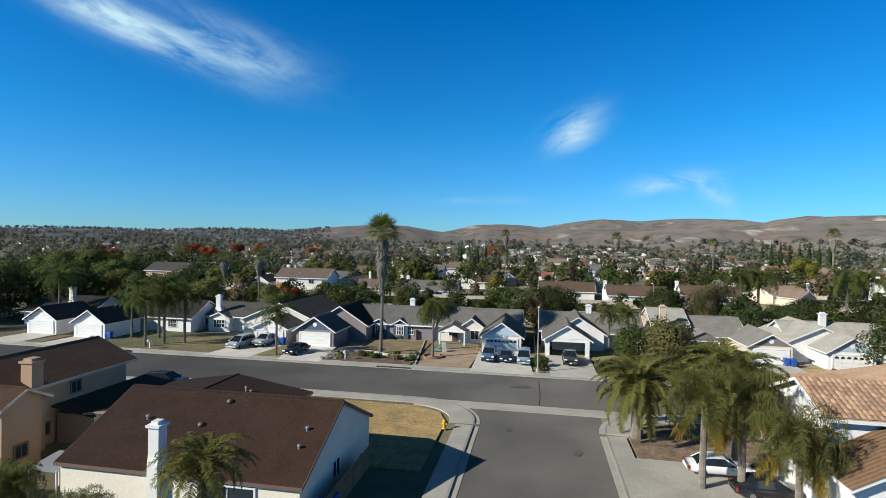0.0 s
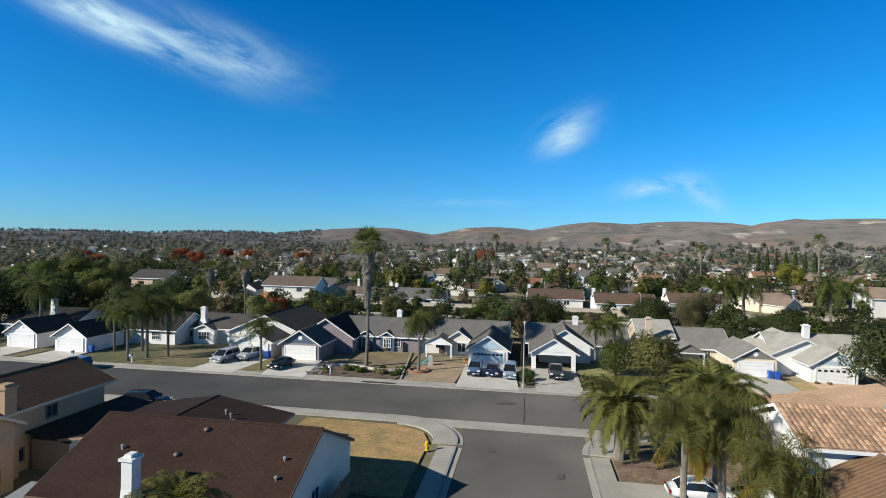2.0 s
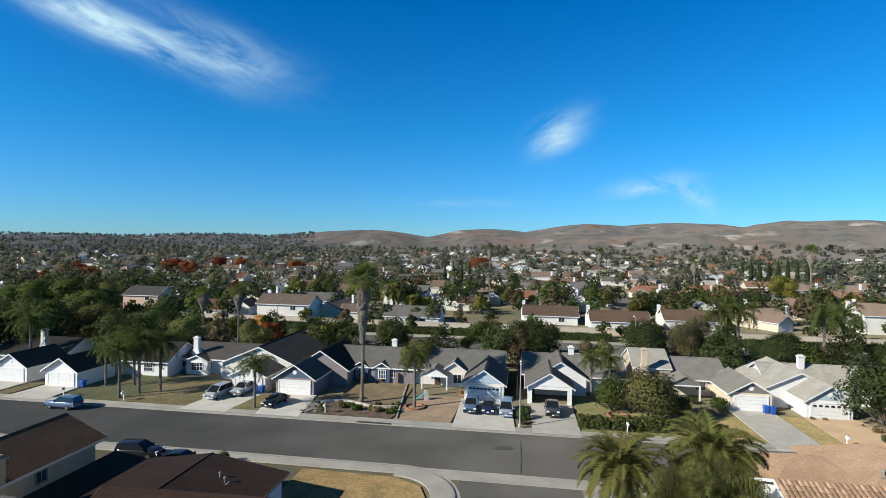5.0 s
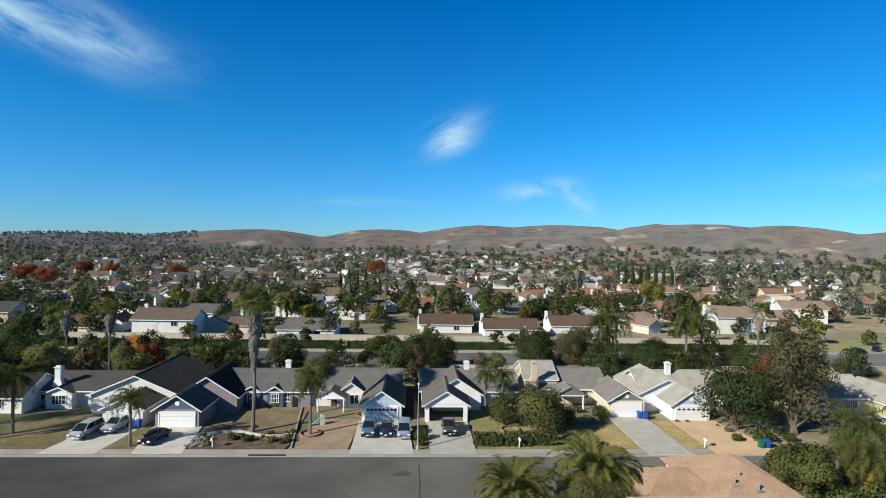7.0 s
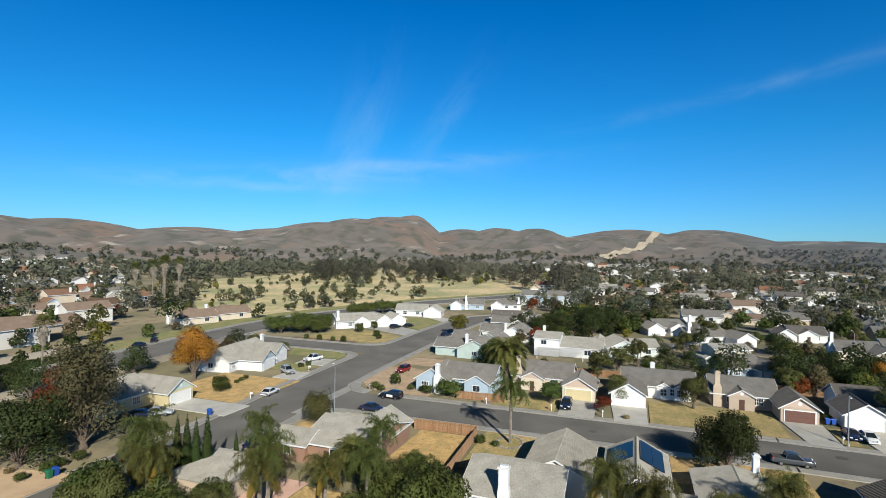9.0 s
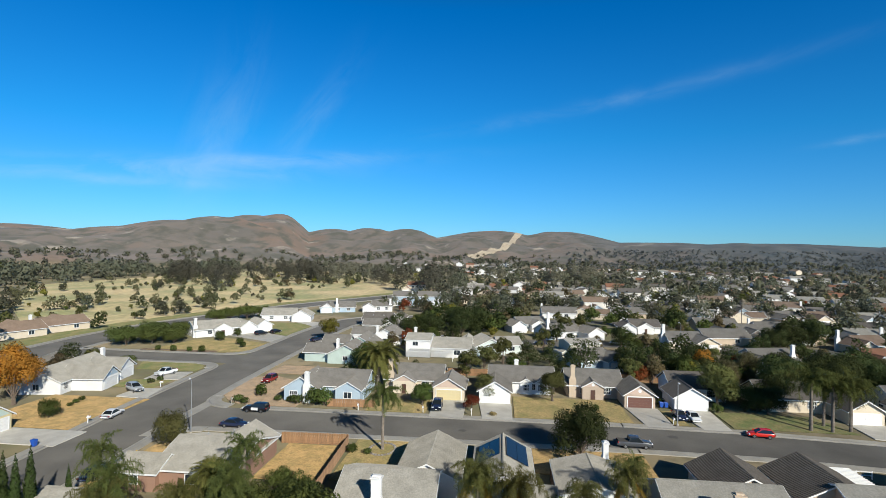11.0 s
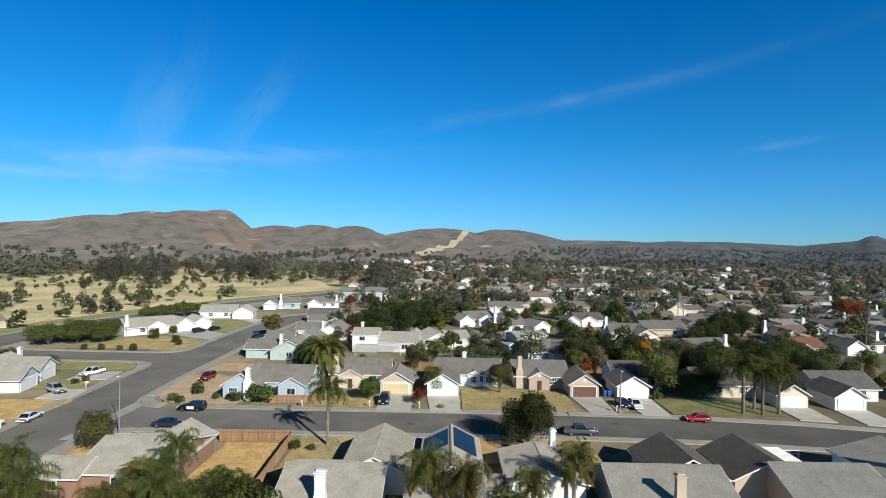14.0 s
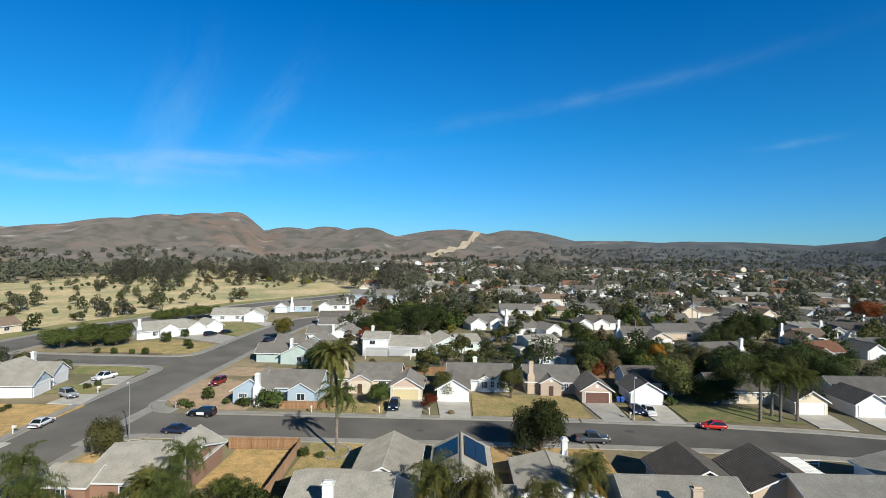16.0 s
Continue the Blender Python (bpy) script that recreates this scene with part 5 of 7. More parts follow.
e_house(111, 13.8, "cream house with tan chimney and yellow garage door", gx=(0, 6.4), main=(-11.5, 1), setback=6, depth=10, wall=CREAM, roof=R_GREY, door=YELLOWISH, porch=(-9.4, -4.6, 2.0), chim=(-10.4, 6.4, 7.0), chim_wall=TAN, gable=PINKISH, vent=False)
e_house(110, 4.2, "white house with a white garage", gx=(0, 6.4), main=(2, 16), setback=9, depth=9, wall=WHITE, roof=R_GREY, ribs_g=0.33, gable=WHITE, dormers=((10, 2.6), (13.2, 2.4)), chim=(8, 14, 6.6))
e_house(111.5, -25.2, "tan house with a brown garage door and tan chimney", gx=(0, 6.0), main=(-10.5, 1), setback=6.6, depth=10, wall=(0.50, 0.40, 0.31), roof=R_GREY, ribs_g=0.33, door=(0.16, 0.075, 0.055), porch=(-7.6, -3.2, 1.6), chim=(-9.5, 6.6, 7.0), chim_wall=TAN, gable=PINKISH)
e_house(111, -34.8, "white house with a dark roof", gx=(0, 6.5), main=(2, 13), setback=8, depth=10, wall=WHITE, roof=R_MID, gable=WHITE, vent=False)
e_house(106.5, -64.6, "cream house behind palms", gx=(0, 6.1), main=(-12, 1), setback=7, wall=CREAM, roof=R_MID)
e_house(105.5, -75.2, "white house with grey roof", gx=(0, 6.1), main=(2, 14), setback=7, wall=WHITE, roof=R_GREY, ribs_g=0.33, gable=WHITE, vent=False)
e_house(103, -95, "white house with grey roof", gx=(0, 6.1), main=(2, 14), setback=7, wall=OFFWHITE, roof=R_GREY)
# behind the corner house, facing the long street
tract_house("house", pose(150.5, 54, 0, 0, 0, 180), "pale green house with grey roofs and white chimney", gx=(0.5, 6.5), main=(-4, 8.5), setback=7.2, depth=9.8, wall=PALEGREEN, roof=R_GREY, gable=PALEGREEN, vent=False, chim=(5.6, 9.2, 6.5))
h = tract_house("house", pose(164.5, 54, 0, 0, 0, 180), "pale green house with high grey roof", gx=(-1, 5), main=(0, 11), setback=8, depth=10, mrise=3.0, wall=PALEGREEN, roof=R_GREY, gable=WHITE, vent=False)
tract_house("house", pose(181, 50, 0, 0, 0, 180), "white house with grey roof and white chimney", gx=(-3, 3), main=(-4, 8), setback=7.5, depth=10, wall=WHITE, roof=R_GREY, chim=(8, 10, 6.4))
tract_house("house", pose(207, 52, 0, 0, 0, 180), "white house with long grey roof", gx=(0, 6), main=(4, 16), wall=OFFWHITE, roof=R_GREY)
tract_house("house", pose(232, 40, 0, 0, 0, 90), "white house with grey roof near the bend", gx=(0, 6), main=(4, 16), wall=WHITE, roof=R_MID)

# the gardens' second row, reached from the street behind
h = thing("house", pose(0, 0, 0), "white house with an upper storey and long grey roof", "house")
wm, rm = paint(WHITE), paint(R_LIGHT, kind="roof")
gable_block(h, 155, 165, 20.2, 27.4, 5.0, 1.3, "y", wm, rm, over=0.3)
gable_block(h, 156, 170, 8.6, 20, 2.8, 2.0, "y", wm, rm)
gable_block(h, 163, 174, 7.6, 12.6, 2.9, 1.6, "x", wm, rm, wall_name="wing_wall")
window_at(h, 154.97, 24.6, 3.4, 1.5, 1.1, "w", 1)
window_at(h, 155.97, 12.4, 0.9, 1.8, 1.3, "w", 1)
chimney(h, 166, 26.2, 7.3, wm, 0.8, 0.8, 0.9)
h = thing("house", pose(159.6, 6.8, 0, 0, 0, -74), "pale green house with a broad gable", "house")
gable_block(h, 0, 9, 0, 12, 2.9, 2.1, "y", paint((0.62, 0.68, 0.64)), rm)
gable_block(h, 8, 15, 3, 12, 2.7, 1.8, "x", paint((0.62, 0.68, 0.64)), rm, wall_name="wing_wall")
window_at(h, 4.0, -0.03, 0.9, 1.4, 1.2, "s", 1)
window_at(h, 12, 2.97, 0.9, 1.5, 1.2, "s", 1)
h = thing("house", pose(156.4, -20.2, 0, 0, 0, -72), "small two-storey beige house with flat-pitched roof", "house")
gable_block(h, 0, 9.4, 0, 8, 5.1, 0.8, "x", paint((0.5, 0.47, 0.38)), rm, over=0.35)
window_at(h, 4.2, -0.03, 3.4, 1.7, 1.2, "s", 1)
gable_block(h, -2, 0, 1, 8, 2.5, 0.5, "y", paint((0.5, 0.47, 0.38)), rm, over=0.2, wall_name="lean_to_wall")
for x, y, turn, label, kw in (
        (208, -5, -68, "white house with two gables and a tall white chimney", dict(gx=(0, 6.2), main=(5, 17), setback=4, wall=WHITE, roof=R_GREY, porch=(9, 15, 2.4), chim=(17.2, 4, 7.4), vent=False)),
        (194.6, -31.6, -62, "white house with garage gable and wide dry yard", dict(gx=(0, 7), main=(-13, 1), setback=6, wall=WHITE, roof=R_GREY, chim=(-12, 8, 6.6))),
        (214, -52, -88, "white house with a columned porch", dict(gx=(-5, 1), main=(0, 11), setback=3, wall=WHITE, roof=R_MID, porch=(2, 8, 1.5))),
        (179.6, -58.6, -86, "tan house with a grey roof and white chimney", dict(gx=(5, 12), main=(-2, 9), setback=5, wall=CREAM, roof=R_GREY, chim=(-2.6, 9, 7.6))),
        (143.6, -26, -68, "small blue-grey house with white trellis", dict(gx=(3, 9), main=(-4, 5), gdepth=7, setback=3, depth=8, wall=BLUEGREY, roof=R_GREY)),
        (147.4, -66.6, -76, "white house with grey roof behind trees", dict(gx=(0, 6), main=(5, 17), setback=5, wall=WHITE, roof=R_GREY, chim=(16, 6, 6.8))),
        (182.6, -114, -80, "cream house with tan roof", dict(gx=(0, 6), main=(4, 14), setback=4, wall=CREAM, roof=R_TAN, chim=(0, 9, 7))),
        (155, -100, -80, "cream house with terracotta roof", dict(gx=(0, 6), main=(4, 14), setback=4, wall=CREAM, roof=R_TERRA)),
        (163.6, -121, -84, "white house with low grey roof", dict(gx=(0, 6), main=(4, 16), setback=4, wall=WHITE, roof=R_GREY, chim=(15.4, 6, 6.6)))):
    tract_house("house", pose(x, y, 0, 0, 0, turn), label, **kw)


# ---- houses on the parallel street, west side ----
h = thing("house", pose(0, 0, 0), "brown corner house with broad grey roofs and white trim", "house")
wm, rm = paint((0.33, 0.195, 0.135)), paint(R_LIGHT, kind="roof")
gable_block(h, 64.2, 77.4, 33.7, 44.4, 2.75, 1.95, "y", wm, rm)
gable_block(h, 71.0, 78.4, 33.9, 41.0, 2.7, 1.95, "x", wm, rm)
gable_block(h, 63.4, 68.8, 43.5, 48.8, 2.55, 1.25, "y", wm, rm)
window_at(h, 64.17, 39.1, 1.0, 1.6, 1.2, "w", 1)
window_at(h, 63.37, 46.4, 1.0, 1.0, 1.0, "w", 1)
for x, y, z in ((72.6, 41.6, 4.2), (74.2, 38.6, 4.2)):
    roof_vent(h, x, y, z)
h = thing("house", pose(0, 0, 0), "white house with grey tiled wings and a white chimney", "house")
wm, rm = paint(WHITE), paint(R_LIGHT, kind="roof")
gable_block(h, 57.4, 69, 7.6, 18.4, 2.8, 2.0, "y", wm, rm)
gable_block(h, 66, 77.6, 5.2, 13.0, 2.8, 1.8, "x", wm, rm, ribs=0.33)
chimney(h, 57.2, 13.5, 6.6, paint(WHITE), 0.7, 1.1, 0.9)
for k in (10, 16.4):
    window_at(h, 57.57, k, 0.9, 1.8, 1.3, "w", 1)
h = thing("house", pose(0, 0, 0), "white house with solar panels on a grey roof", "house")
gable_block(h, 58, 66, -6, 4.4, 2.7, 1.6, "y", wm, paint(R_LIGHT, kind="roof"))
gable_block(h, 64, 77.8, -4.0, 3.2, 2.8, 1.85, "x", wm, paint(R_LIGHT, kind="roof"))


def solar_panels(parent, x0, y0, z0, nx, ny, dx, dy, slope, side):
    """Rows of panels on a slope that falls along side * y."""
    for i in range(nx):
        for j in range(ny):
            def make():
                return Bag().box(0.02, 0.02, 0.0, dx - 0.02, dy - 0.02, 0.06)
            p = part("solar_panel", shared(("solar", dx, dy), make, SOLAR), None, parent,
                     at=Matrix.Translation((x0 + i * dx, y0, z0)) @ pose(0, 0, 0, slope * -side, 0, 0) @ pose(0, j * dy if side > 0 else -(j + 1) * dy, 0.12))


solar_panels(h, 70.0, -0.75, 4.66, 7, 2, 1.0, 1.6, 27.2, -1)
solar_panels(h, 70.4, 0.0, 4.62, 6, 2, 1.0, 1.6, 27.2, 1)
h = thing("house", pose(0, 0, 0), "white house with low grey roof and white chimney", "house")
gable_block(h, 64, 74, -16.2, -7.2, 2.7, 1.1, "x", wm, rm)
chimney(h, 74.8, -14.3, 5.6, paint(WHITE))
h = thing("house", pose(0, 0, 0), "grey house with dark tiled front wings and tan chimney", "house")
wm2 = paint(TAN)
gable_block(h, 59.2, 69.6, -31.5, -18.4, 2.8, 2.1, "y", wm2, rm)
gable_block(h, 66.5, 75.3, -33.8, -25.4, 2.7, 2.2, "x", wm2, paint(R_MID, kind="roof"), ribs=0.33)
chimney(h, 58.6, -24.8, 6.4, paint(TAN), 0.7, 1.0, 0.9)
h = thing("house", pose(0, 0, 0), "grey house with dark tiled front wing", "house")
gable_block(h, 60.4, 71.2, -50, -38.8, 2.8, 2.1, "y", wm2, rm)
gable_block(h, 66.5, 75.4, -44, -34.9, 2.7, 2.2, "x", wm2, paint(R_MID, kind="roof"), ribs=0.33)
h = thing("house", pose(0, 0, 0), "white house with grey roof and small window", "house")
gable_block(h, 63.0, 74.0, -66, -52.0, 3.6, 1.9, "x", wm, rm)
chimney(h, 66.8, -54.2, 7.0, paint(WHITE))
window_at(h, 62.97, -55.0, 1.6, 1.5, 1.0, "w", 1)
h = thing("house", pose(0, 0, 0), "low house with grey hip roof", "house")
hip_block(h, 49.0, 57.6, 44.8, 53, 2.7, 1.6, "x", paint(TAN), rm)


# ---- near houses ----
h = thing("house", pose(0, 0, 0), "white house with a broad dark brown shingle roof", "house")
BROWNROOF = paint(R_BROWN, kind="roof")
gable_block(h, -29.75, -13.65, 27.9, 40.8, 2.75, 3.0, "x", paint((0.80, 0.74, 0.62)), BROWNROOF, over=0.22, trim=paint((0.16, 0.10, 0.08)))
# rear wing: the lighter trim puts its sunlit west strip into the paint
gable_block(h, -35.4, -21.3, 36.5, 45.4, 2.75, 1.1, "y", paint(WHITE), paint((0.045, 0.028, 0.023), kind="roof"), over=0.5, trim=paint((0.30, 0.20, 0.15)))
chimney(h, -22.9, 27.9, 5.9, paint(WHITE), 0.7, 0.75, 0.7)
for x, y, z in ((-26.4, 31.4, 4.35), (-14.9, 31.6, 4.4), (-14.8, 30.2, 3.75), (-25.4, 42.2, 3.5), (-24.6, 41.6, 3.4)):
    roof_vent(h, x, y, z)
turbine(h, -22.3, 31.3, 4.2)
turbine(h, -21.5, 33.4, 5.2)
window_at(h, -18.2, 27.87, 0.9, 3.4, 1.4, "s", 1)
window_at(h, -13.62, 33.5, 1.0, 1.2, 1.1, "e", 1)
TANWARM = (0.43, 0.285, 0.175)
h = thing("house", pose(0, 0, 0), "tan two-storey house with brown roof", "house")
gable_block(h, -46.6, -39.2, 30.4, 44.3, 5.3, 1.6, "y", paint(TANWARM), paint((0.155, 0.09, 0.056), kind="roof"), over=0.7, trim=paint(TAN))
gable_block(h, -42, -36.9, 30.2, 33.2, 5.0, 0.8, "x", paint(TANWARM), paint((0.155, 0.09, 0.056), kind="roof"), over=0.5, trim=paint(TAN))
chimney(h, -39.0, 34.4, 7.4, paint(TANWARM), 1.0, 1.0, 1.2)
for y, z in ((38.6, 3.6), (35.6, 0.9), (33.6, 0.9)):
    window_at(h, -39.17 if y > 34 else -36.87, y if y > 34 else 31.6, z, 0.9, 0.9, "e", 1, paint((0.20, 0.14, 0.10), kind="trim"))
# this low roof lies in deep shade, which its very dark brown includes
part("lean_to_roof", Bag().slab((-39.15, 36.2, 3.1), (-35.2, 36.2, 2.5), (-35.2, 46.8, 2.5), (-39.15, 46.8, 3.1), 0.14), paint((0.06, 0.042, 0.03), kind="roof"), h, "low dark brown lean-to roof")
part("lean_to_wall", Bag().box(-38.9, 36.5, 0, -35.5, 46.5, 2.42), paint(TANWARM), h)
h = thing("house", pose(0, 0, 0), "white two-storey house with salmon clay tile roofs", "house")
TILE = paint(R_TILE, kind="roof")
SALMON = paint((0.33, 0.222, 0.15), kind="roof")
tiled = gable_block(h, 17.3, 27.6, 35.1, 41.9, 6.95, 1.35, "x", paint(WHITE), TILE, over=0.5)
hip_block(h, 25.4, 33.4, 43.2, 53.6, 5.5, 2.2, "y", paint(WHITE), SALMON, inset=4.6)
hip_block(h, 19.6, 27.4, 45.2, 52, 5.2, 1.5, "x", paint(WHITE), SALMON, inset=3.7)
gable_block(h, 16.7, 25.2, 31.1, 34.9, 4.4, 2.3, "y", paint(WHITE), paint((0.18, 0.112, 0.068), kind="roof"), over=0.45, ribs=0.36)
window_at(h, 17.27, 37.6, 4.6, 1.4, 1.2, "w", 1)
roof_vent(h, 27.5, 45.2, 6.6)
roof_vent(h, 28.4, 46.0, 6.85)
roof_vent(h, 29.3, 44.6, 6.4)
patio = thing("patio_cover", pose(-30.9, 28.9, 0) @ Matrix.Diagonal((0.8, 0.8, 0.95, 1)), "corrugated pale blue-white patio cover", "patio cover")
part("sheet", Bag().slab((-1.6, -1.4, 2.2), (1.2, -1.4, 2.2), (1.2, 1.6, 2.5), (-1.6, 1.6, 2.5), 0.05), STEEL, patio)
for px, py in ((-1.5, -1.3), (1.1, -1.3), (-1.5, 1.5), (1.1, 1.5)):
    part("post", Bag().box(px - 0.05, py - 0.05, 0, px + 0.05, py + 0.05, 2.25), WHITETRIM, patio)
lawn(rect(46, 57, 22, 39), DRYGRASS, "straw-coloured fenced back yard")
lone("patio", patch_of(rect(48, 58, 39.3, 46), 0.15, 0.14), surface("pink_paving", (0.42, 0.27, 0.21), 0.9), "pinkish paved back patio", "patio", "structure")


# ---- named trees ----
bush2_seed = shrub("shrub", "large dark green shrub by the fence", 27, 3.6, 3.8, L_MID, 3200, 0.12, pose(-31.2, 52.4, 0) @ Matrix.Diagonal((0.42, 0.42, 0.42, 1)), 8)
fan_palm("palm_tree", "very tall fan palm with a skirt of dead leaves", 3, 18.3, pose(-23.4, 76.4, 0), 2.75, 7.6, 40)
date = feather_palm("palm_tree", "stout date palm with arching grey-green fronds", 5, 4.6, 4.7, L_DATE, 66, 50, 0.42, 0.2, 2.0, 0.04, pose(8.5, 48.2, 0), boot=True, lift=(-0.3, 1.3), loose=0.3, reach=0.17, keel=0.35)
put(date, 17.0, 50.6, 1.15)
put(date, 119.5, 27.6, 1.32, tall=1.1)
queen = feather_palm("palm_tree", "queen palm with drooping feathery fronds, partly yellowed", 7, 6.3, 4.4, L_QUEEN, 40, 62, 0.2, 0.95, 3.7, 0.02, pose(11.3, 39.0, 0), dead=11, lift=(-0.3, 1.35), loose=1.15, reach=0.23)
queen_green = feather_palm("palm_tree", "slender queen palm with feathery crown", 8, 7.2, 3.7, L_WILDPALM, 32, 44, 0.16, 0.85, 2.9, 0.023, pose(-15.2, 75.6, 0), loose=1.1, reach=0.22)
queen_wild = feather_palm("palm_tree", "queen palm with a wispy drooping green crown", 18, 6.5, 3.9, L_WILDPALM, 32, 50, 0.15, 0.7, 2.5, 0.022, pose(-66, 76.7, 0) @ Matrix.Diagonal((1.05, 1.05, 1.0, 1)), loose=1.15, reach=0.21)
put(queen, 13.7, 38.6, 1.05, 40)
put(queen, 15.0, 33.4, 0.92, 130)
put(queen, 14.6, 42.6, 0.98, 250)
feather_palm("palm_tree", "young palm beside the white chimney", 9, 6.0, 2.7, L_DATE, 40, 34, 0.2, 0.35, 2.0, 0.028, pose(-16.4, 22.6, 0), boot=True, lift=(-0.4, 1.3), loose=0.5, reach=0.2)
for x, y, s in ((-33.5, 26.5, 0.9), (-31.0, 24.4, 0.8), (-36, 24.0, 1.0)):
    put(bush2_seed, x, y, s * 2.3, label="dark shrub in the back yard")
put(queen, -27.5, 22.5, 0.6, 100, label="young palm in the back yard")
put(queen, -22.2, 21.5, 0.55, 10, label="young palm in the back yard")
for x, y, s in ((-59.2, 71.4, 0.95), (-58, 74, 1.1), (-85.2, 81.9, 1.25), (-37.4, 70.9, 0.85), (-62, 78, 1.0), (-55.5, 75.5, 1.0), (11, 87, 0.75), (13.6, 86, 0.78), (81.8, 18.2, 1.12), (101.8, -55.4, 1.4),
                (101.4, -58.8, 1.25), (102.2, -62.3, 1.3), (105, -59.3, 1.2), (61.0, 30.5, 0.95), (70, -17, 0.6), (40.5, 116.8, 1.35), (43.6, 116.4, 1.4), (60, 117, 1.35), (63.6, 117.4, 1.4)):
    low = x < -30 or x > 95
    put(queen_wild if low else queen_green, x, y, s * 1.12, tall=1.02 if x < -30 else 0.9 if low else 0.97)
broadleaf("tree", "round dense dark green shade tree", 11, 8.8, 8.6, L_DARK, 12000, 0.155, 0.06, m=pose(83.2, -12.3, 0), lobes_n=20)
ficus = broadleaf("tree", "large dark green broadleaf tree", 12, 10.2, 10.4, L_DARK, 9500, 0.2, 0.05, m=pose(48.0, 78.4, 0), lobes_n=20)
euca = broadleaf("tree", "tall eucalyptus with thin brownish foliage", 13, 17, 9.5, L_EUCA2, 10000, 0.21, 0.06, m=pose(55.6, 76.4, 0), lobes_n=26, tall=1.5)
orange = broadleaf("tree", "liquidambar in bright orange autumn leaf", 14, 12, 9.0, L_ORANGE, 9000, 0.18, 0.1, m=pose(94.5, 94, 0), lobes_n=11, tall=1.3)
rust = broadleaf("tree", "tree with rust-red autumn leaves", 15, 8.5, 7.0, L_RUST, 5000, 0.17, 0.2, m=pose(60, 88, 0), tall=1.2)
airy = broadleaf("tree", "airy olive-green garden tree", 16, 7.5, 6.5, L_OLIVE, 5200, 0.155, 0.2, m=pose(-18.5, 92, 0))
lime = broadleaf("tree", "yellow-green leafy street tree", 17, 7.5, 6.0, L_LIME, 5000, 0.16, 0.2, m=pose(36, 178, 0))
mid_tree = broadleaf("tree", "rounded green garden tree", 18, 8.0, 7.4, L_MID, 5600, 0.18, 0.14, m=pose(-8, 118, 0))
bush = shrub("shrub", "large rounded brownish-green shrub", 21, 5.4, 4.6, L_BRONZE, 5000, 0.125, pose(17.2, 75.0, 0) @ Matrix.Diagonal((1.45, 1.45, 1.45, 1)), 9)
bush2 = shrub("shrub", "large rounded dark green shrub", 22, 4.4, 3.8, L_MID, 3600, 0.12, pose(13.0, 79.8, 0) @ Matrix.Diagonal((1.3, 1.3, 1.3, 1)), 8)
small = shrub("shrub", "small clipped green garden shrub", 23, 1.1, 1.3, L_MID, 700, 0.07, pose(-6.5, 84.5, 0))
drysmall = shrub("shrub", "small dry brown shrub", 24, 1.0, 1.5, L_DRY, 700, 0.07, pose(-20, 72.5, 0))
cyp = cypress("cypress_tree", "slender dark Italian cypress", 31, 9.0, 0.62, pose(51.2, 54.0, 0))
tagged(cyp, group="cypresses in rows")
tagged(queen, group="queen palms of the gardens")
for x, y, s in ((51.7, 53.0, 1.0), (52.1, 51.9, 0.96), (52.7, 50.7, 1.04), (57.4, 50.2, 0.62)):
    put(cyp, x, y, s)
put(bush, 78.4, 51.0, 0.75, label="tall brownish shrub at the street corner")
put(bush2, 88.2, 80.8, 0.68)
put(bush, 21.5, 77.5, 0.5)
put(airy, 112, 3, 0.8)
put(mid_tree, 106.5, 15.5, 0.62)
put(airy, 113.6, -11.0, 0.95, label="rounded olive tree in a front lawn")


# garden trees west of the parallel street
bigbush = broadleaf("tree", "broad light green garden tree", 19, 6.5, 8.0, L_FRESH, 5200, 0.185, 0.12, m=pose(53, 20.5, 0), lobes_n=12)
for x, y, s in ((56.5, -6.5, 0.75), (57.5, 5.6, 0.5), (50, 27, 0.7), (56.5, 27.5, 0.75), (47, 45, 0.6), (60.5, 33, 0.55)):
    put(bigbush, x, y, s)
for x, y, s in ((45, 51, 1.0), (48, 57, 0.85)):
    put(queen, x, y, s, label="queen palm among garden trees")
for x, y, s in ((44, 57, 0.7), (49, 57.4, 0.55)):
    put(airy, x, y, s, label="bushy green tree behind the house")
put(mid_tree, 41, 55.5, 0.9, label="bushy green tree behind the house")
put(queen, 47.5, 38.5, 1.0, 20, label="queen palm with yellowing lower fronds")
put(queen, 52, 33, 0.85, 20, label="queen palm with feathery fronds")
for x, y, s in ((130, -77, 0.8), (128, -86, 0.7), (142, -70, 0.65),  (-74, 93, 0.9), (-95, 92, 1.1), (-104, 84, 1.1), (-112, 78, 1.0), (26, 117, 0.75), (4, 115, 0.7)):
    put(ficus, x, y, s * 1.15, label="large dark green tree behind the houses")
for x, y, s in ((126, -51, 0.5), (133, -58, 0.55), (32, 116, 0.5), (-30, 116, 0.45)):
    put(euca, x, y, s, label="thin brownish half-bare garden tree")
put(orange, -60.4, 118, 0.55, label="small yellow-orange autumn tree")
put(ficus, 1.4, 114.5, 0.85, label="broad dark green tree beyond the back yards")
put(euca, 36, 117.5, 0.62, label="brownish thin-leaved tree beside the road")
put(euca, 33, 114.5, 0.55, label="brownish thin-leaved tree beside the road")
put(date, -46, 188, 1.3, label="date palm behind the block wall")
put(lime, 101, 226, 1.9, label="tall yellow-green tree among the houses")
for x, y, s in ((53, 118, 0.72), (48, 115, 0.62), (70, 116, 0.6), (-74, 106, 0.75), (-82, 110, 0.8)):
    put(ficus, x, y, s, label="large dark green tree beyond the houses")
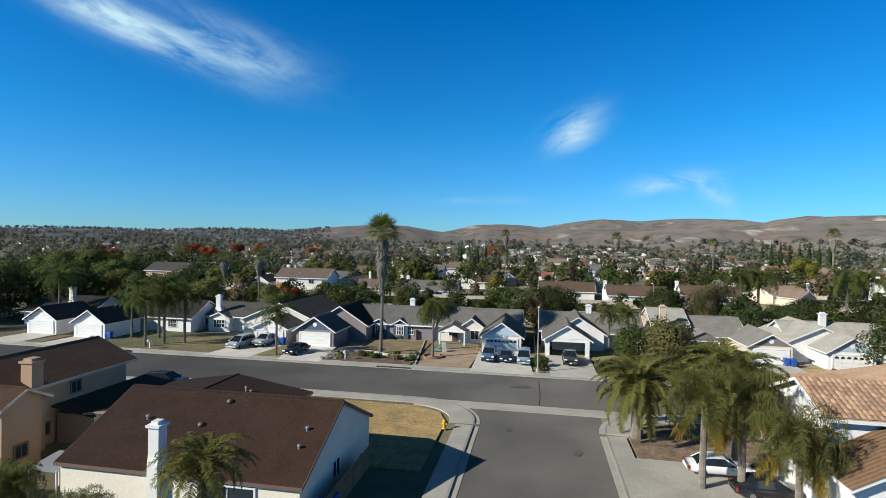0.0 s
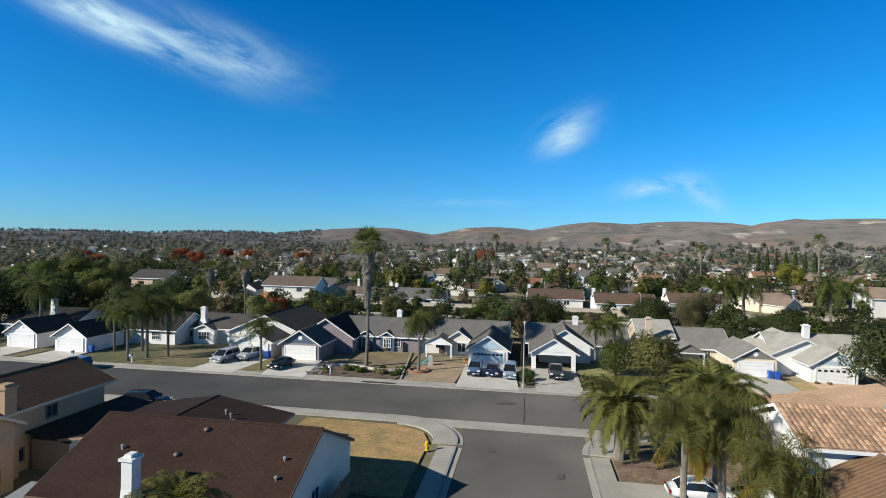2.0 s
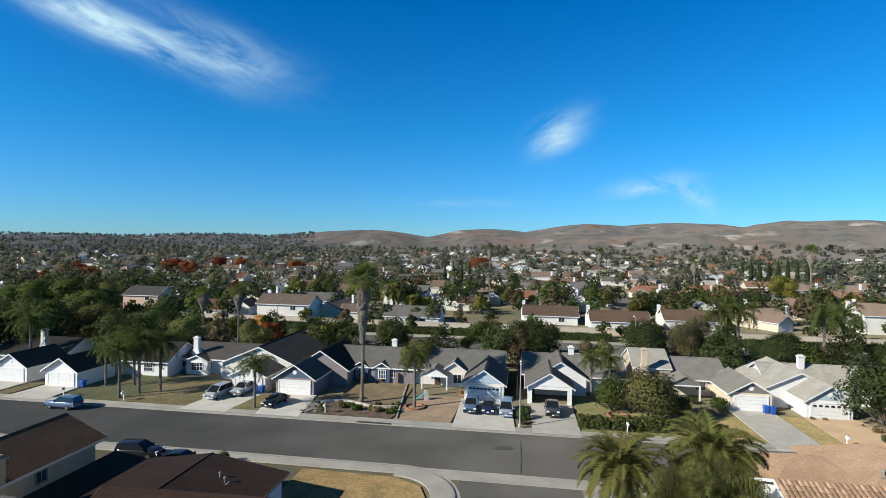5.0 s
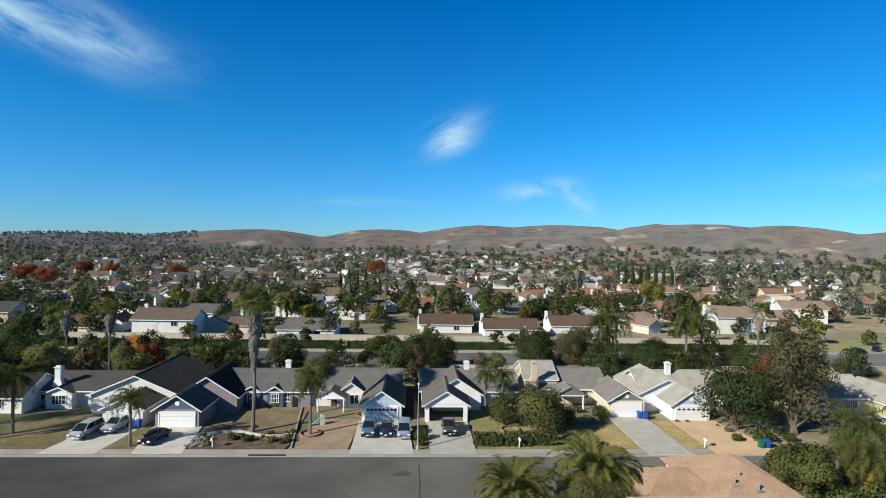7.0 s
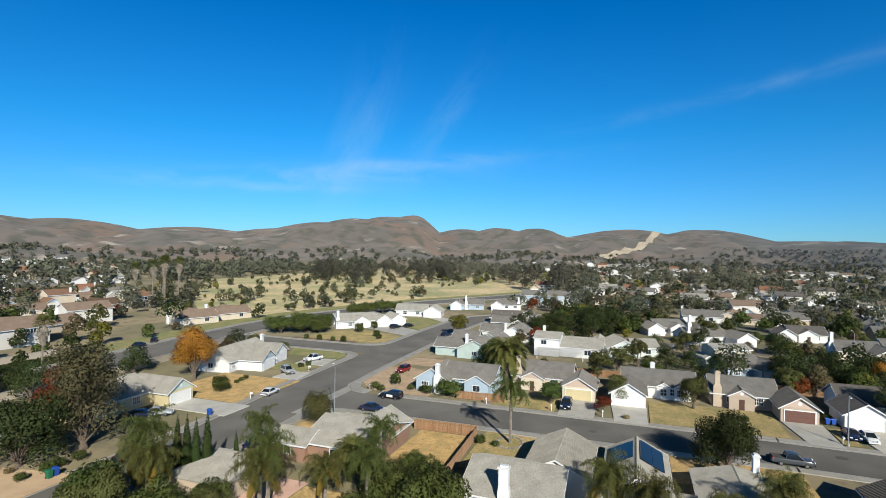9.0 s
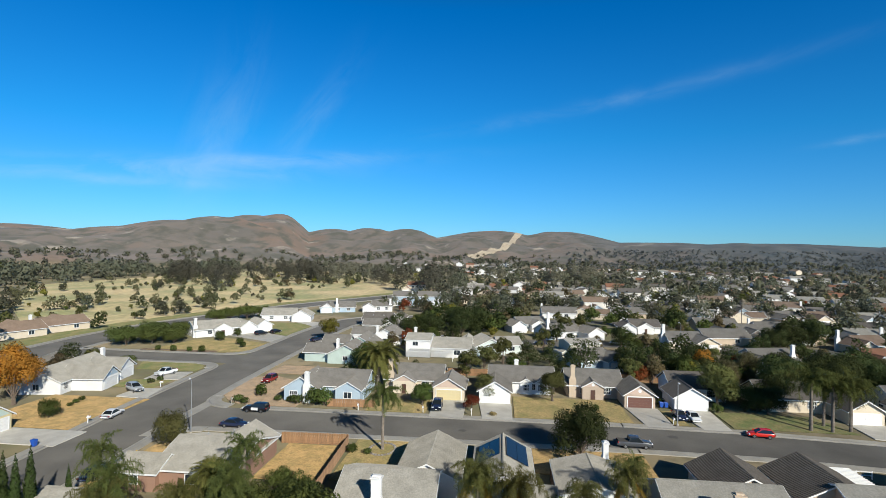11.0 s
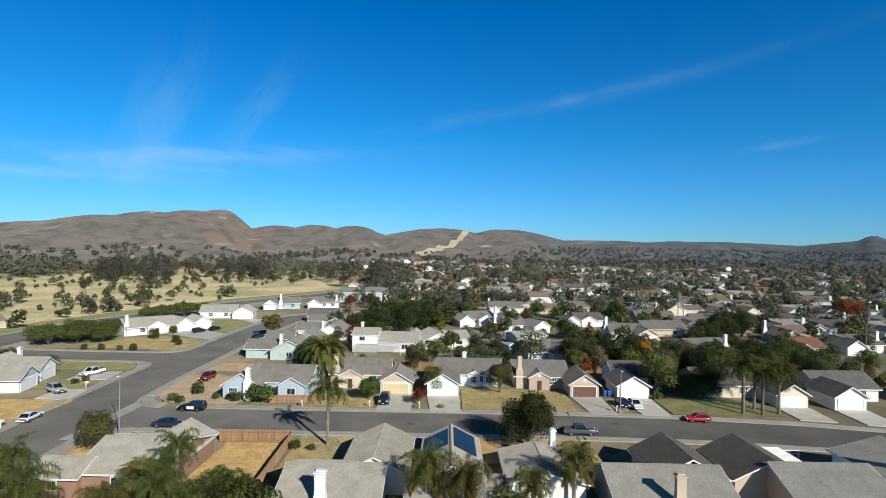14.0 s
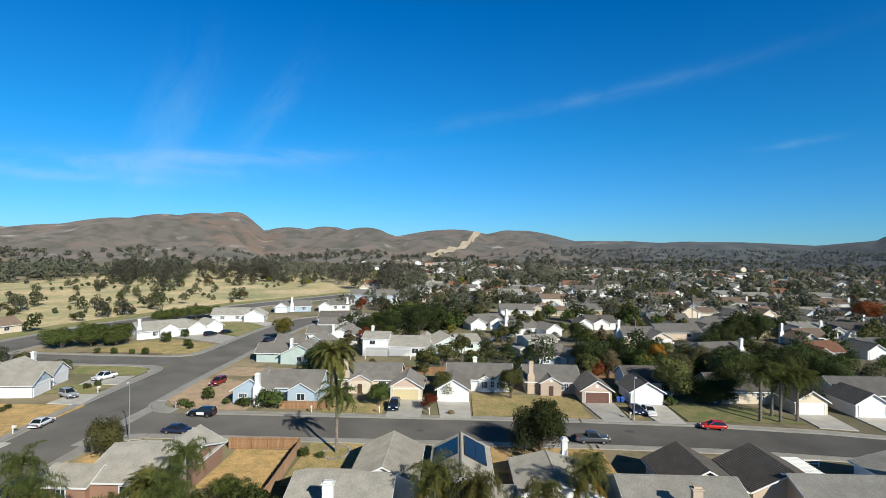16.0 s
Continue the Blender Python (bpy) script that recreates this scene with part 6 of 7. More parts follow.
for x, y, s in ((-110, 121, 1.5), (-118, 127, 1.8), (-126, 117, 1.6), (-120, 136, 1.6), (-108, 112, 1.3), (-133, 128, 1.7), (-140, 140, 1.6)):
    put(airy if x % 4 < 2 else mid_tree, x, y, s, label="tall olive-green tree beyond the houses")
for x, y, s in ((-206, 290, 1.7), (-192, 286, 1.5), (-214, 352, 1.6), (-190, 340, 1.6), (-219, 232, 1.6), (-205, 226, 1.4), (-170, 330, 1.4), (-150, 342, 1.5), (-30, 380, 2.0)):
    put(rust, x, y, s, label="tree in rust-red autumn leaf among the houses")
put(orange, 146, -53, 0.55, label="small yellow-orange autumn tree")
put(rust, 238, -178, 1.5, label="tree in rust-red autumn leaf among the houses")
for x, y, s, a in ((63, -14.5, 0.9, 200), (59.4, 2.4, 1.0, 70), (57.6, -1.8, 0.95, 160), (58.6, -9.0, 0.8, 300)):
    put(queen, x, y, s, a, label="queen palm with feathery fronds in a back yard")
# the crowded gardens between the clay-tiled house and the corner house
for x, y, s in ((39.5, 53.5, 0.95), (37.0, 58.6, 0.45), (33, 59.5, 0.4), (54, 57, 0.5), (44.5, 44, 0.6)):
    put(airy, x, y, s, label="bushy green tree in a crowded garden")
for x, y, s in ((46, 53, 1.25), (58, 46.8, 1.0), (49, 38.5, 1.15), (55, 29, 0.95), (51.5, 27.5, 1.0)):
    put(queen_green, x, y, s, label="slender feathery palm in a crowded garden")
for x, y, s in ((42, 47.5, 0.8), (53.5, 48, 0.5), (57, 23, 0.8), (62, 24, 0.6), (66, 28, 0.45), (60, 29.5, 0.5)):
    put(bigbush, x, y, s)
put(date, 61, 34.4, 0.75, label="young date palm behind the corner house")
# dense trees behind the houses of the parallel street
for x, y, s in ((205, 14, 1.0), (212, 8, 0.95), (192, 33, 0.7), (198, 26, 0.8), (218, 18, 0.9), (186, -41, 0.7), (192, -97, 0.95), (198, -108, 1.0), (186, -90, 0.8), (112, -51, 0.55), (117, -57, 0.7), (124, -70, 0.95), (136, -88, 0.8)):
    put(ficus, x, y, s, label="large dark green tree behind the houses")
for x, y, s in ((-66, 97, 1.3), (-52, 99, 1.1), (-90, 104, 1.4), (-100, 74, 1.0), (-44, 103, 0.9)):
    put(airy, x, y, s, label="olive-green tree behind the houses")
for x, y, s in ((157, 117, 1.15), (161, 111, 1.2), (166, 107, 1.05), (160, 121, 1.1), (167, 114, 1.2), (173, 119, 1.1), (163, 105, 0.8), (211, 117, 1.1), (218, 115, 1.15), (226, 111, 1.2), (233, 107, 1.0), (128.5, 96, 0.6), (178, 112, 1.0)):
    put(bigbush, x, y, s * 0.98, tall=0.8, label="bushy green tree beside the collector road")
put(lime, 180, 58.6, 1.05, label="street tree turning orange beside the kerb")
for x, y, s in ((150.4, 88, 1.6), (150.6, 92, 1.2), (150.4, 97, 1.5), (150.6, 102, 1.3), (160, 80, 1.4), (164, 83, 1.8), (170, 93, 2.6), (180, 92, 2.2)):
    put(bush2, x, y, s * 0.26, label="low dark shrub beside the junction")
for x, y, s in ((122, -48, 0.95), (121, -62, 1.1), (133, -66, 0.9), (139, -52, 0.8), (146, -84, 0.9)):
    put(airy, x, y, s, label="olive-green garden tree behind the houses")
put(airy, 114.2, -44.2, 1.3, label="tall olive-brown garden tree beside a white house")
put(rust, 104.0, 5.4, 0.42, label="small reddish garden tree by a driveway")
put(rust, 66.5, 93, 1.2, label="tree with rust-red autumn leaves")
for x, y, s in ((125, -62, 0.95), (129, -73, 1.0), (120, -70, 0.75), (134, -82, 0.9), (112, -53, 0.6), (118, -47, 0.6)):
    put(ficus, x, y, s, label="dark green tree shading a front lawn")
# tall cypresses and palms further north
for k in range(8):
    put(cyp, 116 + 3.6 * k, 306 - 2 * k, 1.9, tall=1.1 + 0.06 * (k % 3))
for k in range(5):
    put(cyp, -38 + 4 * k, 262 + k, 1.6, tall=1.1 + 0.07 * (k % 2))
# ---- far houses and trees, street by street ----
rng = random.Random(5)
TAKEN = []          # plan rectangles that are built on


def free(x, y, grow=0.0):
    return all(not (a - grow < x < b + grow and c - grow < y < d + grow) for a, b, c, d in TAKEN)


def near_line(x, y, line, dist):
    p = Vector((x, y))
    for a, c in zip(line, line[1:]):
        a, c = Vector(a), Vector(c)
        k = min(max((p - a).dot(c - a) / (c - a).length_squared, 0), 1)
        if (a + (c - a) * k - p).length < dist:
            return True
    return False


for x0, x1, y0, y1 in ((-100, 130, 60, 101), (57, 86, -70, 54), (99, 135, -100, 60), (-60, -8, 20, 60), (5, 50, 30, 66), (128, 270, 30, 110), (128, 182, -34, 30), (176, 232, -70, 0), (290, 318, 26, 70), (140, 170, -140, -62), (172, 200, -132, -54)):
    TAKEN.append((x0, x1, y0, y1))
KINDS = []
for k, (wall, roof, label, st) in enumerate(((WHITE, R_GREY, "white house with a grey roof", 1), (OFFWHITE, R_MID, "off-white house with a brown-grey roof", 1), (CREAM, R_TAN, "cream house with a tan roof", 1),
                                             (WHITE, R_LIGHT, "white house with a light grey roof", 1), (TAN, R_GREY, "tan house with a grey roof", 1), (OFFWHITE, R_TERRA, "off-white house with a terracotta roof", 1),
                                             (OFFWHITE, R_TAN, "two-storey white house with a tan roof", 2), (PINKISH, R_MID, "two-storey beige house with a brown roof", 2), (OFFWHITE, (0.12, 0.08, 0.058), "off-white house with a dark brown roof", 1), (CREAM, (0.20, 0.12, 0.08), "two-storey cream house with a brown roof", 2), (WHITE, R_GREY, "two-storey white house with a grey roof", 2))):
    KINDS.append(tract_house("house", pose(-395 + 25 * k, 388, 0), label, gx=(0, 6.0), main=(4.5, 17) if k % 2 else (-1, 15), wall=wall, roof=roof, gable=wall if k % 3 else BLUEGREY, vent=False, plain=True, storeys=st, chim=(15, 9, 6.3 + 2.4 * (st - 1)) if k % 3 != 1 else None))

for ob in KINDS:
    tagged(ob, group="houses of the far streets")


def far_house(x, y, turn, kind=None):
    k = rng.choice((0, 1, 2, 3, 4, 5, 6, 7, 8, 8, 9)) if kind is None else kind
    a = radians(turn)
    cx, cy = x - 7.5 * math.cos(a) + 7 * math.sin(a), y - 7.5 * math.sin(a) - 7 * math.cos(a)
    copy_thing(KINDS[k], pose(cx, cy, 0, 0, 0, turn))
    TAKEN.append((x - 9.5, x + 9.5, y - 9.5, y + 9.5))


# the row beyond the collector road, seen from behind
for x, y, turn, k in ((-121, 169, 180, 7), (-94, 161, 180, 5), (-70, 158, 180, 6), (-54, 165, 90, 2), (-32, 161, 180, 0), (8, 174, 180, 8), (27, 166, 180, 8), (49, 174, 180, 8), (76, 175, 28, 2), (104, 178, 180, 6),
                      (-146, 165, 180, 2), (-168, 160, 180, 6), (-122, 190, 90, 2), (-92, 188, 90, 8), (-76, 193, 180, 0), (-44, 205, 180, 10), (-22, 198, 90, 8), (2, 226, 180, 5), (-16, 214, 180, 1), (28, 240, 60, 10), (16, 200, 180, 1), (66, 200, 100, 1), (86, 206, 180, 2),
                      (110, 182, 150, 6), (128, 196, 190, 2), (148, 206, 170, 6), (104, 226, 180, 2), (126, 232, 170, 9), (150, 244, 160, 2), (165, 168, 160, 2), (182, 166, 160, 2)):
    far_house(x, y, turn, k)
for row, y in enumerate((236, 262, 290, 318, 348)):
    x = -330 + 7 * row
    while x < 250 - row * 6:
        x += rng.uniform(16.5, 23)
        if abs(x - 43) < 13 and y < 340 or not free(x, y, 5):
            continue
        if math.degrees(math.atan2(x, y)) > 40:
            continue
        if rng.random() < 0.82:
            far_house(x, y + rng.uniform(-3, 3), (0 if row % 2 else 180) + rng.uniform(-12, 12))
for col, x in enumerate((207, 228, 268, 290, 312)):
    y = 22 - 0.28 * (x - 150)
    while y > -0.85 * x - 50:
        y -= rng.uniform(15.5, 20)
        if near_line(x, y, LINE_E, 12) or near_line(x, y, LINE_F, 12) or not free(x, y, 5):
            continue
        if rng.random() < 0.9:
            far_house(x + rng.uniform(-3, 3), y, rng.choice((-90, -90, -90, 90, 0)) + rng.uniform(-14, 14), rng.choice((0, 0, 3, 4, 1) if col < 2 else (0, 0, 1, 2, 3, 3, 4, 6)))
for x in range(-330, -100, 24):
    far_house(x + rng.uniform(-4, 4), 82 + rng.uniform(-2, 2), 0)

SMALL_TREES = []
for k, (lv, h, w, lab) in enumerate(((L_DARK, 9, 8, "dark green leafy garden tree"), (L_MID, 8, 7, "plain green leafy garden tree"), (L_OLIVE, 8, 7, "dull olive-green garden tree"), (L_DARK, 12, 9, "tall dark green tree"), (L_BARE, 8, 6, "half-bare brownish winter tree"), (L_RUST, 7, 6, "tree in rust-coloured autumn leaf"), (L_LIME, 7, 6, "yellow-green leafy garden tree"))):
    SMALL_TREES.append(broadleaf("tree", lab, 50 + k, h, w, lv, 1900, 0.26, 0.08, m=pose(-118 + 13 * k, 108.5, 0), lobes_n=8, tall=1.15))
for ob in SMALL_TREES:
    tagged(ob, group="garden trees between the houses")
LITTLE_PALM = fan_palm("palm_tree", "tall slender green fan palm", 61, 13, pose(-12, 196, 0), 1.8, 2.5, 22, 0.2)
for x, y, s in ((198, 222, 1.6), (202, 219, 1.75), (206, 224, 1.65), (209, 217, 1.7), (193, 228, 1.5), (132, 270, 1.8), (40, 290, 1.6), (-20, 330, 1.7), (72, 240, 1.4)):
    put(LITTLE_PALM, x, y, s)


for k, (x, y) in enumerate(((128, 20), (131, 8), (133, -4), (131, -14), (136, -20), (141, 4), (142, 30), (147, 34), (139, 36), (150, -8), (152, -14), (147, -1), (176, 22), (178, 8), (176, -6), (172, -14), (170, -22), (174, -31), (166, -40), (159, -46), (152, -40), (136, -36), (131, -44),
                            (182, 16), (197, 14), (203, -24), (190, -20), (168, 34), (186, 44), (192, 40), (213, 40), (218, 34), (205, 30), (126, 34), (150, -62), (163, -62), (170, -78), (158, -88), (172, -92), (148, -92), (140, -98), (200, -68), (206, -40))):
    put(SMALL_TREES[(0, 2, 1, 0, 3, 2, 0, 4, 1, 0)[k % 10]], x, y, 0.55 + 0.07 * (k * 5 % 7))
STUFF_TREES = {}     # far garden trees, gathered by foliage


def garden_spot(x0, x1, y0, y1, grow):
    for _ in range(12):
        x, y = rng.uniform(x0, x1), rng.uniform(y0, y1)
        if -56 < math.degrees(math.atan2(x, y)) < 136 and free(x, y, grow) and not any(near_line(x, y, line, half + 3.0) for _, line, half in STREETS):
            return x, y
    return None


def scatter(count, x0, x1, y0, y1, weights=(5, 3, 3, 2, 1, 0.5, 0.5), grow=-3.0, lo=0.6, hi=1.15, palms=0.015, single=True):
    """Garden trees over a stretch of the plan: single ones, or gathered into the far woods of one foliage."""
    for _ in range(count):
        spot = garden_spot(x0, x1, y0, y1, grow)
        if not spot:
            continue
        x, y = spot
        if rng.random() < palms:
            put(LITTLE_PALM, x, y, rng.uniform(0.7, 1.1))
        elif single:
            put(rng.choices(SMALL_TREES, weights)[0], x, y, rng.uniform(lo, hi))
        else:
            k = rng.choices(range(7), weights)[0]
            STUFF_TREES.setdefault(k, []).append((x, y, rng.uniform(lo, hi)))


scatter(56, -130, 140, 102, 118, weights=(5, 3, 3, 2, 2, 0.0001, 0.0001), lo=0.6, hi=1.0)
scatter(44, -180, 160, 138, 156, lo=0.4, hi=0.85, single=False)
scatter(150, -120, 130, 174, 240, weights=(5, 3, 3, 2, 1, 0.8, 0.4), hi=1.35, single=False)
scatter(26, -150, -90, 70, 180, weights=(3, 3, 3, 2, 0.5, 0.5, 0.2), lo=0.8, hi=1.2, single=False)
scatter(45, 126, 152, -110, 26, lo=0.5, hi=0.95)
scatter(62, 150, 240, -150, 40, lo=0.5, hi=1.0, single=False)
scatter(16, 108, 125, -100, 30, lo=0.5, hi=0.8)
scatter(210, -330, 200, 240, 340, weights=(5, 3, 3, 3, 1, 0.8, 0.4), hi=1.4, single=False)
scatter(210, -330, 220, 340, 500, weights=(5, 3, 3, 3, 1, 0.6, 0.3), single=False)
scatter(160, -330, -130, 70, 240, weights=(4, 3, 3, 3, 0.8, 0.8, 0.2), single=False, hi=1.3)
scatter(240, 190, 330, -260, 60, single=False)
scatter(260, 300, 540, -460, 60, single=False)
# park beyond the collector road
lawn([(176, 152), (205, 148), (245, 139), (290, 123), (335, 101), (405, 66), (520, 40), (760, 120), (700, 360), (380, 360), (250, 250), (190, 185)], PARKGRASS, "dry straw-coloured parkland with faded green", 0.06)
lawn([(520, -130), (620, -120), (640, 50), (540, 62)], PARKGRASS, "dry straw-coloured playing field", 0.06)
for _ in range(34):
    cx, cy = rng.uniform(215, 520), rng.uniform(130, 340)
    scatter(rng.randint(2, 5), cx - 22, cx + 22, cy - 7, cy + 7, weights=(2, 3, 4, 0.3, 1, 0, 0.6), lo=0.35, hi=1.0, palms=0.0, single=False)
scatter(26, 200, 330, 150, 240, weights=(1, 3, 5, 0.3, 1, 0, 1), lo=0.25, hi=0.5, palms=0.0)
scatter(30, 180, 300, 190, 330, weights=(2, 4, 4, 0.5, 1, 0, 0.5), lo=0.5, hi=1.0, palms=0.0, single=False)
scatter(120, 420, 720, 70, 350, weights=(1, 3, 5, 0.5, 1, 0, 1), lo=0.4, hi=1.2, palms=0.0, single=False)
scatter(60, 100, 240, 136, 330, single=False)
scatter(80, 230, 560, 130, 340, weights=(1, 4, 5, 0.1, 1, 0, 0.6), lo=0.22, hi=0.5, palms=0.0, single=False)
scatter(40, 205, 330, -290, 40, weights=(5, 3, 2, 5, 1, 0.5, 0.2), lo=0.8, hi=1.2, single=False)
scatter(60, 320, 570, -480, 50, weights=(5, 3, 2, 5, 1, 0.4, 0.2), lo=0.9, hi=1.5, single=False)


def gathered(k, spots, far):
    g = np.random.default_rng(90 + k)
    _, h, w = (9, 8, 8, 12, 8, 7, 7)[k], (9, 8, 8, 12, 8, 7, 7)[k], (8, 7, 7, 9, 6, 6, 6)[k]
    out = []
    for x, y, s in spots:
        H, W = h * s, w * s
        lob = [(x + W * 0.27 * math.cos(a), y + W * 0.27 * math.sin(a), H * g.uniform(0.28, 0.66), W * 0.28, H * 0.27) for a in (0.3, 1.9, 3.2, 4.6)] + [(x, y, H * 0.75, W * 0.26, H * 0.24)]
        near = math.hypot(x, y) < 300
        out.append(leaf_cloud(g, lob, 360 if near else 240, (0.27 if near else 0.33) * s + 0.15, 0.8))
    # beyond 250 m the greens come in their haze-paled colours
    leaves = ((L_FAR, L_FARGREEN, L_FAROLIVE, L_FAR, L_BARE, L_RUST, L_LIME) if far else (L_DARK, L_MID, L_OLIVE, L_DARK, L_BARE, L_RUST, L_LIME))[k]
    tagged(new("garden_woods", cloud_bag(np.concatenate(out)).mesh("garden_woods", leaves)), "far garden trees crowded between the houses", "trees", "", "stuff")


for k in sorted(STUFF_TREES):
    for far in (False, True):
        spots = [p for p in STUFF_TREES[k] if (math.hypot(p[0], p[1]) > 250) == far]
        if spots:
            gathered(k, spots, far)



def far_woods(name, label, seed, count, r0, r1, a0, a1, leaves, size, highest=26, gap=0.25, leaf=40, inside=False):
    """Woods too far off to count: thousands of leafy clumps standing on the ground."""
    g = np.random.default_rng(seed)
    out = []
    for _ in range(count):
        r, a = math.sqrt(g.uniform(r0 * r0, r1 * r1)), g.uniform(a0, a1)
        x, y = r * math.sin(radians(a)), r * math.cos(radians(a))
        z = ground_height(x, y)
        if z > highest or g.uniform() < gap + 0.35 * math.sin(x * 0.013) * math.sin(y * 0.017):
            continue
        if 205 < x < 700 and 60 < y < 350 and not inside:
            continue
        h = size * g.uniform(0.6, 1.4)
        lob = [(x + g.uniform(-2, 2), y + g.uniform(-2, 2), z + h * k, h * 0.42, h * 0.33) for k in (0.28, 0.5, 0.66)]
        out.append(leaf_cloud(g, lob, leaf, h * (0.95 / leaf ** 0.5), 0.95))
    return tagged(new(name, cloud_bag(np.concatenate(out)).mesh(name, leaves)), label, "trees", "", "stuff")


# the haze over these woods sits in their leaf colours
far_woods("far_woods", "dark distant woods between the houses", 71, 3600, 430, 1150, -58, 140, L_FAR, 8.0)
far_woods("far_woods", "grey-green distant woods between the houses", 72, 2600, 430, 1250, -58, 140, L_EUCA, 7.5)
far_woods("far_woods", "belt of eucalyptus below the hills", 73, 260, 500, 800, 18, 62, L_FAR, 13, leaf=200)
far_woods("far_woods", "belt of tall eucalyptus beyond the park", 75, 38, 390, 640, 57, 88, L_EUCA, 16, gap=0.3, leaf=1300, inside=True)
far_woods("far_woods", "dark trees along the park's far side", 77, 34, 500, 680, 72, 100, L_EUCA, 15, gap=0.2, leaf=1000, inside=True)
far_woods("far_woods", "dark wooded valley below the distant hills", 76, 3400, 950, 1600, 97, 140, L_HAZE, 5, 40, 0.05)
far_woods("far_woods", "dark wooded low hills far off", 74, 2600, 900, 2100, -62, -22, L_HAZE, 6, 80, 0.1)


FAR = [[] for _ in range(5)]
g = random.Random(83)
r = 318.0
while r < 960:
    a = -54.0
    while a < 136:
        a += math.degrees(g.uniform(15, 22) / r)
        x, y = r * math.sin(radians(a)) + g.uniform(-4, 4), r * math.cos(radians(a)) + g.uniform(-4, 4)
        park_side = 200 < x < 770 and 40 < y < 370 or 510 < x < 650 and -140 < y < 70
        if 374 < y < 404 and -425 < x < -130:
            continue
        if park_side or (a < 38 and y < 372) or (40 < a < 78) or g.random() < 0.22 + r / 2600 or (x < 320 and y < 40):
            continue
        FAR[g.choice((0, 0, 1, 1, 2, 3, 4))].append((x, y, g.choice((0, 90)) + g.uniform(-14, 14)))
    r += g.uniform(22, 30)


def far_roofs(name, label, spots, wall, roof):
    """Houses too far off to count, as gabled blocks with a garage wing."""
    b, w = Bag(), Bag()
    for x, y, t in spots:
        z = ground_height(x, y)
        c, s = math.cos(radians(t)), math.sin(radians(t))
        l, d, hh = g.uniform(6, 8), g.uniform(4, 5), g.choice((2.8, 2.8, 2.8, 5.2))
        q = lambda u, v, h: (x + u * c - v * s, y + u * s + v * c, z + h)
        p = lambda u, v, h: q(v + 3.5, -u - 3.0, h)
        for at, ll, dd, h0 in ((q, l, d, hh), (p, 5.0, 3.0, 2.6)):
            rise = dd * 0.45
            w.solid([at(-ll, -dd, 0), at(-ll, dd, 0), at(-ll, dd, h0), at(-ll, 0, h0 + rise), at(-ll, -dd, h0)], [at(ll, -dd, 0), at(ll, dd, 0), at(ll, dd, h0), at(ll, 0, h0 + rise), at(ll, -dd, h0)])
            for k in (-1, 1):
                b.slab(at(-ll - 0.5, k * (dd + 0.6), h0 - 0.1), at(ll + 0.5, k * (dd + 0.6), h0 - 0.1), at(ll + 0.5, 0, h0 + rise + 0.2), at(-ll - 0.5, 0, h0 + rise + 0.2), 0.15)
    ob = tagged(new(name, w.mesh(name, paint(wall))), label, "houses", "", "stuff")
    tagged(part("roof", b, paint(roof, kind="roof"), ob), kind="stuff")


far_roofs("far_houses", "distant white houses with grey roofs", FAR[0], WHITE, R_GREY)
far_roofs("far_houses", "distant white houses with light roofs", FAR[1], WHITE, R_LIGHT)
far_roofs("far_houses", "distant cream houses with tan roofs", FAR[2], CREAM, R_TAN)
far_roofs("far_houses", "distant off-white houses with brown roofs", FAR[3], OFFWHITE, R_MID)
far_roofs("far_houses", "distant beige houses with terracotta roofs", FAR[4], PINKISH, R_TERRA)


# ---- vehicles ----
def park(form, colour, x, y, turn, label):
    car("car" if form != "pickup" else "pickup_truck", form, colour, pose(x, y, 0.15 if abs(y - 62) > 9 and not 87 < x < 99.6 else 0.03, 0, 0, turn), label)


C_WHITE, C_SILVER, C_BLACK, C_BLUE, C_NAVY, C_RED, C_DKRED, C_GREY = (0.8, 0.8, 0.8), (0.42, 0.44, 0.46), (0.015, 0.015, 0.018), (0.10, 0.16, 0.26), (0.02, 0.03, 0.07), (0.62, 0.03, 0.02), (0.25, 0.025, 0.02), (0.07, 0.075, 0.085)
park("van", C_SILVER, -45.4, 75.0, -95, "silver van parked on a driveway")
park("suv", C_SILVER, -42.6, 77.2, -95, "silver estate car parked on a driveway")
park("sedan", C_BLACK, -35.2, 73.0, -100, "black sedan parked on a driveway")
park("suv", C_BLUE, -7.0, 76.0, -90, "blue sport utility car on a driveway")
park("sedan", C_NAVY, -4.5, 76.2, -90, "dark sedan parked on a driveway")
park("van", (0.28, 0.34, 0.42), -2.0, 75.6, -90, "pale blue van parked on a driveway")
park("pickup", C_GREY, 4.4, 77.0, -90, "dark pickup before an open garage")
park("suv", C_BLUE, -63.2, 65.9, 178, "blue sport utility car parked at the kerb")
park("suv", C_BLACK, -40.8, 52.3, 5, "black car parked beside a house")
park("sedan", C_BLACK, -35.2, 51.2, 5, "black sedan parked beside a house")
park("sedan", C_WHITE, 13.2, 41.6, 0, "white sedan parked under palms")
park("sedan", C_BLACK, 15.4, 38.4, 0, "black sedan parked under palms")
park("sedan", C_NAVY, 55.8, 67.3, 0, "dark blue sedan parked at the kerb")
park("sedan", C_SILVER, 71.6, 79.4, -60, "silver sedan parked by a house")
park("sedan", C_NAVY, 69.6, 81.0, -60, "dark sedan parked by a house")
park("sedan", C_WHITE, 90.6, 70.3, 6, "white sedan parked at the kerb")
park("suv", C_SILVER, 107.2, 78.0, -120, "silver car on a driveway")
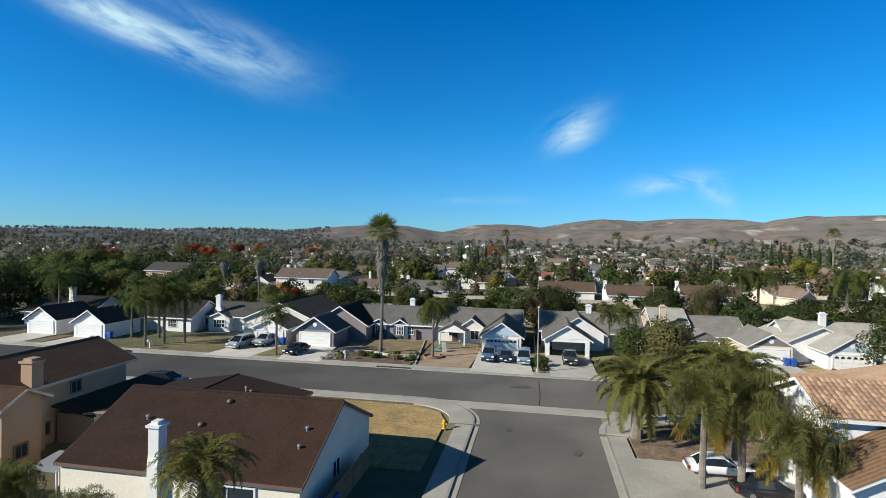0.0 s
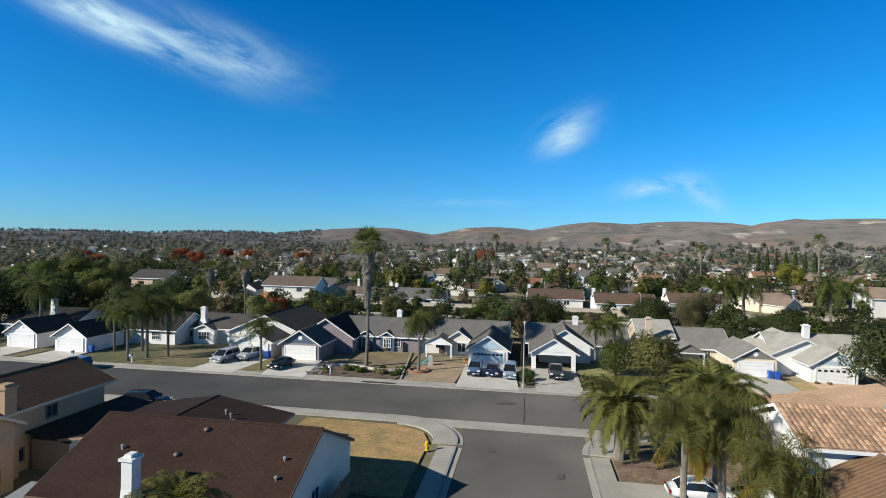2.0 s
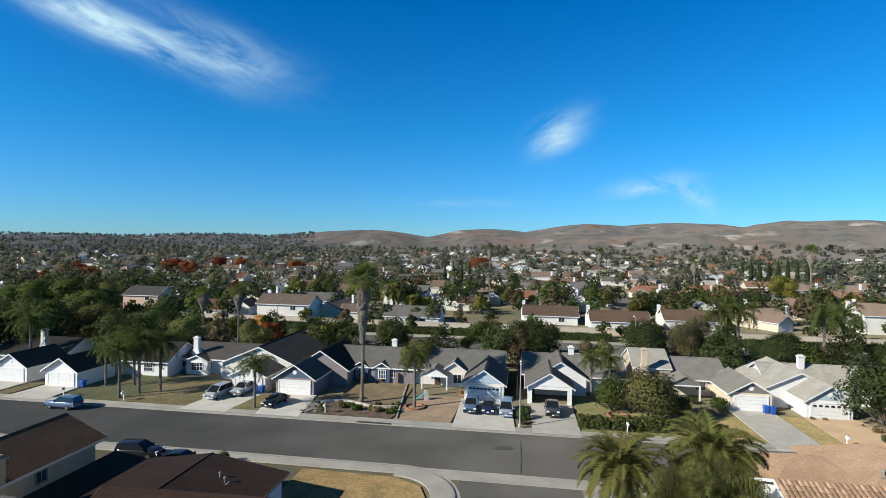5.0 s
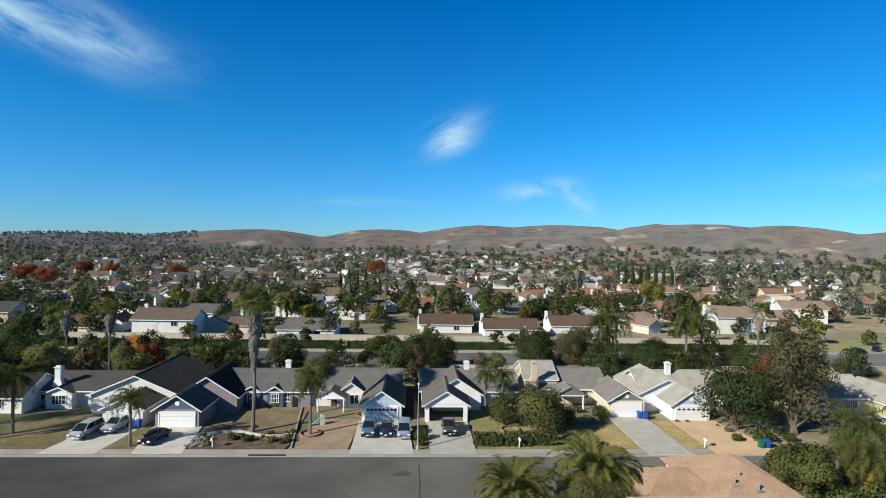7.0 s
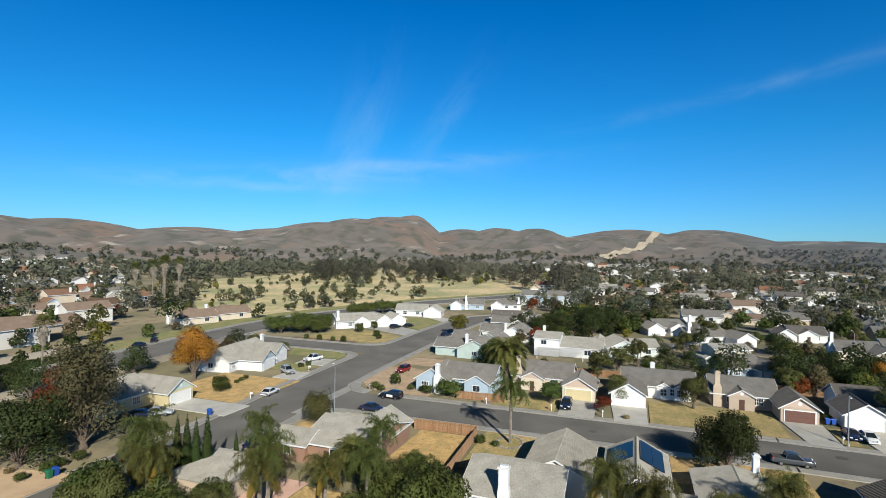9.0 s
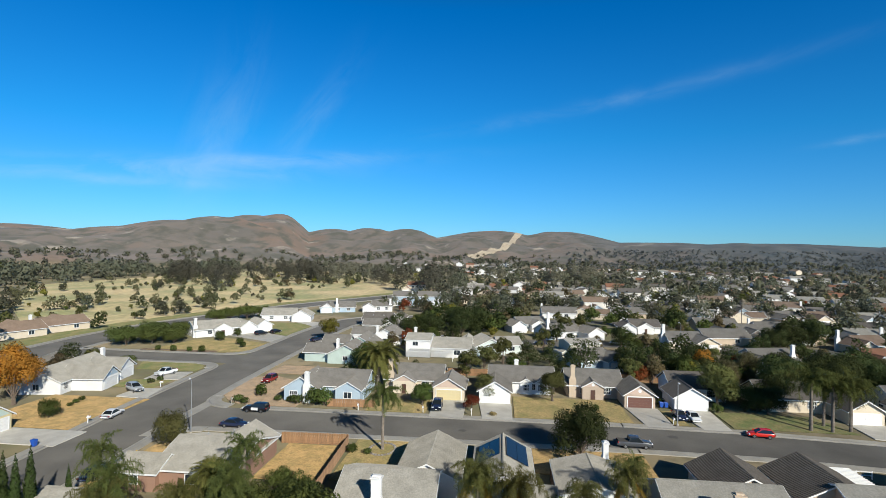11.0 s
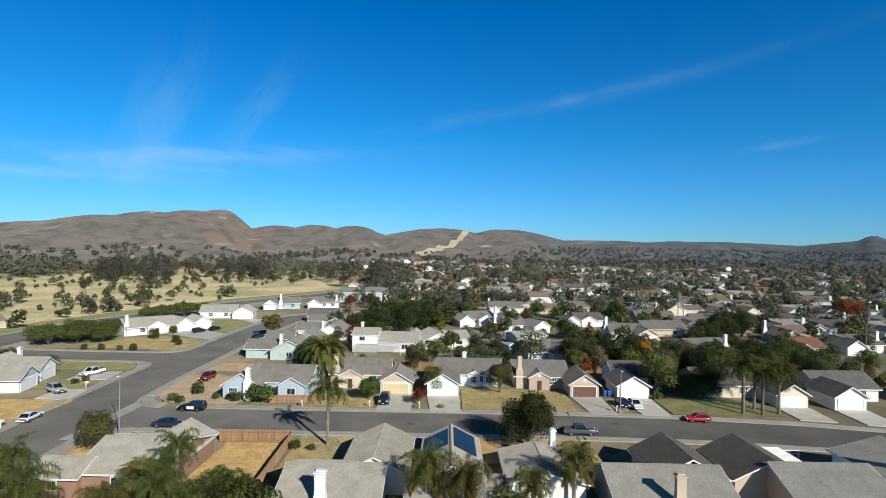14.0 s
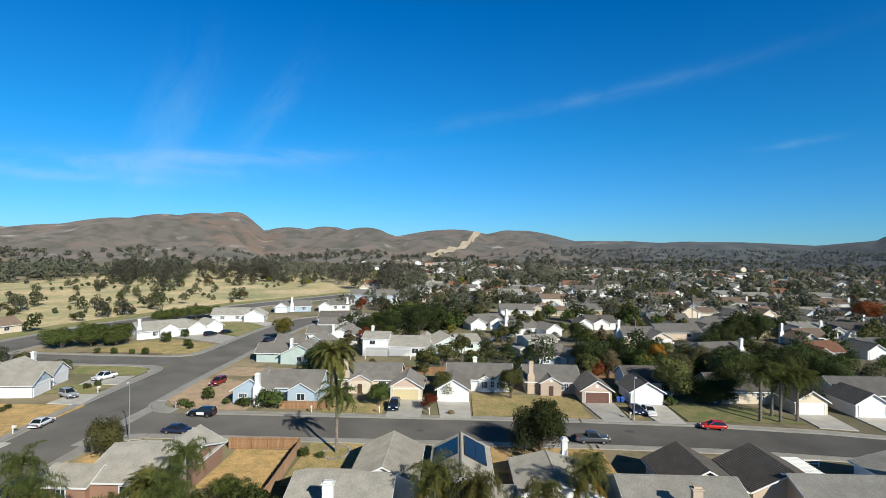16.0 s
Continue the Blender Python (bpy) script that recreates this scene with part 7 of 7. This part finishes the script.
park("pickup", C_WHITE, 122, 80.6, 165, "white pickup on a driveway")
b = car("car", "suv", C_BLACK, pose(97.6, 46.2, 0.03, 0, 0, 88), "black and white car parked at the kerb")
part("door_panel", Bag().box(-0.75, -0.96, 0.5, 0.6, 0.96, 1.0), paint(C_WHITE, 0.25, "car"), b, "white painted door panels")
park("sedan", C_NAVY, 88.7, 46.0, -92, "dark blue sedan parked at the kerb")
park("suv", C_DKRED, 119.8, 53.4, 175, "dark red car in a corner yard")
park("suv", C_NAVY, 104.6, 12.2, 180, "dark blue car on a driveway")
park("hatch", C_WHITE, 104.6, -36.2, 180, "white hatchback on a driveway")
park("sedan", C_NAVY, 105.6, -34.0, 180, "dark sedan on a driveway")
park("suv", C_BLACK, 184, 85.2, -24, "black car parked before a white house")
park("sedan", C_BLACK, 189.6, 82.2, -24, "black sedan parked before a white house")
park("hatch", C_RED, 96.9, -44.6, 84, "bright red hatchback parked at the kerb")
park("pickup", C_GREY, 88.9, -21.6, -90, "grey pickup parked at the kerb")
park("sedan", C_NAVY, 66.5, 54.2, 4, "dark car beside a dry verge")
for x, y, t, c in ((186.6, 20, 90, C_WHITE), (183.2, -14, 90, C_NAVY), (188.6, -40, -90, C_SILVER), (183.4, -70, 90, C_WHITE), (33.6, 185, 90, C_WHITE), (27, 200, 90, C_SILVER), (33.4, 214, 90, C_WHITE), (26.8, 236, 90, C_NAVY), (176, 62, -22, C_NAVY), (196, 52, -22, C_BLUE), (118, 138, 10, C_NAVY), (126, 141, 40, C_NAVY)):
    park("sedan", c, x, y, t, "parked car on a far street")


# ---- street furniture ----
def street_lamp(x, y, turn, height, arm, label):
    t = thing("street_lamp", pose(x, y, 0, 0, 0, turn), label, "street lamp", "street lamps")
    part("pole", Bag().tube([(0, 0, 0), (0, 0, height * 0.5), (0, 0, height)], [0.11, 0.085, 0.06], 8), STEEL, t)
    part("base", Bag().tube([(0, 0, 0), (0, 0, 0.5), (0, 0, 0.6)], [0.2, 0.2, 0.12], 8), CONCRETE, t)
    if arm:
        part("arm", Bag().tube([(0, 0, height), (arm * 0.35, 0, height + 0.35), (arm, 0, height + 0.45)], [0.05, 0.045, 0.04], 6), STEEL, t)
    part("lamp_head", Bag().solid([(arm - 0.1, -0.16, height + 0.34), (arm + 0.6, -0.13, height + 0.34), (arm + 0.6, 0.13, height + 0.34), (arm - 0.1, 0.16, height + 0.34)],
                                  [(arm - 0.1, -0.08, height + 0.52), (arm + 0.5, -0.06, height + 0.48), (arm + 0.5, 0.06, height + 0.48), (arm - 0.1, 0.08, height + 0.52)]), WHITETRIM, t)
    return t


street_lamp(-0.1, 70.1, 90, 8.2, 0.3, "slim pale street lamp on the pavement")
street_lamp(83.6, 50.9, 40, 8.6, 1.8, "tall grey street lamp with curved arm")
street_lamp(100.7, -32.1, 180, 7.6, 0.4, "slim grey street lamp beside a driveway")
street_lamp(185, -60, 0, 8, 1.8, "grey street lamp with curved arm")
street_lamp(-57, 118.5, 90, 8.4, 1.8, "grey street lamp on the collector road")
street_lamp(24, 118.5, 90, 8.4, 1.8, "grey street lamp on the collector road")


def hydrant(x, y):
    t = thing("fire_hydrant", pose(x, y, 0.14), "short yellow cast iron fire hydrant", "fire hydrant")
    part("barrel", Bag().tube([(0, 0, 0), (0, 0, 0.06), (0, 0, 0.08), (0, 0, 0.55), (0, 0, 0.6), (0, 0, 0.78), (0, 0, 0.84)], [0.2, 0.2, 0.13, 0.13, 0.17, 0.13, 0.04], 10), YELLOW, t)
    for a in (0, 90, 180):
        c, s = math.cos(radians(a)), math.sin(radians(a))
        part("outlet", Bag().tube([(0.1 * c, 0.1 * s, 0.45), (0.24 * c, 0.24 * s, 0.45)], [0.08, 0.09], 8), YELLOW, t)


hydrant(-8.4, 46.5)
hydrant(73.8, 53.5)


def mailbox(x, y, turn, material=WHITETRIM, label="white mailbox on a white post"):
    t = thing("mailbox", pose(x, y, 0.12, 0, 0, turn), label, "mailbox", "mailboxes along the kerbs")
    part("post", Bag().box(-0.06, -0.06, 0, 0.06, 0.06, 1.15), material, t)
    part("arm", Bag().box(-0.05, -0.45, 0.95, 0.05, 0.3, 1.05), material, t)
    arch = [(-0.14, 1.06), (0.14, 1.06), (0.14, 1.24), (0.08, 1.33), (-0.08, 1.33), (-0.14, 1.24)]
    part("box", Bag().solid([(a, -0.5, c) for a, c in arch], [(a, 0.1, c) for a, c in arch]), material, t)
    part("flag", Bag().box(0.14, -0.2, 1.15, 0.16, -0.05, 1.4), TAILRED, t)


for x, y in ((39.0, 70.8), (-26.8, 70.6), (-57.6, 70.4), (-67.6, 70.4), (13.5, 70.7), (86.3, 71.6), (111, 74.6)):
    mailbox(x, y, 0)
for x, y in ((101.3, -31.6), (101.2, 5.3), (101.0, 27.2), (101.4, 14.6)):
    mailbox(x, y, -90)
mailbox(101.4, 53.2, -45, CONCRETE, "stone-coloured mailbox on a post")


def wheelie_bin(x, y, turn, material, label):
    t = thing("wheelie_bin", pose(x, y, 0.15, 0, 0, turn), label, "waste bin", "wheelie bins by the garages")
    low, high = [(-0.24, -0.26), (0.24, -0.26), (0.24, 0.28), (-0.24, 0.28)], [(-0.31, -0.36), (0.31, -0.36), (0.31, 0.38), (-0.31, 0.38)]
    part("body", Bag().solid([(*p, 0.08) for p in low], [(*p, 1.0) for p in high]), material, t)
    part("lid", Bag().solid([(-0.34, -0.4, 1.0), (0.34, -0.4, 1.0), (0.34, 0.44, 1.0), (-0.34, 0.44, 1.0)], [(-0.28, -0.3, 1.1), (0.28, -0.3, 1.1), (0.3, 0.4, 1.12), (-0.3, 0.4, 1.12)]), material, t)
    for s in (-1, 1):
        part("wheel", Bag().tube([(s * 0.2, 0.3, 0.11), (s * 0.27, 0.3, 0.11)], [0.11, 0.11], 10), RUBBER, t)


for x, y, mat, lab in ((35.0, 82.9, BLUEBIN, "blue wheeled recycling bin by a garage"), (35.8, 82.6, BLUEBIN, "blue wheeled recycling bin by a garage"), (-40.0, 78.0, BLUEBIN, "blue wheeled recycling bin by a house"),
                       (-68.8, 75.2, BLUEBIN, "blue wheeled recycling bin by a garage"), (46.8, 70.6, GREENBIN, "green wheeled bin at the kerb"), (47.7, 70.7, BLUEBIN, "blue wheeled bin at the kerb"),
                       (75.0, 71.2, BLUEBIN, "blue wheeled bin at the kerb"), (112.4, -33.6, BLUEBIN, "blue wheeled bin beside a garage"), (112.4, -32.7, BLUEBIN, "blue wheeled bin beside a garage"),
                       (-13.0, 29.5, BLUEBIN, "blue wheeled bin beside a white wall"), (-12.6, 30.4, BLUEBIN, "blue wheeled bin beside a white wall")):
    wheelie_bin(x, y, 0, mat, lab)


# ---- fences and walls ----
def board_fence(x0, y0, x1, y1, h, material, label, board=0.38):
    """A fence of single boards on posts and rails."""
    length = math.hypot(x1 - x0, y1 - y0)
    t = thing("board_fence", pose(x0, y0, 0, 0, 0, math.degrees(math.atan2(y1 - y0, x1 - x0))), label, "fence")
    n = max(2, int(length / board))
    one = shared(("board", board, h, material.name), lambda: Bag().solid([(0.01, -0.015, 0.05), (board - 0.01, -0.015, 0.05), (board - 0.01, 0.015, 0.05), (0.01, 0.015, 0.05)], [(0.01, -0.015, h), (board - 0.01, -0.015, h), (board - 0.01, 0.015, h), (0.01, 0.015, h)]), material)
    for i in range(n):
        part("board", one, None, t, at=pose(i * length / n, 0, 0.02 * ((i * 7) % 3)))
    for z in (0.3, h - 0.3):
        part("rail", Bag().box(0, 0.02, z, length, 0.07, z + 0.09), material, t)
    post = shared(("post", h, material.name), lambda: Bag().box(-0.05, 0.02, 0, 0.05, 0.12, h + 0.05), material)
    for i in range(int(length / 2.4) + 1):
        part("post", post, None, t, at=pose(min(i * 2.4, length), 0, 0))


board_fence(66.6, 23.2, 82.4, 23.8, 1.8, WOODFENCE, "weathered brown board fence beside a yard")
# brighter orange boards put this run's sunlit inner face into the wood colour
board_fence(82.8, 24.0, 82.4, 34.8, 1.8, ORANGEFENCE, "sunlit orange-brown board fence along the pavement")
board_fence(102.8, 34.0, 103.4, 24.4, 1.6, ORANGEFENCE, "new orange-brown board fence beside the pavement")
board_fence(-0.6, 83, -0.6, 104, 1.8, WOODFENCE, "brown board fence between two houses")
board_fence(17.6, 86, 17.6, 106, 1.8, WOODFENCE, "brown board fence between two houses")
board_fence(-20.5, 88, -20.5, 108, 1.8, WOODFENCE, "brown board fence between two houses")
edge = thing("garden_edging", pose(-16.6, 70.3, 0, 0, 0, 97.5), "low pale timber edging between two front yards", "edging")
for k in range(7):
    part("sleeper", Bag().box(k * 2.5, -0.1, 0.02, k * 2.5 + 2.46, 0.1, 0.3), CONCRETE, edge)
bed_wall = thing("bed_wall", pose(-29, 75.2, 0.12), "low curved wall of pale blocks round a planting bed", "garden wall")
for k in range(26):
    u = k / 25
    part("block", shared(("bed_block", 1), lambda: Bag().box(-0.22, -0.12, 0, 0.22, 0.12, 0.35), DRIVE), None, bed_wall, at=pose(11.2 * u, 0.9 * math.sin(u * 6.0), 0, 0, 0, 24 * math.cos(u * 6.0)))
board_fence(-12.5, 26, -12.5, 37.4, 1.7, WOODFENCE, "shaded board fence beside the house")
# behind the near houses
board_fence(56, 23.0, 66.4, 23.2, 1.8, WOODFENCE, "weathered board fence behind the house")
board_fence(57, -6.8, 74, -6.9, 1.7, WOODFENCE, "brown board fence between back yards")
board_fence(134, 26, 134, -44, 1.8, ORANGEFENCE, "long brown board fence behind back yards", 0.7)


def block_wall(line, h, label, material=paint((0.52, 0.45, 0.36))):
    w = lone("garden_wall", ribbon(line, -0.1, 0.1, h, h), material, label, "wall", "structure")
    part("coping", ribbon(line, -0.16, 0.16, h + 0.08, 0.08), CONCRETE, w)


block_wall([(-400, 147), (-100, 147.5), (20, 148.5), (100, 147)], 1.8, "pale block wall behind the collector road")
block_wall([(-160, 112), (50, 113), (100, 114), (122, 118), (136, 122)], 1.7, "pale block wall along the collector road")
lone("verge", ribbon(LINE_C, -20, -9.8, 0.1, 0.08), GREENLAWN, "green verge along the collector road", "verge", "structure")
lone("verge", ribbon(LINE_C[:4], 9.8, 13.5, 0.1, 0.08), LAWN, "dull green verge along the collector road", "verge", "structure")

# ---- front yard things ----
hedge("hedge", "low clipped green box hedge by the pavement", 41, 7.6, 11.2, 71.0, 72.8, 1.5, L_OLIVE)
hedge("hedge", "low clipped green box hedge by the pavement", 42, 11.8, 15.2, 71.0, 72.8, 1.6, L_OLIVE)
hedge("hedge", "low clipped green box hedge by the pavement", 43, 15.5, 18.9, 71.2, 73.0, 1.6, L_OLIVE)
RNG2 = random.Random(9)


def stone_mesh(k):
    g = random.Random(k)
    ring = [(math.cos(a) * g.uniform(0.8, 1.1), math.sin(a) * g.uniform(0.8, 1.1)) for a in [i * math.pi / 3.5 for i in range(7)]]
    return Bag().solid([(x, y, -0.2) for x, y in ring], [(x * 0.7 + 0.05, y * 0.7, g.uniform(0.5, 0.75)) for x, y in ring])


STONES = [stone_mesh(k).mesh("stone", ROCK) for k in range(4)]


def stone_pile(name, label, spots, size):
    t = thing(name, pose(*spots[0], 0.14), label, "rocks")
    for x, y in spots:
        s = size * RNG2.uniform(0.6, 1.3)
        part("stone", STONES[RNG2.randrange(4)], None, t, at=Matrix.Translation((x - spots[0][0], y - spots[0][1], 0)) @ pose(0, 0, 0, 0, 0, RNG2.uniform(0, 360)) @ Matrix.Diagonal((s, s, s * 0.7, 1)))


stone_pile("rock_slope", "pile of pale grey landscaping rocks beside a driveway", [(-30.0 + RNG2.uniform(-0.4, 1.2) + 0.25 * k % 1, 70.6 + 0.085 * k) for k in range(60)], 0.3)
for cx, cy, r, n in ((-15.2, 75.6, 1.4, 22), (13.4, 77.4, 1.3, 20), (-8.2, 84.0, 1.5, 18)):
    t = thing("planter_ring", pose(cx, cy, 0.13), "low ring of terracotta edging blocks round a tree", "planter")
    blk = shared(("edging", r), lambda: Bag().box(-0.2, -0.12, 0, 0.2, 0.12, 0.24), BRICKRED)
    for k in range(n):
        a = 360 * k / n
        part("edging_block", blk, None, t, at=pose(r * math.cos(radians(a)), r * math.sin(radians(a)), 0, 0, 0, a + 90))
t = thing("rock_ring", pose(81.8, 18.2, 0.13), "dark planted ring of rocks round a palm", "planter")
for k in range(26):
    a = 360 * k / 26
    part("stone", STONES[k % 4], None, t, at=pose(2.6 * math.cos(radians(a)), 2.0 * math.sin(radians(a)), 0, 0, 0, a) @ Matrix.Diagonal((0.28, 0.28, 0.25, 1)))
for k in range(26):
    put(small if k % 4 else drysmall, -28.5 + 11.2 * RNG2.random(), 70.8 + 5.2 * RNG2.random(), RNG2.uniform(0.5, 0.95))
for x, y, s in ((-7.6, 84.6, 0.9), (-8.9, 83.4, 0.7), (0.4, 73.4, 1.6), (0.3, 71.6, 1.0), (0.2, 76, 1.2), (26, 86, 1.2), (28.6, 82.8, 2.0), (29.2, 85, 1.6), (22, 88.5, 1.2), (48, 72.6, 1.6), (50, 73.2, 1.3), (52.4, 73, 1.5), (45, 73.2, 1.2), (103.6, 40.6, 2.0), (103.8, 36.6, 3.3), (103.6, 34.9, 3.3),
                (103, 52.5, 1.6), (101.8, 50.6, 1.4), (105, 45, 1.3), (104.6, 42.4, 1.3), (108, 50, 1.9), (111, 51.5, 1.8), (110, 15.4, 2.2), (109, 22, 1.6), (80, 22.5, 1.4), (79.6, 20, 1.0), (113.6, -33, 1.6), (110.6, -42.8, 1.8), (108.4, -19, 1.2), (111, 80.4, 1.2), (99, 83.4, 1.0), (97, 83, 1.0), (95, 82.6, 0.9), (114, 79, 1.3), (116.4, 78.4, 1.2)):
    put(small, x, y, s)
for x, y, s in ((-27, 88, 1.2), (-23.6, 88.4, 1.0), (42, 81.4, 0.5), (40.4, 81.4, 0.5), (46, 77, 0.9), (101.8, 1.2, 0.9), (112, 0, 1.4)):
    put(drysmall, x, y, s)


def slide(x, y):
    t = thing("toy_slide", pose(x, y, 0.13, 0, 0, 200), "small plastic toy slide in teal and white", "slide")
    part("chute", Bag().solid([(0, -0.25, 1.0), (0, 0.25, 1.0), (0.0, 0.25, 1.05), (0.0, -0.25, 1.05)], [(1.5, -0.25, 0.05), (1.5, 0.25, 0.05), (1.5, 0.25, 0.1), (1.5, -0.25, 0.1)]), paint((0.05, 0.35, 0.38), 0.4, "plastic"), t)
    for s in (-0.3, 0.3):
        part("side_panel", Bag().solid([(-0.5, s - 0.04, 0), (0.2, s - 0.04, 0), (0.1, s - 0.04, 1.4), (-0.4, s - 0.04, 1.4)], [(-0.5, s + 0.04, 0), (0.2, s + 0.04, 0), (0.1, s + 0.04, 1.4), (-0.4, s + 0.04, 1.4)]), paint((0.75, 0.72, 0.65), 0.4, "plastic"), t)
    for k in range(3):
        part("step", Bag().box(-0.5 + 0.06 * k, -0.26, 0.25 + 0.28 * k, -0.36 + 0.06 * k, 0.26, 0.3 + 0.28 * k), paint((0.6, 0.1, 0.05), 0.4, "plastic"), t)


slide(-14.4, 79.6)


def canopy(x, y, colour, label, h=2.6, w=3.0):
    t = thing("garden_canopy", pose(x, y, 0), label, "canopy")
    part("cover", Bag().solid([(-w / 2, -w / 2, h), (w / 2, -w / 2, h), (w / 2, w / 2, h), (-w / 2, w / 2, h)], [(-0.3, -0.3, h + 0.9), (0.3, -0.3, h + 0.9), (0.3, 0.3, h + 0.9), (-0.3, 0.3, h + 0.9)]), colour, t)
    for a in (-1, 1):
        for c in (-1, 1):
            part("post", Bag().tube([(a * w * 0.46, c * w * 0.46, 0), (a * w * 0.46, c * w * 0.46, h)], [0.04, 0.04], 6), STEEL, t)


canopy(-40.6, 103, paint((0.55, 0.14, 0.04), 0.7, "cloth"), "orange cloth canopy in a back yard")
canopy(-40.6, 100, paint((0.04, 0.14, 0.5), 0.7, "cloth"), "blue cloth canopy in a back yard", 2.0, 2.6)
canopy(-6.0, 103.5, WHITETRIM, "white peaked canopy in a back yard")


def pergola(x, y, turn, l, w, label):
    t = thing("pergola", pose(x, y, 0, 0, 0, turn), label, "pergola")
    for a in (0, l):
        for c in (0, w):
            part("post", Bag().box(a - 0.07, c - 0.07, 0, a + 0.07, c + 0.07, 2.4), WHITETRIM, t)
    for c in (0, w):
        part("beam", Bag().box(-0.3, c - 0.05, 2.4, l + 0.3, c + 0.05, 2.58), WHITETRIM, t)
    one = shared(("rafter", w), lambda: Bag().box(-0.04, -0.3, 2.58, 0.04, w + 0.3, 2.72), WHITETRIM)
    for k in range(int(l / 0.45) + 1):
        part("rafter", one, None, t, at=pose(k * 0.45, 0, 0))


pergola(71.5, -46.6, 0, 6, 2.4, "white timber pergola beside a tiled wing")
pergola(36.4, 92.6, 0, 2.2, 2.0, "white timber pergola between two houses")
pergola(154.6, 13.2, 90, 12.6, 4, "long white patio cover behind a house")
t = thing("rail_fence", pose(80.9, -45.8, 0, 0, 0, -90), "white timber rail fence by the pavement", "fence")
for k in range(4):
    part("post", Bag().box(k * 2.1 - 0.06, -0.06, 0, k * 2.1 + 0.06, 0.06, 1.15), WHITETRIM, t)
for z in (0.45, 0.95):
    part("rail", Bag().box(0, -0.03, z, 6.3, 0.03, z + 0.12), WHITETRIM, t)

# ---- marks on the streets ----
for pts in ([(-3.4, 62.2), (-2.4, 62.0), (-1.2, 62.3), (-0.8, 62.9), (-1.4, 63.5), (-2.6, 63.2)], [(0.02, 56), (0.1, 56), (0.2, 60), (0.06, 65.5), (-0.02, 65.5), (0.1, 60)], [(2.8, 43.2), (3.2, 43.0), (3.5, 43.4), (3.5, 44.1), (3.0, 44.2)], [(-3.0, 47.6), (-2.6, 47.4), (-2.3, 47.7), (-2.5, 48.1), (-3.0, 48.1)],
            [(92, 6), (92.8, 5.7), (93.4, 6.2), (93.1, 7.0), (92.3, 7.1)], [(94, -30), (95, -30.3), (95.6, -29.6), (95.0, -28.6), (94.2, -28.8)]):
    lone("road_stain", patch_of(pts, 0.046, 0.006), PATCHED, "dark oil and tar stain on asphalt", "stain", "structure")
# a solid dark slab stands for the shade in the drain's open slot
inlet = lone("storm_drain", Bag().box(-21.4, 67.95, 0.03, -16.8, 68.25, 0.154), DARK, "dark storm drain inlet in the kerb", "drain", "structure")
for k, (x0, x1) in enumerate(((-150, -86), (-84, -20), (-18, 22), (38, 96))):
    hedge("hedge", "long dark green roadside hedge", 40 + k, x0, x1, 137.2, 138.6, 1.9, L_DARK)
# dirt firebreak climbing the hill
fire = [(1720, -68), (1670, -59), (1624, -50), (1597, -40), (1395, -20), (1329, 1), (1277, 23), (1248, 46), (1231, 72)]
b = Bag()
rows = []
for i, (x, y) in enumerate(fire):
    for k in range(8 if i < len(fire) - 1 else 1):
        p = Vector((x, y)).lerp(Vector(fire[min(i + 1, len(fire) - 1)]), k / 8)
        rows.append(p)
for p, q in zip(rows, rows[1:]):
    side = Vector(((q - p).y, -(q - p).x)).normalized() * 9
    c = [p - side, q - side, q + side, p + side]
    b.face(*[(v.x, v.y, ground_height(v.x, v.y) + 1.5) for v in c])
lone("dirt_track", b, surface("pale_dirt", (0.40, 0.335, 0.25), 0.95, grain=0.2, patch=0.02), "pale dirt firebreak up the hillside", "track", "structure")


# ---- clay tiles of the near roof, last ----
CLAY = surface("clay_tile", (0.44, 0.285, 0.185), 0.85, vary=0.14, grain=6, patch=2.0, per_object=0.34, second=(0.35, 0.21, 0.13))
tile_w, tile_l, slope_w = 0.34, 0.42, 3.4
y_eave, z_eave = 34.6, 6.91
k_up = 1.35 / 3.4


def tile_bag(b, x, y, z):
    """One barrel tile: a half-round shell that lies down the slope."""
    low, high = [], []
    for i in range(5):
        a = math.pi * i / 4
        u, h = math.cos(a) * 0.16, math.sin(a) * 0.09 + 0.02
        low.append((x + u, y, z + h + 0.05))
        high.append((x + u * 0.85, y + tile_l * 1.08, z + h + tile_l * 1.08 * k_up))
    n = len(b.v)
    b.v += low + high
    for i in range(4):
        b.f.append((n + i, n + i + 1, n + 6 + i, n + 5 + i))
    b.f.append((n, n + 1, n + 2, n + 3, n + 4))


ONE_TILE = Bag()
tile_bag(ONE_TILE, 0, 0, 0)
ONE_TILE = ONE_TILE.mesh("tile", CLAY)
for j in range(9):
    for i in range(32):
        x, y = 17.0 + i * tile_w, y_eave + 0.02 + j * tile_l
        z = z_eave + (y - y_eave) * k_up
        part("tile", ONE_TILE, None, tiled, at=Matrix.Translation((x, y, z)))
